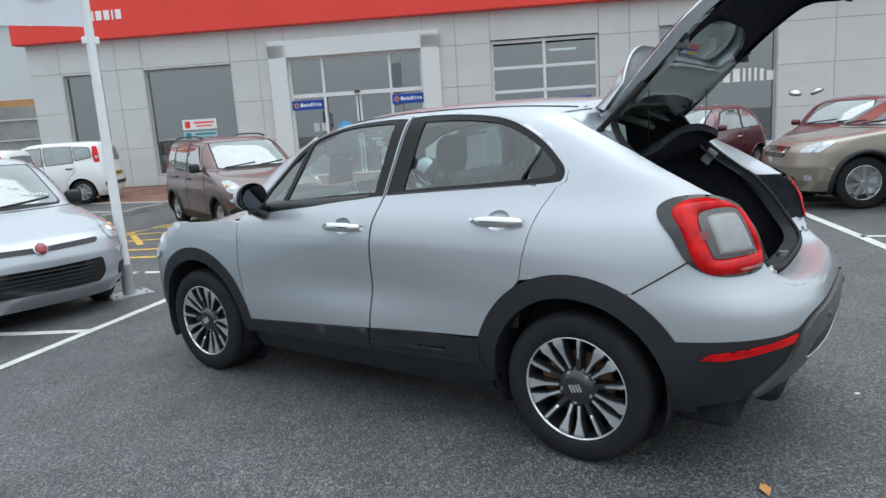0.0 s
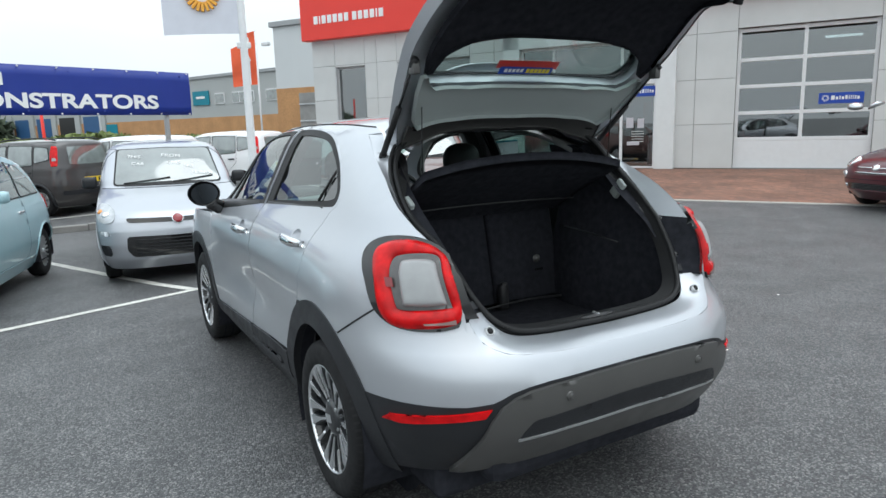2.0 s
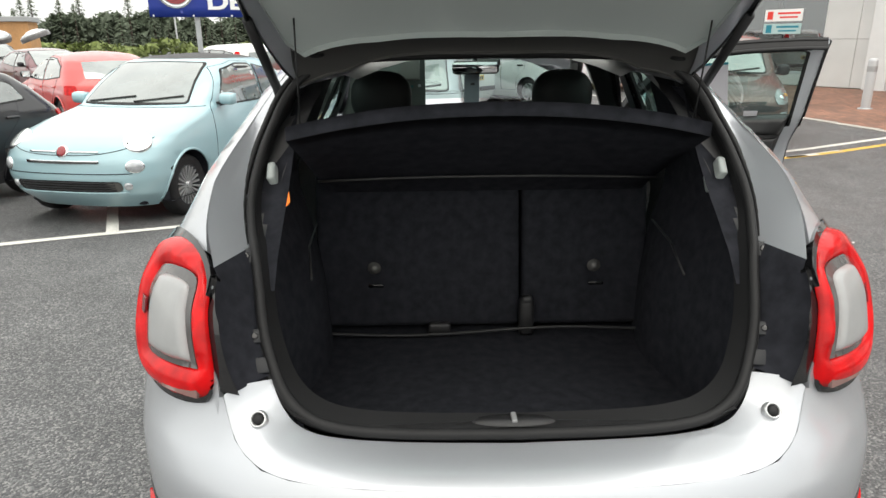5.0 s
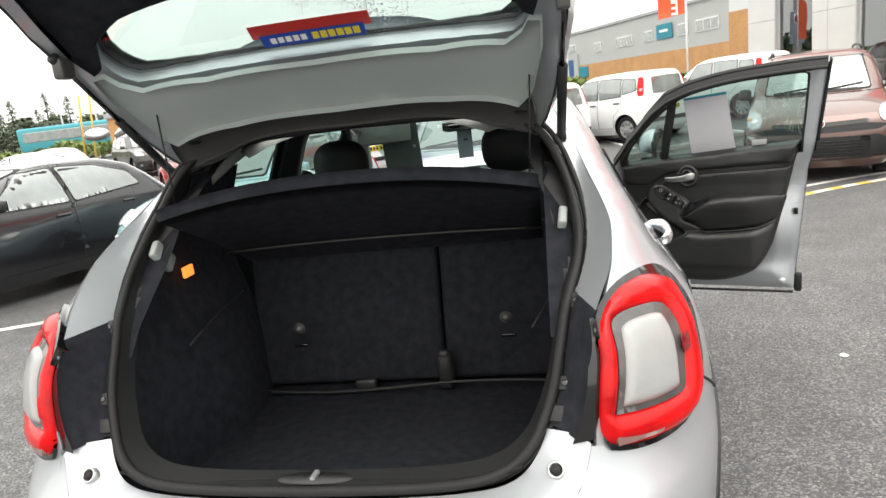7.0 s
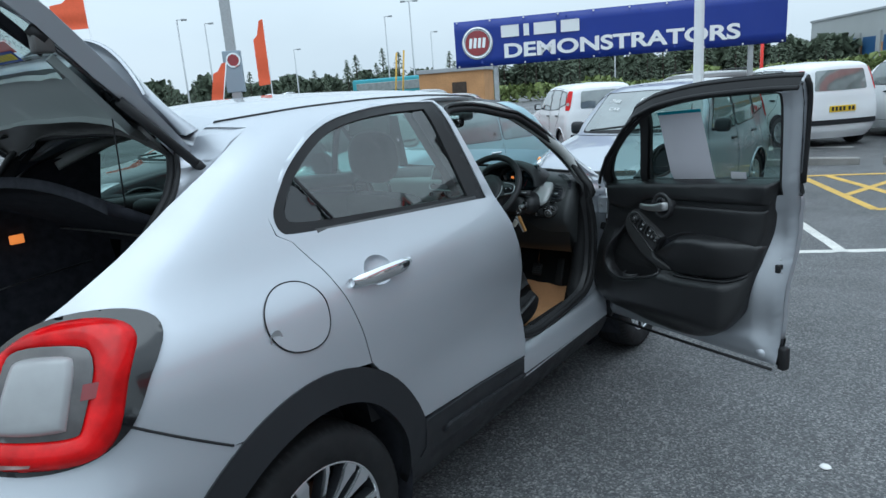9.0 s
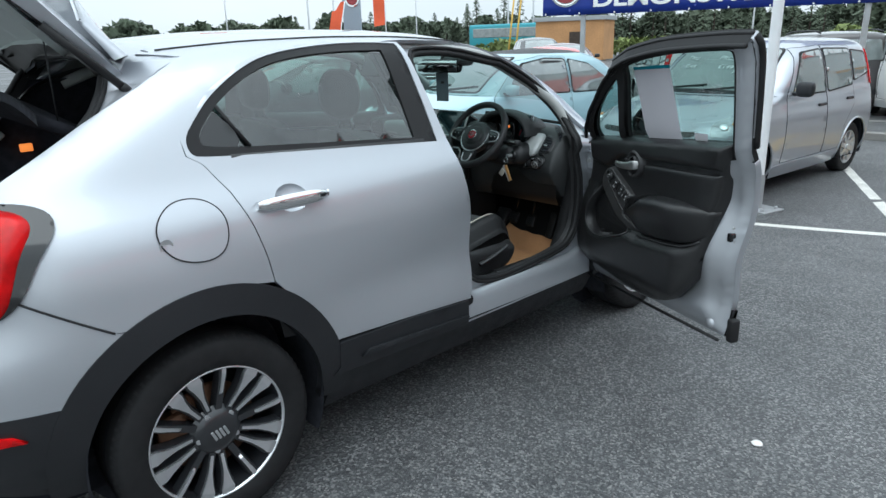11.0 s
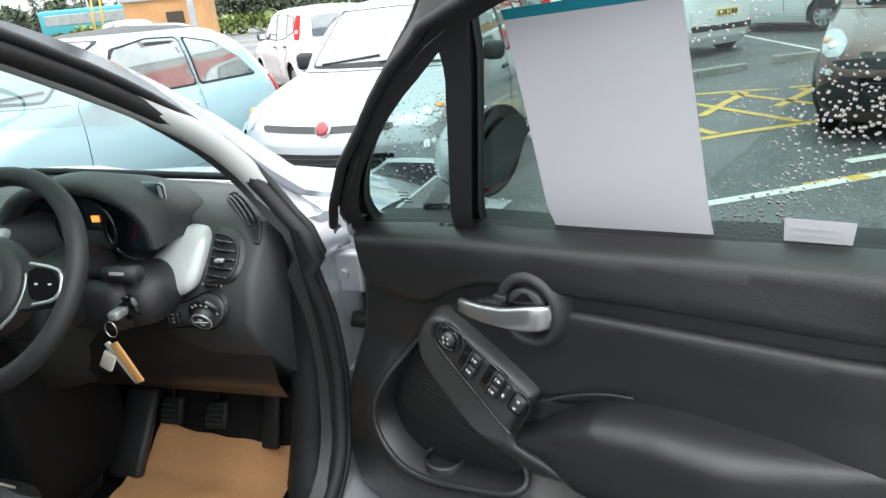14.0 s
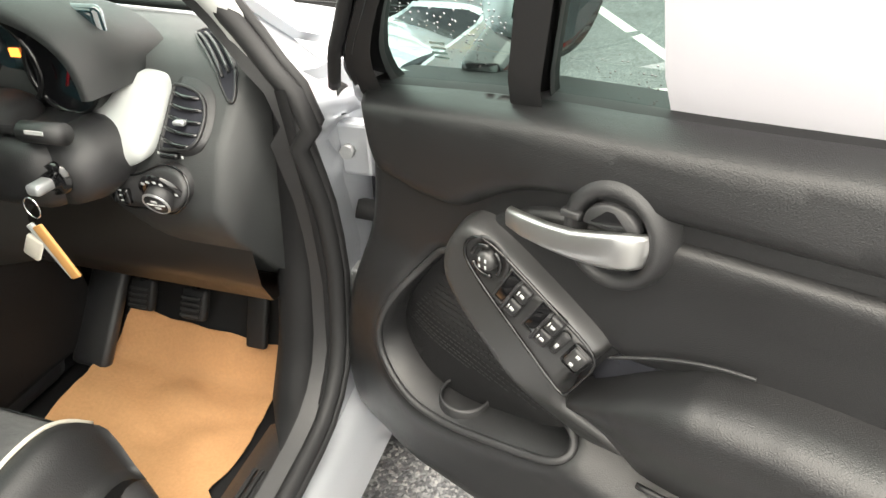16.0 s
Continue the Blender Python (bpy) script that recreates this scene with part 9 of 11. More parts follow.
def dash_part(name, pts, mat, lift=0.012, depth=0.02, step=0.04, rounds=2, holes=(), label=""):
    o = chaikin(pts, rounds) if rounds else pts
    v, f = panel(o, lambda x, z: (x, dash_y(x, z), z), lambda p: np.array((p[0], 3.0, p[2])), holes, depth, step, lift)
    return part(name, mesh_data(name, v, f, mat), parent=dash, label=label)


def dash_pad(name, pts, mat, high, roll, base=0.0, step=0.012, depth=0.03, rounds=2, label=""):
    """A moulding on the dashboard over an x, z outline, its edges rolled off."""
    o = chaikin(pts, rounds)
    gap = edge_gap([o])
    v2, tris = ring_tess(o, [], step, [roll * k for k in (0.16, 0.36, 0.62, 1.0)], gap)
    V = [(x, dash_y(x, z) - base - high * math.sin(HALF_PI * min(1.0, gap(x, z) / roll)), z) for x, z in v2]
    F = []
    for p, q, r in tris:
        n_ = (Vector(V[q]) - Vector(V[p])).cross(Vector(V[r]) - Vector(V[p]))
        F.append((p, q, r) if n_.y < 0 else (p, r, q))
    seen = {(t[i], t[(i + 1) % 3]) for t in F for i in range(3)}
    low = {}
    for e in [e for e in seen if (e[1], e[0]) not in seen]:
        for i in e:
            if i not in low:
                low[i] = len(V)
                V.append((V[i][0], V[i][1] + depth, V[i][2]))
        F.append((e[0], low[e[0]], low[e[1]], e[1]))
    return part(name, mesh_data(name, V, F, mat), parent=dash, label=label)


WHITE = [(-0.56, 1.068), (-0.30, 1.082), (-0.06, 1.094), (0.00, 1.094), (0.01, 1.04), (0.0, 0.975), (-0.05, 0.955), (-0.17, 0.952), (-0.30, 0.945), (-0.47, 0.960), (-0.575, 0.978), (-0.60, 1.01), (-0.595, 1.045)]
dash_pad("white_panel", WHITE, PANEL_WHITE, 0.016, 0.03, 0.004, 0.022, label="pearl white dashboard panel")
dash_part("panel_mark", [(-0.55, 1.005), (-0.45, 0.998), (-0.45, 0.990), (-0.55, 0.997)], SATIN, 0.022, 0.002, 0.03, 0)
dash_part("panel_shadow_gap", [(-0.60, 0.968), (-0.30, 0.938), (-0.05, 0.945), (-0.05, 0.938), (-0.30, 0.928), (-0.60, 0.955)], GLOSS_BLACK, 0.010, 0.02, 0.03, 0)
dash_part("side_vent", [(-0.70, 1.05), (-0.625, 1.06), (-0.615, 1.0), (-0.63, 0.955), (-0.70, 0.96)], GLOSS_BLACK, 0.010)
for k in range(5):
    z = 1.035 - 0.016 * k
    part("vent_slat", mesh_data("vent_slat", *tube([(x, dash_y(x, z) - 0.013, z) for x in (-0.69, -0.66, -0.63)], 0.003, 6), TRIM), parent=dash)
# white tip between the screen and the instruments
dash_pad("white_tip", [(0.165, 1.052), (0.172, 1.086), (0.235, 1.088), (0.228, 1.050)], PANEL_WHITE, 0.012, 0.012, 0.014)

# white wing beside the instruments, the vent and the light switch
WING = [(0.436, 0.990), (0.478, 1.000), (0.507, 1.022), (0.522, 1.048), (0.539, 1.056), (0.58, 1.053), (0.592, 1.045), (0.598, 1.025), (0.595, 0.995), (0.585, 0.957), (0.56, 0.944), (0.527, 0.935), (0.506, 0.938), (0.499, 0.962), (0.476, 0.980), (0.445, 0.984)]
dash_pad("white_wing", WING, PANEL_WHITE, 0.016, 0.022, 0.018, label="pearl white dashboard wing")
VENT = [(0.606, 1.042), (0.606, 1.042), (0.626, 1.041), (0.651, 1.034), (0.665, 1.018), (0.668, 0.994), (0.660, 0.978), (0.633, 0.971), (0.603, 0.968), (0.603, 0.968)]
dash_pad("vent_frame", [(0.60, 1.05), (0.626, 1.05), (0.66, 1.042), (0.676, 1.02), (0.680, 0.99), (0.668, 0.968), (0.633, 0.958), (0.595, 0.955)], TRIM, 0.008, 0.012, 0.0)
dash_pad("vent_mouth", VENT, TRIM_DEEP, 0.0005, 0.004, 0.009, depth=0.004)
P = [(x, dash_y(x, z) - 0.010, z) for x, z in chaikin(VENT, 2)]
part("vent_rim", mesh_data("vent_rim", *tube(P, 0.0028, 6, True), TRIM), parent=dash)
for k in range(5):
    z = 1.030 - 0.0128 * k
    xs_ = [x for x in np.linspace(0.58, 0.68, 80) if inside([(x, z)], chaikin(VENT, 2))[0]]
    P = [(x, dash_y(x, z) - 0.0145 + 0.006 * abs(t) ** 2, z - 0.003 * t) for x, t in zip(np.linspace(min(xs_) + 0.002, max(xs_) - 0.002, 9), np.linspace(-1, 1, 9))]
    part("vent_slat", mesh_data("vent_slat", *tube(P, 0.0034, 8), GLOSS_BLACK), parent=dash)
zv = 1.0044
part("vent_tab", smooth_all(box(0.018, 0.012, 0.007, (0.634, dash_y(0.634, zv) - 0.019, zv), 0.0025)), SATIN, dash)
part("vent_wheel", smooth_all(box(0.030, 0.010, 0.008, (0.620, dash_y(0.62, 0.963) - 0.011, 0.963), 0.003)), GLOSS_BLACK, dash)
for x in (0.598, 0.642):
    part("wheel_mark", box(0.0025, 0.001, 0.004, (x, dash_y(x, 0.963) - 0.0095, 0.963)), PALE, dash)
POD_L = [(0.505, 0.917), (0.498, 0.880), (0.512, 0.870), (0.545, 0.878), (0.576, 0.889), (0.601, 0.882), (0.628, 0.888), (0.655, 0.907), (0.661, 0.931), (0.642, 0.950), (0.611, 0.953), (0.588, 0.943), (0.560, 0.930), (0.525, 0.924)]
dash_pad("light_switch_plate", POD_L, TRIM, 0.014, 0.006, 0.004)
P = [(x, dash_y(x, z) - 0.0125, z) for x, z in chaikin(POD_L, 3)]
part("plate_edge", mesh_data("plate_edge", *tube(P, 0.0016, 6, True), GLOSS_BLACK), parent=dash)
lx, lz = 0.617, 0.918
ly = dash_y(lx, lz) - 0.018
tip = pose(lx, ly, lz, 22, 0, 0)
v, f = lathe([(0.0, -0.020), (0.017, -0.019), (0.0205, -0.013), (0.0215, 0.0)], 32, "y")
kn_ = part("light_knob", mesh_data("light_knob", v, f, TRIM), parent=dash, m=tip)
v, f = lathe([(0.0175, -0.0195), (0.019, -0.0205), (0.0205, -0.0175)], 32, "y")
part("knob_ring", mesh_data("knob_ring", v, f, SATIN), parent=kn_)
v, f = lathe([(0.0215, 0.0), (0.024, -0.004), (0.0335, -0.003), (0.035, 0.003)], 32, "y")
part("knob_collar", mesh_data("knob_collar", v, f, GLOSS_BLACK), parent=kn_)
part("knob_bar", box(0.030, 0.002, 0.0012, (0, -0.0203, 0)), PALE, kn_)
for z in (-0.007, 0.006):
    part("knob_symbol", box(0.009, 0.001, 0.004, (0, -0.0200, z)), PALE, kn_)
for a in (62, 82, 104, 126, 14):
    part("knob_symbol", box(0.0042, 0.001, 0.0042, (0.0285 * math.cos(radians(a)), -0.0042, 0.0285 * math.sin(radians(a)))), PALE, kn_)
for x in (0.522, 0.552):
    part("dimmer_wheel", smooth_all(box(0.011, 0.010, 0.024, (x, dash_y(x, 0.90) - 0.019, 0.899 + (x - 0.52) * 0.2), 0.003)), GLOSS_BLACK, dash)
for z in (-0.008, 0.0, 0.008):
    part("dimmer_mark", box(0.009, 0.001, 0.0022, (0.537, dash_y(0.537, 0.90) - 0.0185, 0.902 + z)), PALE, dash)
# side demister slot
DEM = chaikin([(0.566, 2.125), (0.568, 2.160), (0.612, 2.128), (0.668, 2.070), (0.700, 2.022), (0.702, 1.995), (0.672, 2.02), (0.63, 2.065)], 2)


def dash_top(x, y):
    sec = dash_section(x)[:5]
    return float(np.interp(-y, [-p[0] for p in sec], [p[1] for p in sec]))


v, f = panel(DEM, lambda a, b: (a, b, dash_top(a, b)), lambda p: np.array((p[0], p[1], 0)), (), 0.003, 0.012, 0.004)
part("demister", mesh_data("demister", v, f, TRIM_DEEP), parent=dash)
part("demister_rim", mesh_data("demister_rim", *tube([(a, b, dash_top(a, b) + 0.004) for a, b in DEM], 0.0025, 6, True), TRIM), parent=dash)
for k in range(3):
    P = [(0.573 + 0.115 * t + 0.005 * k, 2.125 + 0.009 * k - 0.115 * t ** 1.15, 0) for t in np.linspace(0.06, 0.9, 9)]
    P = [(x, y, dash_top(x, y) + 0.006) for x, y, z in P]
    part("demister_slat", mesh_data("demister_slat", *tube(P, 0.0028, 6), TRIM), parent=dash)
part("kick_lining", smooth_all(box(0.04, 0.30, 0.62, (-0.735, 2.16, 0.68), 0.01)), TRIM_SHADE, car)
# instrument binnacle
V, F = [], []
n = 26
for i in range(n + 1):
    a = math.pi * i / n
    for j, (r, dy, dz) in enumerate(((0.45, 0.25, -0.06), (1.0, 0.16, -0.02), (1.03, 0.06, 0.01), (1.0, -0.01, 0.012), (0.93, -0.015, 0.0), (0.90, 0.06, -0.006))):
        x = 0.37 + 0.175 * r * math.cos(a)
        z = 1.045 + 0.115 * r * max(0.0, math.sin(a)) ** 0.75 + dz * math.sin(a)
        V.append((x, 1.93 + dy, z))
F = [(i * 6 + k, i * 6 + k + 1, (i + 1) * 6 + k + 1, (i + 1) * 6 + k) for i in range(n) for k in range(5)]
part("instrument_hood", mesh_data("instrument_hood", V, F, DASH_TOP), parent=dash)
part("instrument_face", smooth_all(box(0.32, 0.02, 0.17, (0.37, 1.995, 1.065), 0.01)), SCREEN, dash)
for x in (0.275, 0.465):
    v, f = lathe([(0.048, 0.03), (0.055, -0.012), (0.058, -0.02), (0.062, -0.012), (0.064, 0.03)], 32, "y", (x, 1.975, 1.065))
    part("dial_ring", mesh_data("dial_ring", v, f, GLOSS_BLACK), parent=dash)
    part("dial_needle", box(0.003, 0.003, 0.04, (x - 0.012, 1.982, 1.055), m=pose(0, 0, 0, 0, 30, 0)), BADGE_RED, dash)
v, f = lathe([(0.05, 0.03), (0.06, -0.012), (0.064, -0.02), (0.068, -0.012), (0.07, 0.03)], 32, "y", (0.37, 1.968, 1.072))
part("dial_ring", mesh_data("dial_ring", v, f, GLOSS_BLACK), parent=dash)
part("dial_display", cyl(0.05, 0.004, (0.37, 1.983, 1.072), "y", 28), SCREEN, dash)
part("display_glow", box(0.016, 0.003, 0.012, (0.372, 1.979, 1.082)), AMBER, dash)
# centre screen, vents, dials and switches
def on_stack(p):
    """A place on the leaning screen: across, up and out."""
    return Matrix.Translation((0.038, 1.872, 1.083)) @ Matrix.Rotation(radians(-28), 4, "X") @ Vector((p[0], -p[2], p[1]))


def rounded_box(hw, hh, r, n=6):
    out = []
    for cx_, cy_, a0 in ((hw - r, hh - r, 0), (r - hw, hh - r, 90), (r - hw, r - hh, 180), (hw - r, r - hh, 270)):
        out += [(cx_ + r * math.cos(radians(a0 + 90 * i / n)), cy_ + r * math.sin(radians(a0 + 90 * i / n))) for i in range(n + 1)]
    return out


def slab(name, outline, out, thick, mat, place, label="", parent=None):
    """A flat plate over an outline, its front at out and its back thick behind it."""
    V = [tuple(place((a, b, out))) for a, b in outline] + [tuple(place((a * 1.01, b * 1.01, out - 0.004))) for a, b in outline] + [tuple(place((a, b, out - thick))) for a, b in outline]
    n = len(outline)
    F = [tuple(range(n))]
    for r_ in (0, 1):
        F += [(r_ * n + i, r_ * n + n + i, r_ * n + n + (i + 1) % n, r_ * n + (i + 1) % n) for i in range(n)]
    return part(name, mesh_data(name, V, F, mat, smooth=False), parent=parent or dash, label=label)


slab("centre_screen", rounded_box(0.128, 0.075, 0.026), 0.012, 0.09, GLOSS_BLACK, on_stack, "silver framed touch screen")
slab("screen_glass", rounded_box(0.120, 0.067, 0.02), 0.0135, 0.004, SCREEN, on_stack)
P = [tuple(on_stack((a, b, 0.013))) for a, b in rounded_box(0.125, 0.072, 0.024)]
part("screen_frame", mesh_data("screen_frame", *tube(P, 0.0048, 8, True), SATIN), parent=dash)
for x in (-0.10, 0.10):
    part("screen_knob", mesh_data("screen_knob", *lathe([(0.0, -0.018), (0.009, -0.017), (0.011, -0.010), (0.012, 0.0)], 20, "y", tuple(on_stack((x, -0.042, 0.012)))), GLOSS_BLACK), parent=dash)
for x in (-0.085, -0.005):
    y = dash_y(x, 1.0)
    part("round_button", mesh_data("round_button", *lathe([(0.0, -0.026), (0.010, -0.026), (0.013, -0.020), (0.013, 0.0)], 20, "y", (x, y, 0.998)), GLOSS_BLACK), parent=dash)
    part("button_ring", mesh_data("button_ring", *lathe([(0.0135, -0.018), (0.0155, -0.022), (0.0165, -0.015)], 20, "y", (x, y, 0.998)), SATIN), parent=dash)


def on_vent(p):
    """A place on the centre vents' face."""
    return Vector((0.036 + p[0], 1.822 - p[2] + 0.25 * p[1], 0.930 + p[1]))


slab("vent_body", rounded_box(0.122, 0.034, 0.022), 0.0, 0.09, TRIM_SHADE, on_vent)
P = [tuple(on_vent((a, b, 0.003))) for a, b in rounded_box(0.120, 0.033, 0.024)]
part("vent_surround", mesh_data("vent_surround", *tube(P, 0.0048, 8, True), SATIN), parent=dash)
for k in range(4):
    P = [tuple(on_vent((a, 0.020 - 0.0135 * k, 0.004))) for a in (-0.108, 0.0, 0.108)]
    part("vent_slat", mesh_data("vent_slat", *tube(P, 0.0036, 6), TRIM), parent=dash)
part("vent_divider", mesh_data("vent_divider", *tube([tuple(on_vent((0, b, 0.006))) for b in (-0.03, 0.03)], 0.006, 6), TRIM), parent=dash)
part("console", smooth_all(box(0.25, 0.30, 0.46, (0.03, 1.985, 0.64), 0.03, 3)), TRIM_SHADE, dash)
part("climate_plate", smooth_all(box(0.275, 0.06, 0.085, (0.04, 1.855, 0.825), 0.022, 3)), TRIM_SHADE, dash)
for x in (-0.05, 0.04, 0.13):
    v, f = lathe([(0.0, -0.022), (0.022, -0.020), (0.025, -0.006), (0.030, -0.004), (0.033, 0.004)], 28, "y", (x, 1.824, 0.825))
    cd_ = part("climate_dial", mesh_data("climate_dial", v, f, TRIM), parent=dash)
    v, f = lathe([(0.0265, -0.006), (0.0295, -0.010), (0.0325, 0.0)], 28, "y", (x, 1.823, 0.825))
    part("dial_ring", mesh_data("dial_ring", v, f, CHROME), parent=cd_)
    part("dial_mark", box(0.003, 0.002, 0.012, (x, 1.8015, 0.837)), PALE, cd_)
part("switch_bar", smooth_all(box(0.085, 0.02, 0.026, (0.012, 1.832, 0.712), 0.005)), SATIN, dash)
for x in (-0.008, 0.032):
    part("bar_switch", cyl(0.005, 0.004, (x, 1.821, 0.712), "y", 12), GLOSS_BLACK, dash)
# knee panel under the column
V, F = [], []
for x in np.linspace(0.14, 0.70, 16):
    wob = 0.02 * math.sin((x - 0.14) * 5)
    for y, z in ((2.0, 0.86), (1.965 + wob, 0.80), (1.97 + wob, 0.735), (2.0, 0.69), (2.1, 0.665)):
        V.append((x, y, z))
F = [(i * 5 + k, i * 5 + 5 + k, i * 5 + 6 + k, i * 5 + 1 + k) for i in range(15) for k in range(4)]
# black with a brown tint for the paper mat's reflection
part("knee_panel", mesh_data("knee_panel", V, F, material("satin black knee panel tinted by mat", (0.022, 0.018, 0.016), 0.3, spec=0.5, vary=0.06, bump=0.05)), parent=dash)
# column shroud, stalks, ignition with the keys
part("column_shroud", smooth_all(box(0.13, 0.22, 0.12, (0.365, 1.86, 0.985), 0.04, 4)), TRIM, dash)
part("lower_shroud", smooth_all(box(0.22, 0.16, 0.11, (0.40, 1.92, 0.955), 0.045, 4)), TRIM, dash)
P = [(0.43, 1.87, 1.015), (0.50, 1.865, 1.02), (0.52, 1.863, 1.021)]
part("wiper_stalk", mesh_data("wiper_stalk", *tube(P, 0.007, 8), GLOSS_BLACK), parent=dash)
part("stalk_grip", mesh_data("stalk_grip", *tube([(0.475, 1.866, 1.019), (0.545, 1.862, 1.022)], 0.0145, 12), TRIM), parent=dash)
part("stalk_print", box(0.03, 0.002, 0.005, (0.51, 1.850, 1.026)), PALE, dash)
part("light_stalk", mesh_data("light_stalk", *tube([(0.30, 1.87, 1.015), (0.20, 1.865, 1.02)], 0.012, 10), TRIM), parent=dash)
igx, igy, igz = 0.500, 1.862, 0.955
v, f = lathe([(0.0, -0.012), (0.012, -0.012), (0.014, -0.004), (0.021, -0.006), (0.025, 0.008)], 24, "y", (igx, igy, igz))
part("ignition_lock", mesh_data("ignition_lock", v, f, GLOSS_BLACK), parent=dash)
part("column_pod", mesh_data("column_pod", *lathe([(0.025, 0.004), (0.045, 0.012), (0.055, 0.05), (0.055, 0.1)], 24, "y", (igx, igy, igz)), TRIM), parent=dash)
keys = empty("key_ring", pose(igx, igy - 0.03, igz), "car key in the ignition with a tan tag and white fob", "keys")
part("key_head", smooth_all(box(0.022, 0.034, 0.016, (0, 0.008, 0), 0.005)), GALV, keys)
part("key_blade", box(0.006, 0.04, 0.004, (0, 0.02, 0)), CHROME, keys)
ringp = [(-0.006 + 0.012 * math.sin(a), -0.012, -0.022 + 0.015 * math.cos(a)) for a in np.linspace(0, 2 * math.pi, 20)[:-1]]
part("ring", mesh_data("ring", *tube(ringp, 0.0014, 6, True), CHROME), parent=keys)
part("tag", smooth_all(box(0.018, 0.005, 0.085, (0.012, -0.016, -0.085), 0.002, m=pose(0, 0, 0, 0, -24, 0))), ORANGE_TAG, keys)
part("spare_key", smooth_all(box(0.012, 0.006, 0.09, (-0.002, -0.012, -0.088), 0.002, m=pose(0, 0, 0, 0, -28, 0))), PALE, keys)
part("fob", smooth_all(box(0.026, 0.008, 0.04, (-0.030, -0.014, -0.085), 0.004, m=pose(0, 0, 0, 0, 34, 0))), PIPING, keys)

# steering wheel


def sw_part(name, data, mat=None, label=""):
    if isinstance(data, tuple):
        data = mesh_data(name, *data, mat)
        return part(name, data, parent=wheel_, label=label)
    return part(name, data, mat, wheel_, label)


rim_path = [(0.173 * math.cos(a), 0.173 * math.sin(a), 0) for a in np.linspace(0, 2 * math.pi, 73)[:-1]]
wheel_ = part("steering_wheel", mesh_data("steering_wheel", *tube(rim_path, 0.0165, 12, True), RIM_LEATHER), parent=car, label="black leather steering wheel", m=pose(0.372, 1.7305, 1.0667, 54.5, 0, 0))
v, f = lathe([(0.0, 0.018), (0.06, 0.017), (0.078, 0.012), (0.087, 0.0), (0.084, -0.03), (0.05, -0.06)], 40, "z")
sw_part("hub", ([(x, y * 0.95 - 0.012, z) for x, y, z in v], f), TRIM)
v, f = lathe([(0.0, 0.027), (0.040, 0.0255), (0.054, 0.020), (0.060, 0.012)], 40, "z")
sw_part("airbag", ([(x, y * 0.95 - 0.014, z) for x, y, z in v], f), RIM_LEATHER)
for sx in (-1, 1):
    o = chaikin([(sx * 0.06, 0.040), (sx * 0.10, 0.030), (sx * 0.168, 0.016), (sx * 0.172, -0.03), (sx * 0.11, -0.045), (sx * 0.06, -0.05)], 2)
    v, f = panel(o, lambda a, b: (a, b, 0.008), lambda p: np.array((p[0], p[1], -1)), (), 0.022, 0.03)
    sw_part("spoke", (v, f), TRIM)
    o = chaikin([(sx * 0.094, 0.020), (sx * 0.150, 0.012), (sx * 0.158, -0.028), (sx * 0.112, -0.036), (sx * 0.098, -0.01)], 2)
    v, f = panel(o, lambda a, b: (a, b, 0.0125), lambda p: np.array((p[0], p[1], -1)), (), 0.006, 0.02)
    sw_part("wheel_button", (v, f), GLOSS_BLACK)
    P = chaikin([(sx * 0.096, 0.024), (sx * 0.150, 0.017), (sx * 0.163, 0.004), (sx * 0.164, -0.030), (sx * 0.118, -0.040)], 2, False)
    sw_part("spoke_trim", tube([(x, y, 0.013) for x, y in P], 0.003, 6), SATIN)
    for k in (-1, 1):
        sw_part("button_mark", box(0.005, 0.003, 0.0015, (sx * 0.128 + 0.013 * k, -0.008, 0.013)), PALE)
P = [(0.0885 * math.cos(a), 0.0845 * math.sin(a) - 0.012, 0.006) for a in np.linspace(radians(165), radians(375), 34)]
sw_part("hub_trim", tube(P, 0.0032, 6), SATIN)
o = chaikin([(-0.045, -0.07), (0.045, -0.07), (0.034, -0.168), (-0.034, -0.168)], 2)
v, f = panel(o, lambda a, b: (a, b, 0.004), lambda p: np.array((p[0], p[1], -1)), (), 0.02, 0.03)
sw_part("lower_spoke", (v, f), TRIM)
P = chaikin([(-0.030, -0.112), (-0.026, -0.146), (-0.012, -0.156), (0.012, -0.156), (0.026, -0.146), (0.030, -0.112)], 2, False)
sw_part("lower_trim", tube([(x, y, 0.006) for x, y in P], 0.0035, 6), SATIN)
sw_part("wheel_badge", cyl(0.027, 0.006, (0, -0.016, 0.027), "z", 28), CHROME)
sw_part("badge_face", cyl(0.022, 0.004, (0, -0.016, 0.0292), "z", 28), BADGE_RED)
for k in range(4):
    sw_part("badge_bar", box(0.0035, 0.018, 0.002, (-0.011 + 0.0073 * k, -0.016, 0.0315)), CHROME)

# pedals, foot well and paper mat
for x, w in ((0.295, 0.055), (0.42, 0.055)):
    pd = part("pedal", smooth_all(box(w, 0.02, 0.065, (0, 0, 0), 0.006, m=pose(0, 0, 0, -30, 0, 0))), RUBBER, car, m=pose(x, 2.125, 0.535))
    part("pedal_rib", join(*[box(w * 0.8, 0.004, 0.005, (0, -0.009 - 0.007 * (k - 1.5) * 0.0, 0.012 * (k - 1.5))) for k in range(4)]), TRIM, car, m=pose(x, 2.116, 0.535, -30, 0, 0))
    part("pedal_arm", mesh_data("pedal_arm", *tube([(x, 2.135, 0.55), (x, 2.19, 0.72), (x, 2.2, 0.8)], 0.009, 6), GLOSS_BLACK), parent=car)
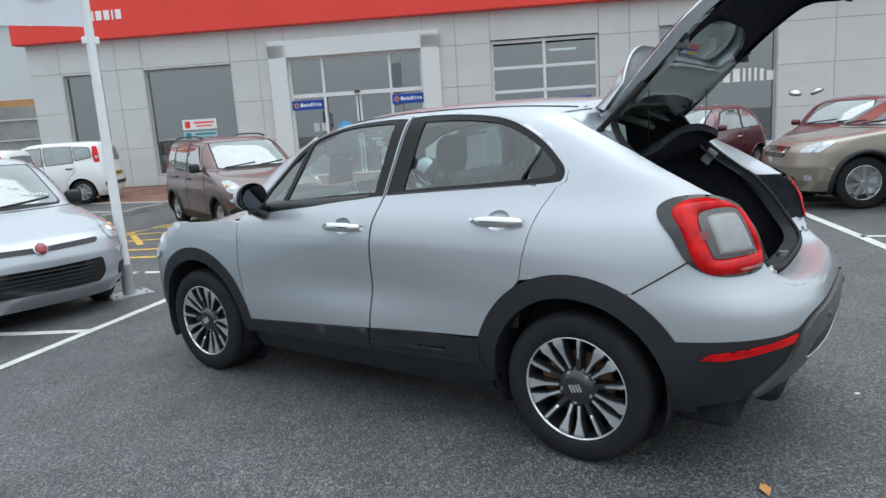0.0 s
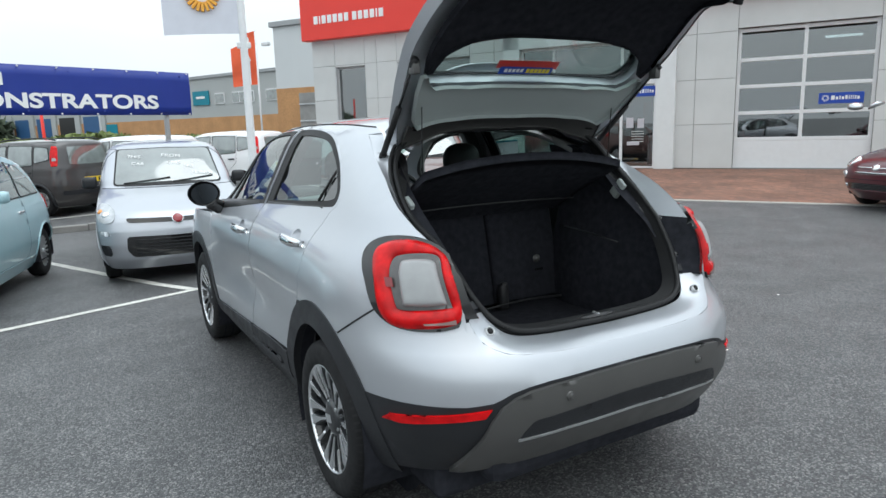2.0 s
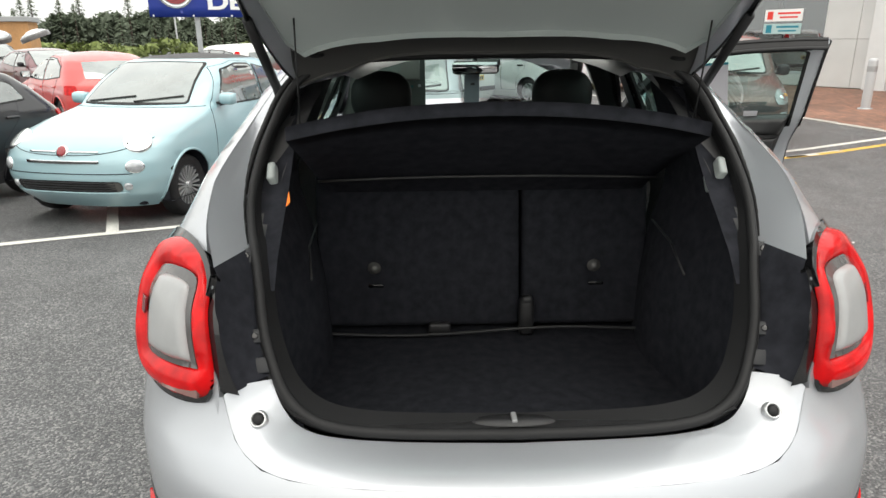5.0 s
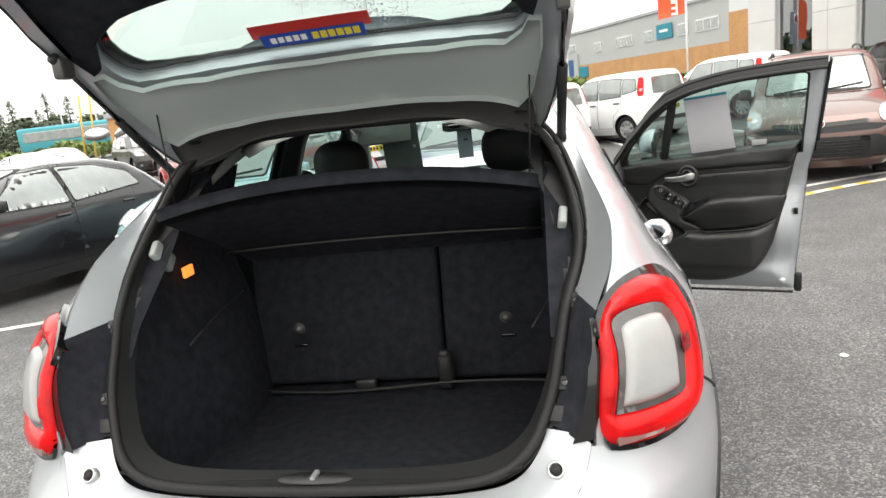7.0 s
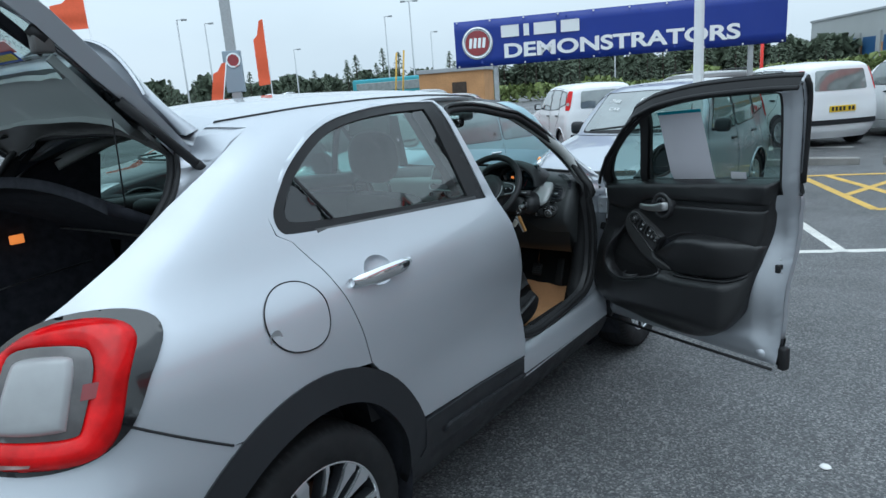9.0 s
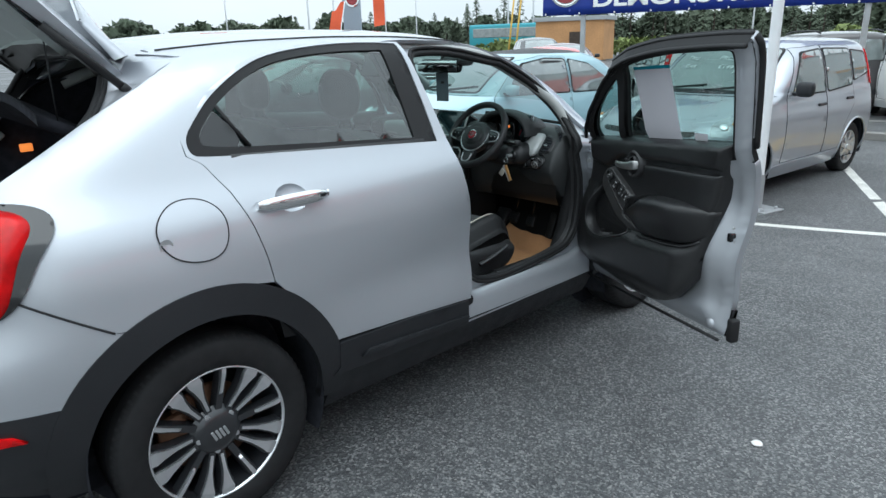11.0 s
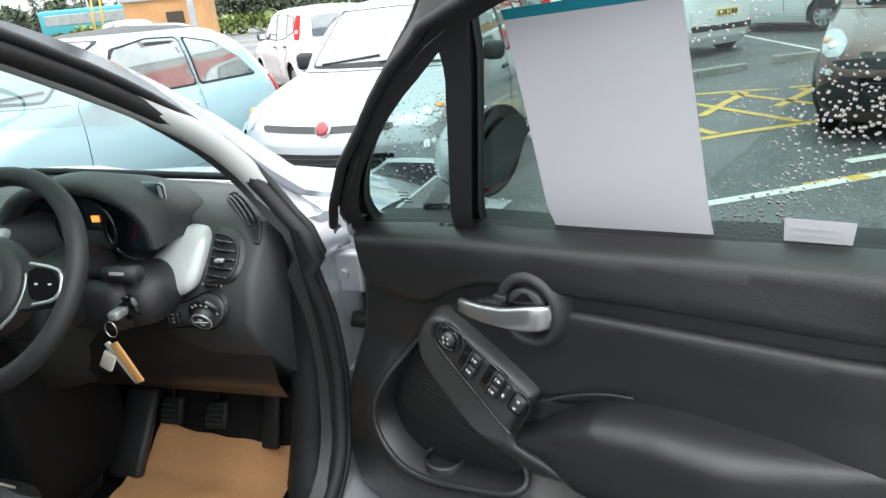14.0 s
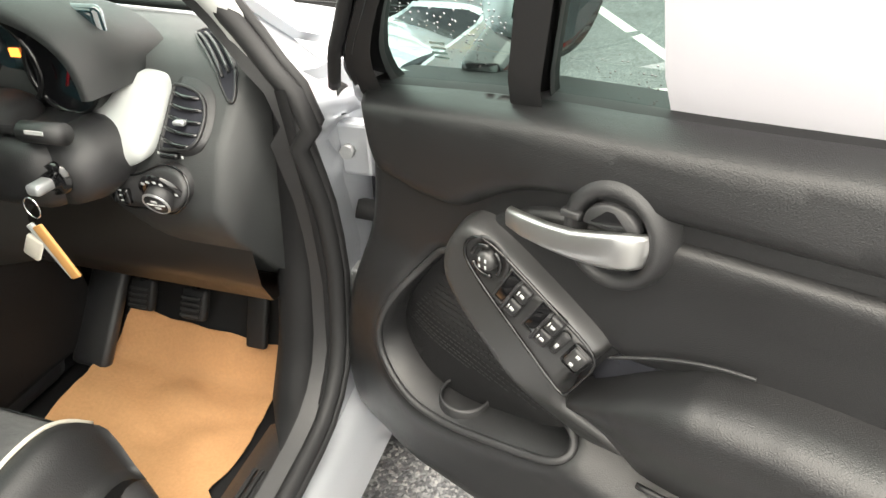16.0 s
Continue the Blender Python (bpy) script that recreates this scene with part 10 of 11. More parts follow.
part("accelerator", smooth_all(box(0.045, 0.018, 0.15, (0, 0, 0), 0.007, m=pose(0, 0, 0, -24, 0, 0))), RUBBER, car, m=pose(0.555, 2.14, 0.53))
part("foot_rest", smooth_all(box(0.09, 0.03, 0.22, (0, 0, 0), 0.012, m=pose(0, 0, 0, -40, 0, 0))), TRIM, car, m=pose(0.19, 2.10, 0.48))
part("bulkhead", box(1.4, 0.04, 0.6, (0, 2.30, 0.66), m=None), TRIM_SHADE, car)
part("toe_board", mesh_data("toe_board", [(-0.7, 2.08, 0.36), (0.72, 2.08, 0.36), (0.72, 2.29, 0.62), (-0.7, 2.29, 0.62)], [(0, 1, 2, 3)], TRIM_SHADE), parent=car)
part("side_kick", smooth_all(box(0.03, 0.2, 0.36, (0.705, 2.16, 0.56), 0.01)), TRIM, car)
MAT = [(0.235, 2.15), (0.592, 2.14), (0.60, 2.06), (0.615, 1.93), (0.60, 1.84), (0.625, 1.82), (0.60, 1.70), (0.545, 1.63), (0.30, 1.66), (0.22, 1.80), (0.215, 1.95), (0.20, 2.06)]


def mat_z(x, y):
    base = 0.372 + 1.3 * max(0, y - 2.085) + 0.05 * ramp01(0.33, 0.12, x)
    return base + 0.012 * noise.noise((x * 9, y * 9, 0.3)) + 0.016 * abs(noise.noise((x * 13 + y * 6, y * 15, 1.3)))


v, f = panel(dense(MAT, 0.03), lambda x, y: (x, y, mat_z(x, y)), lambda p: np.array((p[0], p[1], -1)), (), 0.002, 0.02)
tagged(part("paper_mat", mesh_data("paper_mat", v, f, KRAFT)), "creased brown kraft paper mat in the driver's foot well", "floor mat")
# gear lever
gl = part("gear_lever", mesh_data("gear_lever", *tube([(0.075, 1.56, 0.52), (0.078, 1.57, 0.66), (0.08, 1.575, 0.79)], 0.012, 10), GLOSS_BLACK), parent=car)
v, f = lathe([(0.0, 0.055), (0.016, 0.052), (0.026, 0.036), (0.027, 0.018), (0.018, 0.0), (0.012, -0.03)], 24, "z", (0.081, 1.577, 0.79))
part("gear_knob", mesh_data("gear_knob", v, f, GLOSS_BLACK), parent=gl)
v, f = lathe([(0.0275, 0.022), (0.029, 0.026), (0.0275, 0.03)], 24, "z", (0.081, 1.577, 0.79))
part("knob_ring", mesh_data("knob_ring", v, f, CHROME), parent=gl)
v, f = lathe([(0.014, 0.10), (0.03, 0.06), (0.055, 0.02), (0.075, 0.0)], 20, "z", (0.075, 1.56, 0.52))
part("gaiter", mesh_data("gaiter", v, f, SEAT_DARK), parent=gl)
part("centre_console", smooth_all(box(0.22, 0.95, 0.17, (0.04, 1.55, 0.46), 0.035, 3)), TRIM, car)
part("hand_brake", mesh_data("hand_brake", *tube([(0.10, 1.15, 0.56), (0.10, 1.35, 0.62)], 0.018, 10), SEAT_DARK), parent=car)


# seats
def seat(cx):
    V, F = [], []
    nx, ny = 28, 24
    for i in range(nx + 1):
        t = -1 + 2 * i / nx
        for j in range(ny + 1):
            g = j / ny
            y = 1.16 + 0.60 * g
            wd = 0.262 - 0.03 * ramp01(0.7, 1.0, g) ** 2
            front = max(0.0, (g - 0.74) / 0.26)
            z = 0.592 + 0.075 * ramp01(0.0, 0.9, g) + 0.030 * ramp01(0.42, 0.74, abs(t)) - 0.085 * ramp01(0.74, 1.0, abs(t)) ** 1.5 - 0.085 * front ** 2.6
            V.append((cx + wd * t, y - 0.02 * abs(t) ** 3 * front, z))
    W2 = ny + 1
    F = [(i * W2 + j, (i + 1) * W2 + j, (i + 1) * W2 + j + 1, i * W2 + j + 1) for i in range(nx) for j in range(ny)]
    mid = [f_ for f_ in F if abs(np.mean([V[k][0] for k in f_]) - cx) < 0.158 and np.mean([V[k][1] for k in f_]) < 1.735]
    side_ = [f_ for f_ in F if f_ not in mid]
    s_ = part("front_seat", mesh_data("front_seat", V, mid, SEAT_CLOTH), parent=car, label="dark grey cloth front seat with cream piping")
    # bolsters, with a skirt down to the frame
    rim = [i * W2 for i in range(nx + 1)] + [nx * W2 + j for j in range(1, ny + 1)] + [i * W2 + ny for i in range(nx - 1, -1, -1)] + [j for j in range(ny - 1, 0, -1)]
    V2 = list(V)
    low = {}
    for k in rim:
        low[k] = len(V2)
        x, y, z = V[k]
        V2.append((cx + (x - cx) * 0.94, 1.46 + (y - 1.46) * 0.96, 0.50))
    sk = [(a, b, low[b], low[a]) for a, b in zip(rim, rim[1:] + rim[:1])]
    part("bolster", mesh_data("bolster", V2, side_ + sk, SEAT_DARK), parent=s_)
    for sx in (-1, 1):
        P = []
        for g in np.linspace(0.02, 1.0, 24):
            t = 0.6429 * sx
            i = (t + 1) / 2 * nx
            k = int(round(i)) * W2 + int(round(g * ny))
            x, y, z = V[k]
            P.append((x, y, z + 0.003))
        part("piping", mesh_data("piping", *tube(chaikin(P, 1, False), 0.0035, 6), PIPING), parent=s_)
    part("seat_base", smooth_all(box(0.44, 0.48, 0.14, (cx, 1.42, 0.445), 0.03, 3)), TRIM, s_)
    if cx > 0:
        o = chaikin([(1.10, 0.40), (1.60, 0.40), (1.70, 0.435), (1.742, 0.50), (1.735, 0.545), (1.68, 0.565), (1.45, 0.575), (1.20, 0.60), (1.10, 0.62)], 2)
        gap = edge_gap([o])
        v2, tris = ring_tess(o, [], 0.02, [0.006, 0.014, 0.024, 0.04], gap)
        part("side_cover", mesh_data("side_cover", [(cx + 0.235 + 0.050 * math.sin(HALF_PI * min(1.0, gap(y, z) / 0.04)), y, z) for y, z in v2], tris, TRIM), parent=s_)
        P = [(cx + 0.292, 1.44, 0.50), (cx + 0.300, 1.50, 0.515), (cx + 0.303, 1.58, 0.54), (cx + 0.298, 1.63, 0.553)]
        part("height_lever", mesh_data("height_lever", *tube(chaikin(P, 2, False), 0.015, 10, flat=0.55), TRIM), parent=s_)
        part("recline_knob", mesh_data("recline_knob", *lathe([(0.0, 0.022), (0.024, 0.020), (0.030, 0.010), (0.032, -0.01)], 24, "x", (cx + 0.28, 1.27, 0.52)), TRIM), parent=s_)
    # backrest and head restraint
    V3, F3 = [], []
    for layer, off in ((0, 0.0), (1, -0.13)):
        for i in range(nx + 1):
            t = -1 + 2 * i / nx
            for j in range(13):
                g = j / 12
                wd = 0.25 - 0.07 * ramp01(0.55, 1.0, g) ** 1.2
                y = 1.20 - 0.26 * g + off * (1 - 0.45 * abs(t) ** 4) * (1 - 0.35 * g) + (0.055 * ramp01(0.5, 0.85, abs(t)) * (1 - 0.5 * g) if layer == 0 else 0)
                V3.append((cx + wd * t, y, 0.58 + 0.60 * g - 0.04 * abs(t) ** 4 * ramp01(0.8, 1, g)))
    o = (nx + 1) * 13
    for layer in (0, 1):
        for i in range(nx):
            for j in range(12):
                F3.append((layer * o + i * 13 + j, layer * o + (i + 1) * 13 + j, layer * o + (i + 1) * 13 + j + 1, layer * o + i * 13 + j + 1))
    for e in (0, nx):
        F3 += [(e * 13 + j, e * 13 + j + 1, o + e * 13 + j + 1, o + e * 13 + j) for j in range(12)]
    F3 += [(i * 13 + 12, (i + 1) * 13 + 12, o + (i + 1) * 13 + 12, o + i * 13 + 12) for i in range(nx)]
    part("backrest", mesh_data("backrest", V3, F3, SEAT_CLOTH), parent=s_)
    bm = bmesh.new()
    bmesh.ops.create_uvsphere(bm, u_segments=24, v_segments=14, radius=1)
    for v_ in bm.verts:
        x, y, z = v_.co
        v_.co = Vector((cx + 0.125 * math.copysign(abs(x) ** 0.75, x), 0.90 + 0.055 * y, 1.325 + 0.105 * math.copysign(abs(z) ** 0.8, z)))
    part("head_restraint", smooth_all(bm), SEAT_DARK, s_)
    for sx in (-0.05, 0.05):
        part("restraint_post", mesh_data("restraint_post", *tube([(cx + sx, 0.91, 1.26), (cx + sx, 0.935, 1.15)], 0.007, 8), CHROME), parent=s_)
    return s_


seat(0.37)
seat(-0.37)
# rear bench cushion and low head restraints
part("rear_bench", smooth_all(box(1.2, 0.5, 0.2, (0, 0.55, 0.56), 0.05, 3)), SEAT_CLOTH, car)
for x in (-0.36, 0.36):
    part("rear_restraint", smooth_all(box(0.24, 0.09, 0.13, (x, 0.36, 1.155), 0.035, 3)), SEAT_DARK, car)
# mirror, sun visor tag, and the card hanging below it
mr_ = part("cabin_mirror", smooth_all(box(0.262, 0.045, 0.070, (0.072, 1.775, 1.402), 0.024, 3, m=pose(0, 0, 0, 0, 0, 14))), GLOSS_BLACK, car)
part("mirror_face", smooth_all(box(0.246, 0.004, 0.054, (0.066, 1.751, 1.402), 0.001, 1, m=pose(0, 0, 0, 0, 0, 14))), CHROME, mr_)
part("mirror_stem", mesh_data("mirror_stem", *tube([(0.072, 1.785, 1.42), (0.07, 1.80, 1.47)], 0.012, 8), GLOSS_BLACK), parent=mr_)
part("sensor_cover", smooth_all(box(0.15, 0.12, 0.05, (0.13, 1.84, 1.425), 0.02, 3)), TRIM, mr_)
part("hanging_card", box(0.082, 0.002, 0.17, (0.052, 1.80, 1.30), m=pose(0, 0, 0, 0, 0, 8)), material("blue grey card", (0.20, 0.235, 0.27), 0.6, vary=0.05), mr_)
part("card_print", box(0.022, 0.001, 0.012, (0.056, 1.798, 1.315), m=pose(0, 0, 0, 0, 0, 8)), TRIM, mr_)
# the passenger's sun visor, folded down, with a printed sheet tucked behind it
VISOR = material("grey visor cloth", (0.13, 0.13, 0.125), 0.9, spec=0.2, vary=0.08, bump=0.3, bscale=700)
vz_ = part("sun_visor", smooth_all(box(0.30, 0.022, 0.125, (-0.375, 1.70, 1.405), 0.010, 3, m=pose(0, 0, 0, -12, 0, 0))), VISOR, car, "grey sun visor folded down")
part("visor_label", box(0.09, 0.002, 0.05, (-0.37, 1.687, 1.41), m=pose(0, 0, 0, -12, 0, 0)), CARD_GREY, vz_)
lean = pose(-0.305, 1.772, 1.308, 12, 0, 0)
card = part("printed_sheet", box(0.212, 0.0015, 0.285), CARD_GREY, m=lean)
tagged(card, "back of a printed sheet, coloured dark as if backlit, tucked behind the sun visor", "sheet")
TEAL_DOT = material("teal print", (0.03, 0.13, 0.15), 0.6)
for x in (-0.075, -0.038, -0.001, 0.036):
    part("print_dot", box(0.012, 0.001, 0.012, (x, -0.0014, 0.0)), TEAL_DOT, card)
part("print_square", box(0.014, 0.001, 0.014, (0.075, -0.0014, 0.004)), PAPER, card)



# ---- the other parked cars ----
SHELLS = {
    "panda": dict(wb=2.30, r=0.292, arch=0.35, track=0.70, e=2.9, rows=[
        (0.17, 0.58, -2.80, 0.73), (0.30, 0.70, -2.90, 0.79), (0.45, 0.72, -2.93, 0.815), (0.60, 0.71, -2.93, 0.822), (0.72, 0.67, -2.92, 0.818), (0.80, 0.58, -2.91, 0.81), (0.86, 0.42, -2.905, 0.80), (0.92, 0.20, -2.90, 0.79), (0.98, -0.10, -2.89, 0.775),
        (1.02, -0.28, -2.88, 0.765), (1.20, -0.52, -2.85, 0.73), (1.35, -0.72, -2.82, 0.69), (1.44, -0.86, -2.79, 0.65), (1.50, -1.0, -2.74, 0.57), (1.53, -1.2, -2.6, 0.44), (1.548, -1.6, -2.1, 0.16), (1.552, -1.8, -1.9, 0.03)],
        front_corner=[(0.17, 0.40), (0.8, 0.44), (1.0, 0.48), (1.06, 0.30), (1.4, 0.28), (1.56, 0.3)], rear_corner=[(0.17, 0.32), (1.0, 0.26), (1.56, 0.3)],
        windows=[[(-0.70, 1.0), (-0.99, 1.39), (-1.42, 1.42), (-1.45, 0.99)], [(-1.53, 0.99), (-1.50, 1.42), (-2.13, 1.405), (-2.16, 1.03)], [(-2.22, 1.07), (-2.20, 1.39), (-2.54, 1.36), (-2.60, 1.14)]],
        doors=[[(-0.53, 0.33), (-0.56, 0.96), (-0.94, 1.445), (-1.46, 1.465), (-1.48, 0.33)], [(-1.49, 0.33), (-1.475, 1.465), (-2.17, 1.445), (-2.19, 0.80), (-1.97, 0.60), (-1.93, 0.33)]],
        screen=[(0.60, 1.035), (0.53, 1.43)], rear_screen=[(0.50, 1.03), (0.46, 1.38)], handles=[(-1.34, 0.86), (-2.06, 0.88)], mirror=(-0.66, 1.0)),
    "five": dict(wb=2.30, r=0.29, arch=0.345, track=0.70, e=2.75, rows=[
        (0.17, 0.50, -2.72, 0.71), (0.30, 0.65, -2.83, 0.77), (0.45, 0.70, -2.87, 0.81), (0.60, 0.69, -2.87, 0.815), (0.72, 0.63, -2.86, 0.81), (0.80, 0.50, -2.85, 0.80), (0.87, 0.28, -2.83, 0.79), (0.93, 0.0, -2.80, 0.775), (0.97, -0.20, -2.78, 0.76),
        (1.0, -0.32, -2.76, 0.75), (1.2, -0.60, -2.58, 0.70), (1.33, -0.82, -2.40, 0.65), (1.41, -1.0, -2.22, 0.58), (1.46, -1.22, -2.05, 0.45), (1.485, -1.45, -1.85, 0.2), (1.49, -1.6, -1.7, 0.04)],
        front_corner=[(0.17, 0.46), (0.6, 0.50), (0.8, 0.56), (0.95, 0.58), (1.03, 0.34), (1.4, 0.3), (1.5, 0.2)], rear_corner=[(0.17, 0.42), (1.0, 0.42), (1.5, 0.25)],
        windows=[[(-0.70, 0.985), (-1.0, 1.31), (-1.33, 1.365), (-1.63, 1.355), (-1.64, 0.985)], [(-1.70, 0.985), (-1.70, 1.352), (-2.0, 1.29), (-2.24, 1.14), (-2.36, 0.99)]],
        doors=[[(-0.48, 0.32), (-0.53, 0.95), (-0.93, 1.345), (-1.3, 1.405), (-1.665, 1.39), (-1.67, 0.42), (-1.6, 0.32)]],
        screen=[(0.57, 1.02), (0.47, 1.38)], rear_screen=[(0.50, 1.02), (0.40, 1.33)], handles=[(-1.50, 0.83)], mirror=(-0.64, 0.99)),
    "hatch": dict(wb=2.65, r=0.325, arch=0.385, track=0.77, e=2.5, rows=[
        (0.17, 0.72, -3.28, 0.80), (0.35, 0.88, -3.42, 0.88), (0.5, 0.90, -3.45, 0.90), (0.65, 0.86, -3.45, 0.90), (0.75, 0.72, -3.44, 0.895), (0.83, 0.4, -3.43, 0.885), (0.90, 0.0, -3.40, 0.87), (0.95, -0.3, -3.36, 0.85), (1.15, -0.75, -3.12, 0.77),
        (1.3, -1.1, -2.9, 0.69), (1.39, -1.4, -2.6, 0.59), (1.44, -1.75, -2.3, 0.35), (1.455, -2.0, -2.1, 0.05)],
        front_corner=[(0.17, 0.55), (0.9, 0.6), (1.0, 0.35), (1.46, 0.3)], rear_corner=[(0.17, 0.4), (1.0, 0.4), (1.46, 0.3)],
        windows=[[(-0.75, 0.97), (-1.28, 1.31), (-1.66, 1.345), (-1.70, 0.96)], [(-1.77, 0.96), (-1.73, 1.345), (-2.2, 1.32), (-2.62, 1.2), (-2.72, 1.04)]],
        doors=[[(-0.52, 0.33), (-0.56, 0.93), (-1.2, 1.34), (-1.69, 1.385), (-1.72, 0.33)], [(-1.735, 0.33), (-1.705, 1.385), (-2.3, 1.35), (-2.66, 1.22), (-2.55, 0.85), (-2.28, 0.6), (-2.22, 0.33)]],
        screen=[(0.66, 0.985), (0.52, 1.36)], rear_screen=[(0.55, 1.0), (0.48, 1.28)], handles=[(-1.56, 0.83), (-2.46, 0.86)], mirror=(-0.78, 0.98)),
    "suv": dict(wb=2.66, r=0.36, arch=0.43, track=0.78, e=2.6, rows=[
        (0.26, 0.74, -3.35, 0.84), (0.42, 0.86, -3.46, 0.90), (0.6, 0.89, -3.5, 0.915), (0.82, 0.85, -3.5, 0.915), (0.94, 0.70, -3.49, 0.905), (1.0, 0.42, -3.48, 0.90), (1.04, 0.05, -3.47, 0.885), (1.09, -0.3, -3.45, 0.87), (1.3, -0.66, -3.38, 0.81),
        (1.48, -0.98, -3.3, 0.745), (1.58, -1.2, -3.2, 0.66), (1.645, -1.55, -3.0, 0.5), (1.675, -2.0, -2.6, 0.15)],
        front_corner=[(0.2, 0.45), (0.9, 0.5), (1.05, 0.5), (1.14, 0.3), (1.68, 0.3)], rear_corner=[(0.2, 0.35), (1.68, 0.3)],
        windows=[[(-0.74, 1.10), (-1.2, 1.47), (-1.66, 1.52), (-1.70, 1.09)], [(-1.77, 1.09), (-1.74, 1.52), (-2.45, 1.5), (-2.5, 1.12)], [(-2.57, 1.13), (-2.54, 1.49), (-3.0, 1.42), (-3.1, 1.2)]],
        doors=[[(-0.55, 0.42), (-0.58, 1.06), (-1.15, 1.52), (-1.69, 1.57), (-1.72, 0.42)], [(-1.735, 0.42), (-1.705, 1.57), (-2.52, 1.55), (-2.53, 0.95), (-2.26, 0.72), (-2.2, 0.42)]],
        screen=[(0.70, 1.12), (0.58, 1.54)], rear_screen=[(0.58, 1.15), (0.52, 1.5)], handles=[(-1.56, 0.96), (-2.4, 0.99)], mirror=(-0.74, 1.1)),
}


def rounded(pts, step=0.09):
    return chaikin(dense([tuple(p) for p in pts], step), 2)


class Shell:
    """A car's outer skin: plan outlines stacked by height."""

    def __init__(self, spec):
        self.s = spec
        r = spec["rows"]
        self.yf, self.yr, self.w = (table([(a[0], a[k]) for a in r], 0.012) for k in (1, 2, 3))
        self.df, self.dr = table(spec["front_corner"], 0.03), table(spec["rear_corner"], 0.03)
        self.e = spec["e"]

    def nose(self, phi, z, end=1):
        """phi: 0 on the centre line, a quarter turn where the corner meets the side."""
        w, q = self.w(z), 2 / self.e
        s, c = abs(math.sin(phi)) ** q, max(0.0, math.cos(phi)) ** q
        y = self.yf(z) - self.cf(z) * (1 - c) if end > 0 else self.yr(z) + self.cr(z) * (1 - c)
        return (math.copysign(w * s, phi), y, z)

    def cf(self, z):
        return min(self.df(z), 0.48 * (self.yf(z) - self.yr(z)))

    def cr(self, z):
        return min(self.dr(z), 0.48 * (self.yf(z) - self.yr(z)))

    def phi(self, x, z):
        return math.copysign(math.asin(min(1.0, (abs(x) / self.w(z))) ** (self.e / 2)), x)

    def side(self, y, z, side=1):
        a, b = self.yf(z) - self.cf(z), self.yr(z) + self.cr(z)
        w = self.w(z)
        k = 0.0
        if y > a:
            k = min(0.999, (y - a) / self.cf(z))
        elif y < b:
            k = min(0.999, (b - y) / self.cr(z))
        return (side * w * (1 - k ** self.e) ** (1 / self.e), y, z)

    def body(self, wheels):
        r = self.s["rows"]
        zs = sorted(set([round(float(z), 4) for z in np.linspace(r[0][0], r[-1][0], 44)] + [q[0] for q in r]))
        zs = [z for i, z in enumerate(zs) if i == 0 or z - zs[i - 1] > 0.004]
        V, cols = [], 0
        R0 = self.s["arch"]
        for z in zs:
            line = [self.nose(p, z) for p in np.linspace(0, HALF_PI, 13)]
            a, b = line[-1][1], self.yr(z) + self.cr(z)
            line += [(self.w(z), a + (b - a) * k / 40, z) for k in range(1, 40)]
            line += [self.nose(p, z, -1) for p in np.linspace(HALF_PI, 0, 13)]
            ring = line + [(-x, y, zz) for x, y, zz in reversed(line[1:-1])]
            cols = len(ring)
            V += ring
        V = [list(v) for v in V]
        for v in V:
            for yw in wheels:
                d = math.hypot(v[1] - yw, v[2] - self.s["r"])
                if abs(v[0]) > 0.5 and 0.84 * R0 < d < 1.10 * R0:
                    k = R0 / d
                    y, z = yw + (v[1] - yw) * k, self.s["r"] + (v[2] - self.s["r"]) * k
                    if z > zs[0]:
                        v[:] = self.side(y, z, 1 if v[0] > 0 else -1)
        F = []
        for i in range(len(zs) - 1):
            for j in range(cols):
                q = (i * cols + j, i * cols + (j + 1) % cols, (i + 1) * cols + (j + 1) % cols, (i + 1) * cols + j)
                c = [sum(V[k][m] for k in q) / 4 for m in range(3)]
                if abs(c[0]) > 0.5 and any(math.hypot(c[1] - yw, c[2] - self.s["r"]) < 0.985 * R0 for yw in wheels):
                    continue
                F.append(q)
        F.append(tuple(range((len(zs) - 1) * cols, len(zs) * cols)))
        return V, F


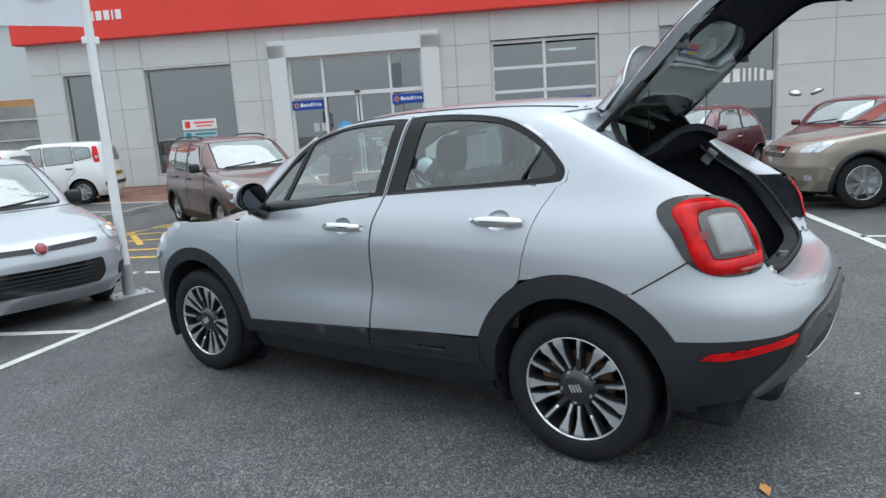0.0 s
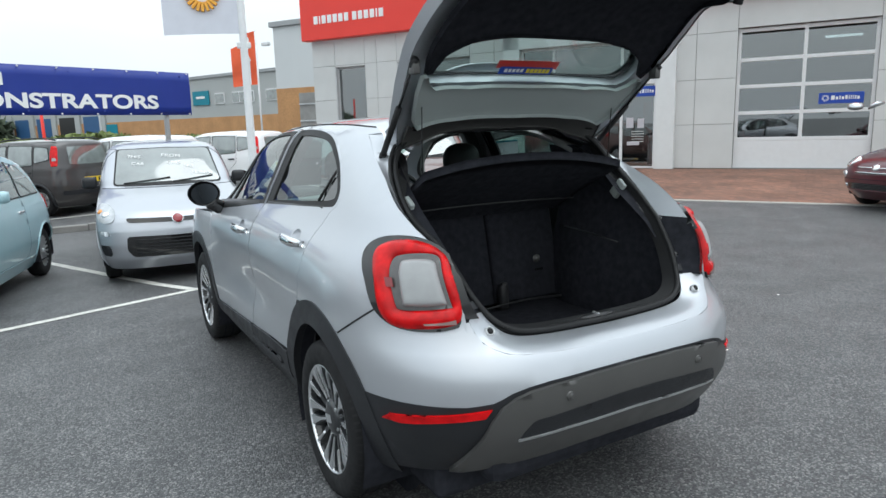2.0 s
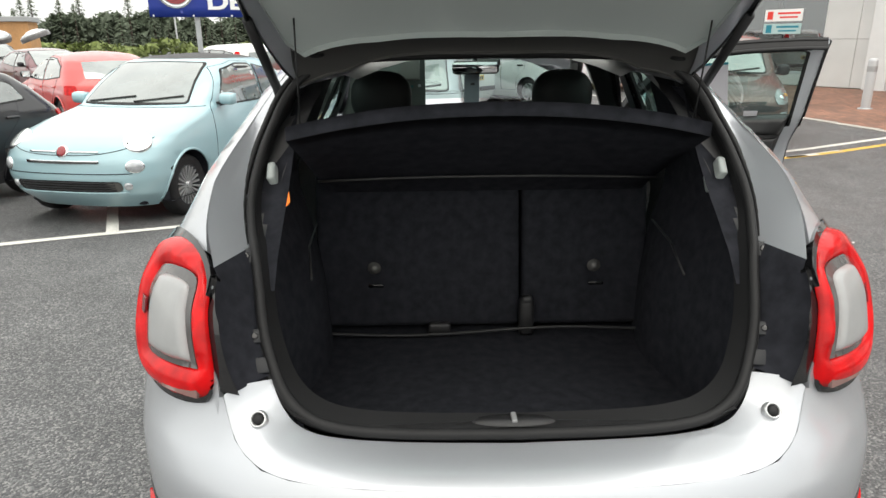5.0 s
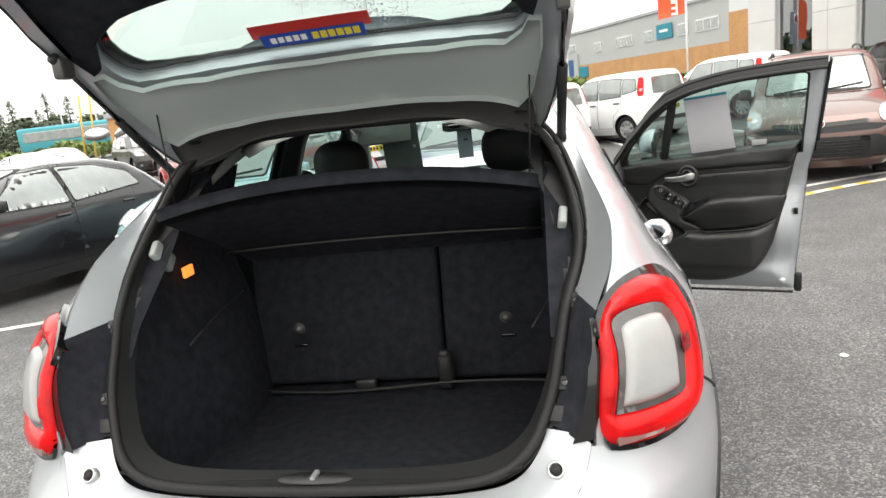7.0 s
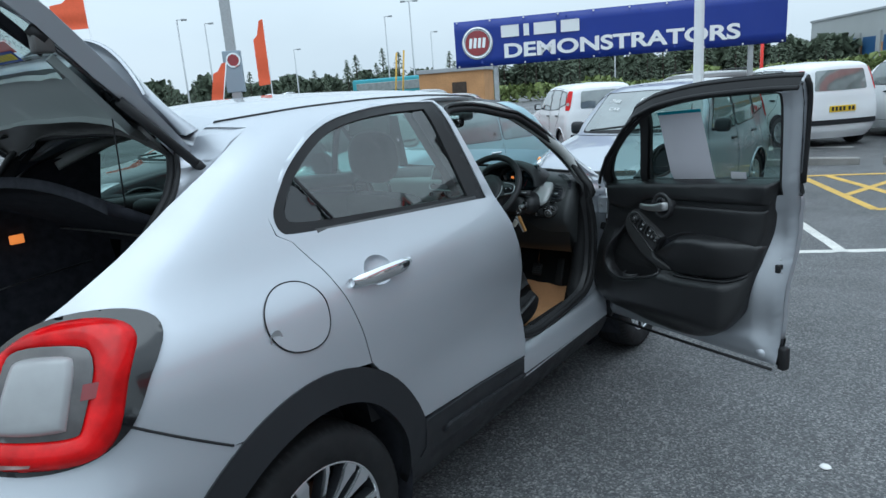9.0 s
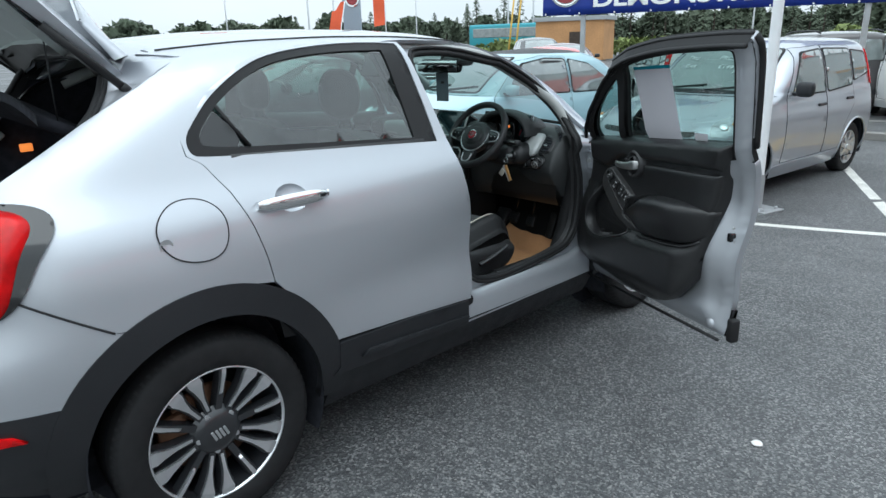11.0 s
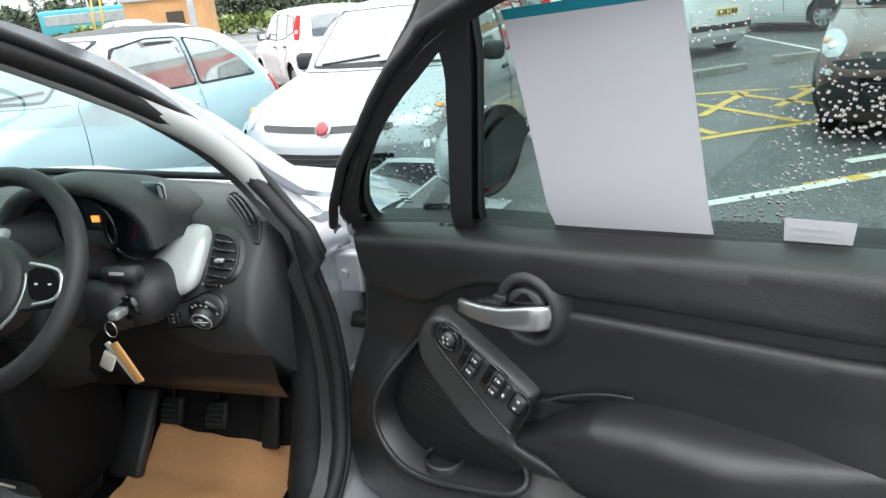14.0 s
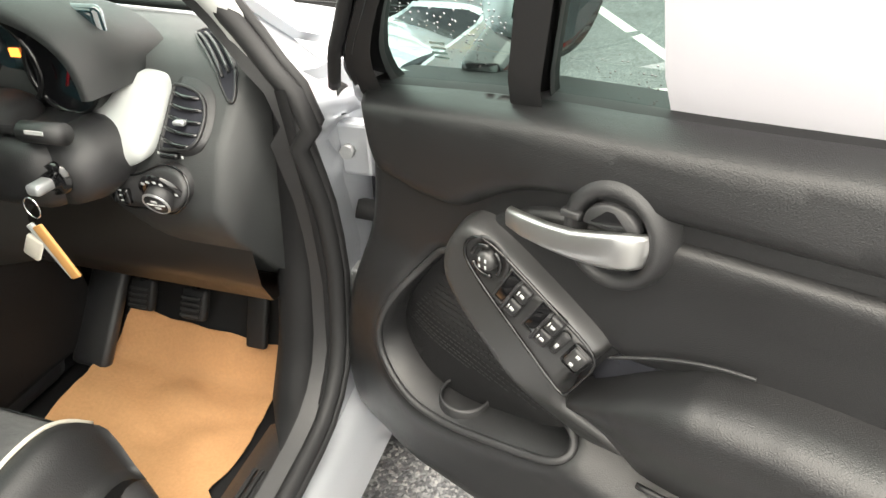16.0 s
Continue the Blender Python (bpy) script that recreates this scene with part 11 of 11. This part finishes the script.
def road_wheel(parent, kind, r, x, y, turn, spin):
    rr = r * 0.66
    v, f = lathe([(rr, -0.155), (r * 0.9, -0.165), (r * 0.985, -0.145), (r, -0.11), (r, -0.05), (r * 0.985, -0.018), (r * 0.9, 0.0), (rr, -0.012)], 40, "x")
    hub = part("wheel", mesh_data("wheel", v, f, TYRE), None, parent, m=pose(x, y, r, 0, 0, turn) @ pose(0, 0, 0, spin, 0, 0))
    v, f = lathe([(rr, -0.012), (rr * 0.965, -0.006), (rr * 0.94, -0.03), (rr * 0.9, -0.10), (0.0, -0.10)], 40, "x")
    bright = CHROME if kind == "chrome" else SATIN
    part("rim", mesh_data("rim", v, f, ALLOY_DARK if kind in ("multi", "ten") else SATIN), None, hub)
    n, w0, w1, dish = {"cover": (8, 0.05, 0.055, 0.012), "multi": (20, 0.010, 0.020, 0.02), "ten": (10, 0.022, 0.03, 0.03), "five": (5, 0.05, 0.06, 0.03), "star": (7, 0.035, 0.055, 0.02)}[kind]
    for i in range(n):
        a = 2 * math.pi * i / n
        c, s = math.cos(a), math.sin(a)
        V = []
        for rad, w, dx in ((0.03, w0, -0.012 - dish * 0.3), (rr * 0.55, (w0 + w1) / 2, -0.012 - dish * 0.5), (rr * 0.95, w1, -0.012)):
            V += [(dx, rad * c + t * s, rad * s - t * c) for t in (-w / 2, w / 2)] + [(dx - 0.03, rad * c + t * s, rad * s - t * c) for t in (w / 2, -w / 2)]
        F = [(4 * q + e, 4 * q + (e + 1) % 4, 4 * q + 4 + (e + 1) % 4, 4 * q + 4 + e) for q in range(2) for e in range(4)]
        part("spoke", mesh_data("spoke", V, F, bright, False), None, hub)
    part("hub_cap", cyl(0.035, 0.02, (-0.012, 0, 0), "x", 16, bevel=0.004), bright, hub)


def parked_car(style, paint, at, heading, label, wheel="cover", plate=False, trim=PLASTIC, rails=False, badge=BADGE_RED, cat="car", roof=None):
    """at: the ground point under the front axle's middle; heading: plan direction of the nose."""
    spec = SHELLS[style]
    sh = Shell(spec)
    L = math.hypot(*heading)
    hx, hy = heading[0] / L, heading[1] / L
    rear = (at[0] - hx * spec["wb"], at[1] - hy * spec["wb"])
    zf, zr = ground_z(*at), ground_z(*rear)
    base = empty("parked_car", pose(at[0], at[1], zf, math.degrees(math.atan2(zf - zr, spec["wb"])), 0, math.degrees(math.atan2(-hx, hy))), label, cat, "parked cars")
    wheels = (0.0, -spec["wb"])
    mid = lambda p: (p[0] * 0.3, p[1] * 0.7 - 0.35, 0.6 + 0.3 * p[2])
    V, F = sh.body(wheels)
    top = [f for f in F if sum(V[k][2] for k in f) / len(f) > spec["rows"][-4][0] + 0.012] if roof else []
    part("body", mesh_data("body", V, [f for f in F if f not in top], paint), None, base)
    if roof:
        part("roof", mesh_data("roof", V, top, roof), None, base, "dark fabric roof")
    part("underbody", box(1.2, spec["wb"] + 0.9, 0.2, (0, -spec["wb"] / 2, 0.28), 0.03), TRIM_DEEP, base)

    def on_side(name, pts, mat, side, lift, depth=0.006, step=0.07, label=""):
        return part(name, mesh_data(name, *panel(rounded(pts), lambda a, b: sh.side(a, b, side), mid, (), depth, step, lift), mat), None, base, label)

    def on_end(name, pts, mat, end, lift, depth=0.006, step=0.07, label="", sym=False, deg=False, under=None):
        if sym:
            pts = [(x, z) for x, z in pts] + [(-x, z) for x, z in reversed(pts)]
        pts = rounded(pts, 9.0 if deg else 0.09)
        if not deg:
            pts = [(sh.phi(x, z), z) for x, z in pts]
        else:
            pts = [(radians(x), z) for x, z in pts]
        return part(name, mesh_data(name, *panel(pts, lambda a, b: sh.nose(a, b, end), mid, (), depth, step, lift), mat), None, under or base, label)

    def seam(pts, side, closed=True):
        p = [sh.side(a, b, side) for a, b in (rounded(pts, 0.06) if closed else pts)]
        part("panel_gap", mesh_data("panel_gap", *tube(p, 0.004, 4, closed), TRIM_DEEP), None, base)

    for side in (1, -1):
        for k, d in enumerate(spec["doors"]):
            on_side("door", d, paint, side, 0.0025, 0.004, 0.08)
            seam(d, side)
        for wdw in spec["windows"]:
            c = np.mean(np.array(wdw), 0)
            on_side("window_surround", [tuple(c + (np.array(p) - c) * 1.0 + np.sign(np.array(p) - c) * 0.016) for p in wdw], RUBBER, side, 0.005)
            on_side("side_window", wdw, GLASS_FAR, side, 0.008)
        for yw in wheels:
            v, f = lathe([(spec["arch"], 0.42), (spec["arch"], sh.w(0.5) - 0.03)], 36, "x", (0, yw, spec["r"]))
            v2, f2 = lathe([(spec["arch"], 0.42), (0.0, 0.42)], 36, "x", (0, yw, spec["r"]))
            v, f = merged((v, f), (v2, f2))
            part("wheel_well", mesh_data("wheel_well", [(side * a, b, max(c, 0.2)) for a, b, c in v], f, TRIM_DEEP), None, base)
            arc_ = [sh.side(yw + spec["arch"] * math.cos(t), spec["r"] + spec["arch"] * math.sin(t), side) for t in np.linspace(-0.25, math.pi + 0.25, 26)]
            part("arch_lip", mesh_data("arch_lip", *tube(arc_, 0.034 if style == "suv" or rails else 0.013, 6), trim if style == "suv" or rails else paint), None, base)
            road_wheel(base, wheel, spec["r"], side * (sh.w(0.5) - 0.035), yw, 0 if side > 0 else 180, 17 + 31 * side + 20 * yw)
        for y, z in spec["handles"]:
            p = sh.side(y, z, side)
            part("door_handle", box(0.035, 0.17, 0.032, (p[0] + side * 0.008, y, z), 0.012), CHROME if style == "five" else (trim if style == "panda" else paint), base)
        y, z = spec["mirror"]
        x = sh.side(y - 0.2, z, side)[0]
        mir = part("wing_mirror", smooth_all(box(0.17, 0.11, 0.15 if style == "panda" else 0.12, (x + side * 0.11, y - 0.06, z + 0.055), 0.045, 3)), trim if style in ("panda", "hatch") else paint, base)
        part("mirror_glass", box(0.13, 0.004, 0.10, (x + side * 0.11, y - 0.117, z + 0.055), 0.0), CHROME, mir)
        part("mirror_stalk", box(0.08, 0.05, 0.03, (x + side * 0.01, y - 0.05, z + 0.01), 0.01), trim, mir)
        # sill and side strip
        sill = [(0.0 - spec["arch"] - 0.02, 0.31), (-spec["wb"] + spec["arch"] + 0.02, 0.31), (-spec["wb"] + spec["arch"] + 0.02, spec["rows"][0][0] + 0.01), (-spec["arch"] - 0.02, spec["rows"][0][0] + 0.01)]
        on_side("sill", sill, trim if rails or style == "suv" else paint, side, 0.006)
        if rails:
            yy = np.linspace(-1.15, -2.62, 9)
            part("roof_rail", mesh_data("roof_rail", *tube([(side * 0.55, q, 1.52 + 0.045 * math.sin(math.pi * k / 8) ** 0.4) for k, q in enumerate(yy)], 0.016, 6), trim), None, base)
    sx = spec["screen"]
    on_end("screen_surround", [(0, sx[0][1] - 0.02), (sx[0][0] + 0.02, sx[0][1] - 0.012), (sx[1][0] + 0.02, sx[1][1] + 0.012), (0, sx[1][1] + 0.025)], RUBBER, 1, 0.005, sym=True)
    on_end("windscreen", [(0, sx[0][1]), sx[0], sx[1], (0, sx[1][1] + 0.012)], GLASS_FAR, 1, 0.009, sym=True)
    rx = spec["rear_screen"]
    on_end("rear_window", [(0, rx[0][1] - 0.01), rx[0], rx[1], (0, rx[1][1] + 0.01)], GLASS_FAR, -1, 0.007, sym=True)
    zb = sx[0][1]
    for x0, x1 in ((0.5, -0.02), (-0.04, -0.52)):
        P = [np.array(sh.nose(sh.phi(x, z), z)) + (0, 0.012, 0.012) for x, z in zip(np.linspace(x0, x1, 8), np.linspace(zb + 0.005, zb + 0.055, 8))]
        part("wiper", mesh_data("wiper", *tube(P, 0.008, 5), TRIM), None, base)
    bz = sx[0][1] - 0.035
    # bonnet shut line
    P = [sh.nose(radians(a), bz - 0.0) for a in np.linspace(-70, 70, 22)]
    part("panel_gap", mesh_data("panel_gap", *tube(P, 0.005, 4), TRIM_DEEP), None, base)

    def disc(r, phi, z, end, mat, name, under=base, out=0.004, thick=0.012, n=28):
        p = Vector(sh.nose(radians(phi), z, end))
        h = 0.02
        a = Vector(sh.nose(radians(phi) + h, z, end)) - Vector(sh.nose(radians(phi) - h, z, end))
        b = Vector(sh.nose(radians(phi), z + h, end)) - Vector(sh.nose(radians(phi), z - h, end))
        nn = a.cross(b).normalized()
        if nn.y * end < 0:
            nn = -nn
        if abs(nn.z) > 0.75:
            nn = Vector((nn.x, nn.y, 0.75 * nn.z)).normalized()
        q = nn.to_track_quat("Z", "Y").to_matrix().to_4x4()
        v, f = lathe([(0.0, thick), (r * 0.6, thick * 0.85), (r * 0.93, thick * 0.4), (r, 0.0), (r, -0.03)], n, "z")
        return part(name, mesh_data(name, v, f, mat), None, under, m=Matrix.Translation(p + nn * out) @ q)

    if style == "panda":
        for s in (1, -1):
            lamp = on_end("headlamp", [(s * 44, 0.70), (s * 41, 0.80), (s * 50, 0.868), (s * 66, 0.875), (s * 74, 0.84), (s * 70, 0.72), (s * 58, 0.685)], LAMP_HEAD, 1, 0.010, 0.02, 0.05, "clear headlamp", deg=True)
            disc(0.042, s * 55, 0.775, 1, CHROME, "bulb_reflector", lamp, 0.010)
            disc(0.03, s * 66, 0.80, 1, AMBER_LENS, "indicator_lens", lamp, 0.010)
            on_end("fog_surround", [(s * 52, 0.33), (s * 52, 0.45), (s * 70, 0.46), (s * 69, 0.35)], trim, 1, 0.006, deg=True)
            on_end("running_lamp", [(s * 50, 0.55), (s * 50, 0.60), (s * 70, 0.61), (s * 70, 0.565)], LAMP_HEAD, 1, 0.006, deg=True)
            lamp = on_end("tail_lamp", [(s * 63, 1.0), (s * 60, 1.2), (s * 58, 1.39), (s * 78, 1.40), (s * 86, 1.2), (s * 87, 1.0)], LAMP_RED, -1, 0.012, 0.02, 0.05, "tall red tail lamp", deg=True)
            on_end("reversing_lens", [(s * 66, 1.10), (s * 66, 1.16), (s * 79, 1.16), (s * 80, 1.10)], LAMP_CLEAR, -1, 0.018, deg=True, under=lamp)
        on_end("grille", [(0, 0.675), (0.50, 0.69), (0.52, 0.735), (0, 0.72)], GLOSS_BLACK, 1, 0.007, sym=True)
        intake = on_end("bumper_intake", [(0, 0.315), (0.47, 0.32), (0.53, 0.40), (0.52, 0.545), (0, 0.535)], GLOSS_BLACK, 1, 0.007, sym=True)
        for k in range(5):
            P = [sh.nose(sh.phi(x, 0.36 + 0.036 * k), 0.36 + 0.036 * k) for x in np.linspace(-0.44, 0.44, 14)]
            part("intake_slat", mesh_data("intake_slat", *tube([(a, b + 0.010, c) for a, b, c in P], 0.006, 4), trim), None, intake)
        if paint is BROWN_PAINT:
            on_end("bumper_guard", [(0, 0.27), (0.76, 0.29), (0.80, 0.44), (0.62, 0.55), (0, 0.555)], trim, 1, 0.005, sym=True)
            on_end("bumper_band", [(0, 0.60), (0.62, 0.61), (0.72, 0.66), (0.5, 0.69), (0, 0.685)], trim, 1, 0.005, sym=True)
        on_end("rear_bumper_strip", [(0, 0.42), (0.72, 0.42), (0.72, 0.51), (0, 0.51)], trim, -1, 0.012, sym=True)
        disc(0.062, 0, 0.708, 1, CHROME, "badge_ring", out=0.010)
        disc(0.052, 0, 0.708, 1, badge, "badge", out=0.018)
    elif style == "five":
        for s in (1, -1):
            lamp = disc(0.122, s * 43, 0.762, 1, CHROME, "headlamp", out=0.004, thick=0.022)
            disc(0.110, s * 43, 0.762, 1, LAMP_SMOKE, "headlamp_bowl", lamp, 0.014, 0.020)
            disc(0.098, s * 43, 0.762, 1, LAMP_HEAD, "headlamp_lens", lamp, 0.018, 0.030)
            disc(0.052, s * 43, 0.762, 1, CHROME, "bulb_reflector", lamp, 0.044, 0.012)
            low_ = disc(0.080, s * 46, 0.560, 1, CHROME, "running_lamp", out=0.004)
            low_.scale = (1.0, 0.72, 1.0)
            lens = disc(0.071, s * 46, 0.560, 1, LAMP_HEAD, "running_lamp_lens", out=0.011)
            lens.scale = (1.0, 0.70, 1.0)
            disc(0.036, s * 39, 0.388, 1, LAMP_HEAD, "fog_lamp", out=0.012)
            on_end("tail_lamp", [(s * 58, 0.78), (s * 58, 0.95), (s * 74, 0.95), (s * 74, 0.78)], LAMP_RED, -1, 0.012, 0.02, deg=True)
            P = [sh.nose(sh.phi(s * x, 0.685), 0.685) for x in np.linspace(0.07, 0.34, 10)]
            part("chrome_whisker", mesh_data("chrome_whisker", *tube([(a, b + 0.004, c) for a, b, c in P], 0.009, 6), CHROME), None, base)
        mouth = on_end("bumper_intake", [(0, 0.335), (0.50, 0.340), (0.53, 0.385), (0.51, 0.435), (0, 0.440)], GLOSS_BLACK, 1, 0.007, sym=True)
        for k in range(4):
            P = [sh.nose(sh.phi(x, 0.352 + 0.024 * k), 0.352 + 0.024 * k) for x in np.linspace(-0.47, 0.47, 16)]
            part("intake_bar", mesh_data("intake_bar", *tube([(a, b + 0.009, c) for a, b, c in P], 0.005, 4), trim), None, mouth)
        on_end("slot_intake", [(0, 0.585), (0.36, 0.59), (0.36, 0.607), (0, 0.605)], GLOSS_BLACK, 1, 0.006, sym=True)
        P = [sh.nose(sh.phi(x, 0.610), 0.610) for x in np.linspace(-0.36, 0.36, 16)]
        part("chrome_whisker", mesh_data("chrome_whisker", *tube([(a, b + 0.006, c) for a, b, c in P], 0.007, 6), CHROME), None, base)
        P = [sh.nose(sh.phi(x, 0.50), 0.50) for x in np.linspace(-0.62, 0.62, 24)]
        part("bumper_line", mesh_data("bumper_line", *tube([(a, b + 0.002, c) for a, b, c in P], 0.004, 4), TRIM_DEEP), None, base)
        for zc in (0.328,):
            P = [sh.nose(sh.phi(x, zc), zc) for x in np.linspace(-0.56, 0.56, 20)]
            part("bumper_chrome", mesh_data("bumper_chrome", *tube([(a, b + 0.008, c) for a, b, c in P], 0.009, 6), paint), None, base)
        P = [sh.nose(radians(a), 0.655 + 0.15 * (abs(a) / 60) ** 2) for a in np.linspace(-56, 56, 24)]
        part("panel_gap", mesh_data("panel_gap", *tube(P, 0.004, 4), TRIM_DEEP), None, base)
        disc(0.058, 0, 0.685, 1, CHROME, "badge_ring", out=0.008)
        disc(0.048, 0, 0.685, 1, badge, "badge", out=0.016)
    else:
        z0 = 0.70 if style == "hatch" else 0.86
        for s in (1, -1):
            on_end("headlamp", [(s * 40, z0 - 0.06), (s * 40, z0 + 0.03), (s * 62, z0 + 0.09), (s * 76, z0 + 0.08), (s * 70, z0 - 0.05)], LAMP_HEAD, 1, 0.010, 0.02, 0.05, deg=True)
            on_end("tail_lamp", [(s * 52, z0 + 0.05), (s * 52, z0 + 0.2), (s * 82, z0 + 0.2), (s * 80, z0 + 0.05)], LAMP_RED, -1, 0.012, 0.02, deg=True)
            on_end("fog_lamp", [(s * 50, 0.42), (s * 50, 0.5), (s * 62, 0.5), (s * 62, 0.42)], LAMP_HEAD, 1, 0.008, deg=True)
        on_end("grille", [(0, z0 - 0.14), (0.34, z0 - 0.13), (0.40, z0 + 0.01), (0, z0 + 0.02)], GLOSS_BLACK, 1, 0.008, sym=True)
        P = [sh.nose(sh.phi(x, z0 - 0.06), z0 - 0.06) for x in np.linspace(-0.36, 0.36, 14)]
        part("grille_bar", mesh_data("grille_bar", *tube([(a, b + 0.012, c) for a, b, c in P], 0.014, 6), CHROME), None, base)
        on_end("bumper_intake", [(0, 0.34), (0.55, 0.35), (0.60, 0.47), (0, 0.48)], trim, 1, 0.007, sym=True)
    if plate:
        zp = 0.70 if style == "panda" else 0.62
        y = sh.yr(zp)
        pl = part("number_plate", box(0.50, 0.012, 0.11, (0, y - 0.012, zp), 0.004), PLATE_YELLOW, base)
        for k in range(6):
            part("plate_bar", box(0.045, 0.004, 0.07, (-0.19 + 0.072 * k + (0.03 if k > 3 else 0), y - 0.0195, zp), 0.0), PLATE_INK, pl)
    return base, sh


def by_wheel(style, wheel, heading, side, rear=True):
    """Front axle's middle from the ground point of one wheel; side +1 right, -1 left of the car."""
    L = math.hypot(*heading)
    h = (heading[0] / L, heading[1] / L)
    right = (h[1], -h[0])
    s = SHELLS[style]
    w = s["rows"][2][3] - 0.06
    k = s["wb"] if rear else 0.0
    return (wheel[0] - side * w * right[0] + k * h[0], wheel[1] - side * w * right[1] + k * h[1])


AMBER_LENS = material("amber indicator lens", (0.75, 0.30, 0.06), 0.2, coat=0.8)
ROW = (-0.67, 0.74)
PANDA_A, PSH = parked_car("panda", GREY_SILVER, (-0.61, 5.87), (-0.08, -0.997), "silver small hatchback with sales scrawl on its windscreen", "cover")
parked_car("five", ICE_BLUE, by_wheel("five", (-2.52, 4.38), (-0.22, -0.976), -1, False), (-0.22, -0.976), "ice blue retro city car with a dark roof and spoked wheels", "multi", roof=SEAT_CLOTH)
parked_car("hatch", BLACK_PAINT, by_wheel("hatch", (-5.25, 2.95), (-0.22, -0.976), -1, False), (-0.22, -0.976), "shiny black five-door hatchback beside the ice blue car", "ten")
parked_car("panda", DARK_PAINT, by_wheel("panda", (-2.1, 13.2), ROW, -1), ROW, "dark grey small hatchback with black roof rails", "cover", True, rails=True)
parked_car("panda", WHITE_PAINT, by_wheel("panda", (-0.2, 12.95), ROW, -1), ROW, "white small hatchback parked tail outwards by the kerb", "cover", True)
parked_car("panda", WHITE_PAINT, by_wheel("panda", (2.05, 13.65), ROW, -1), ROW, "white small hatchback parked tail outwards by the kerb", "cover", True)
parked_car("panda", WHITE_PAINT, by_wheel("panda", (-4.4, 12.2), ROW, -1), ROW, "white small hatchback parked behind the ice blue car", "cover", True)
parked_car("panda", WHITE_PAINT, by_wheel("panda", (5.0, 15.65), ROW, -1), ROW, "white small hatchback parked near the showroom corner", "cover", True)
parked_car("panda", BROWN_PAINT, (3.82, 7.45), (-0.3, -0.954), "brown small crossover hatchback with black roof rails", "star", rails=True)
parked_car("five", MAROON, by_wheel("five", (9.6, 2.1), (-0.96, 0.28), -1, False), (-0.96, 0.28), "dark maroon retro city car with bright chrome trim", "multi", badge=CHROME)
parked_car("five", MAROON_2, (11.2, 0.15), (-0.96, 0.28), "wine red retro city car behind the beige off-roader", "multi")
parked_car("suv", BEIGE_PAINT, by_wheel("suv", (7.3, -0.65), (-0.5, 0.87), -1, False), (-0.5, 0.87), "bronze beige off-road estate with black wheel arches", "star")
parked_car("hatch", DARK_PAINT, (5.9, -2.5), (-0.5, 0.87), "dark grey hatchback beside the beige off-roader", "ten")
parked_car("hatch", RED_PAINT, (-7.9, 12.7), ROW, "bright red hatchback in the row by the hedge", "ten", True)
parked_car("hatch", MAROON_2, (-10.3, 17.4), (0.74, -0.67), "plum red hatchback facing the lot from the hedge", "ten")
parked_car("hatch", GREY_SILVER, (-12.6, 13.2), (0.74, -0.67), "pale silver hatchback in the far row", "ten")
parked_car("hatch", WHITE_PAINT, (-15.5, 17.6), (0.74, -0.67), "white hatchback in the far row", "ten")
parked_car("suv", DARK_PAINT, (-14.6, 21.3), (0.74, -0.67), "dark grey estate car in the far row", "star")

# scrawled marker pen on the silver car's windscreen
for body_, x_, z_, size_ in (("THIS", 0.44, 1.335, 0.075), ("CAR", 0.40, 1.25, 0.075), ("FROM", 0.05, 1.335, 0.085), ("£149", 0.0, 1.25, 0.085), ("PER", -0.20, 1.20, 0.065), ("MONTH", -0.28, 1.125, 0.065)):
    p0 = Vector(PSH.nose(PSH.phi(x_, z_), z_))
    a_ = (Vector(PSH.nose(PSH.phi(x_ - 0.05, z_), z_)) - p0).normalized()
    b_ = Vector(PSH.nose(PSH.phi(x_, z_ + 0.05), z_ + 0.05)) - p0
    n_ = a_.cross(b_).normalized()
    b_ = n_.cross(a_)
    m_ = Matrix((a_, b_, n_)).transposed().to_4x4()
    text_part(body_, size_, PANDA_A, Matrix.Translation(p0 + n_ * 0.014) @ m_ @ pose(0, 0, 0, 0, 0, -8), LETTER, extrude=0.0005, name="marker_writing")
# ---- pieces of walls and pavements ----
cladding()


def edging(a, b, length=0.9):
    """Flush concrete edging along the pavers, piece by piece, from a to b on the plan of the front wall."""
    d = Vector((b[0] - a[0], b[1] - a[1]))
    n = max(1, round(d.length / length))
    turn = math.degrees(math.atan2(d.y, d.x)) - 58.84
    me = bpy.data.meshes.new("edging_stone")
    b_ = box(d.length / n - 0.008, 0.15, 0.06, (0, 0, 0), 0.006, 1)
    b_.to_mesh(me)
    b_.free()
    me.materials.append(EDGING)
    for i in range(n):
        u, dep = a[0] + d.x * (i + 0.5) / n, a[1] + d.y * (i + 0.5) / n
        x, y = on_wall(u, dep)
        part("edging_stone", me, None, pavement, m=pose(x, y, ground_z(x, y) - 0.014, 0, 0, turn))


edging((19, -6.07), (-2.94, -6.07))
edging((-2.94, -6.07), (-7.94, -4.46))
edging((-7.94, -4.46), (-14.4, -2.67))
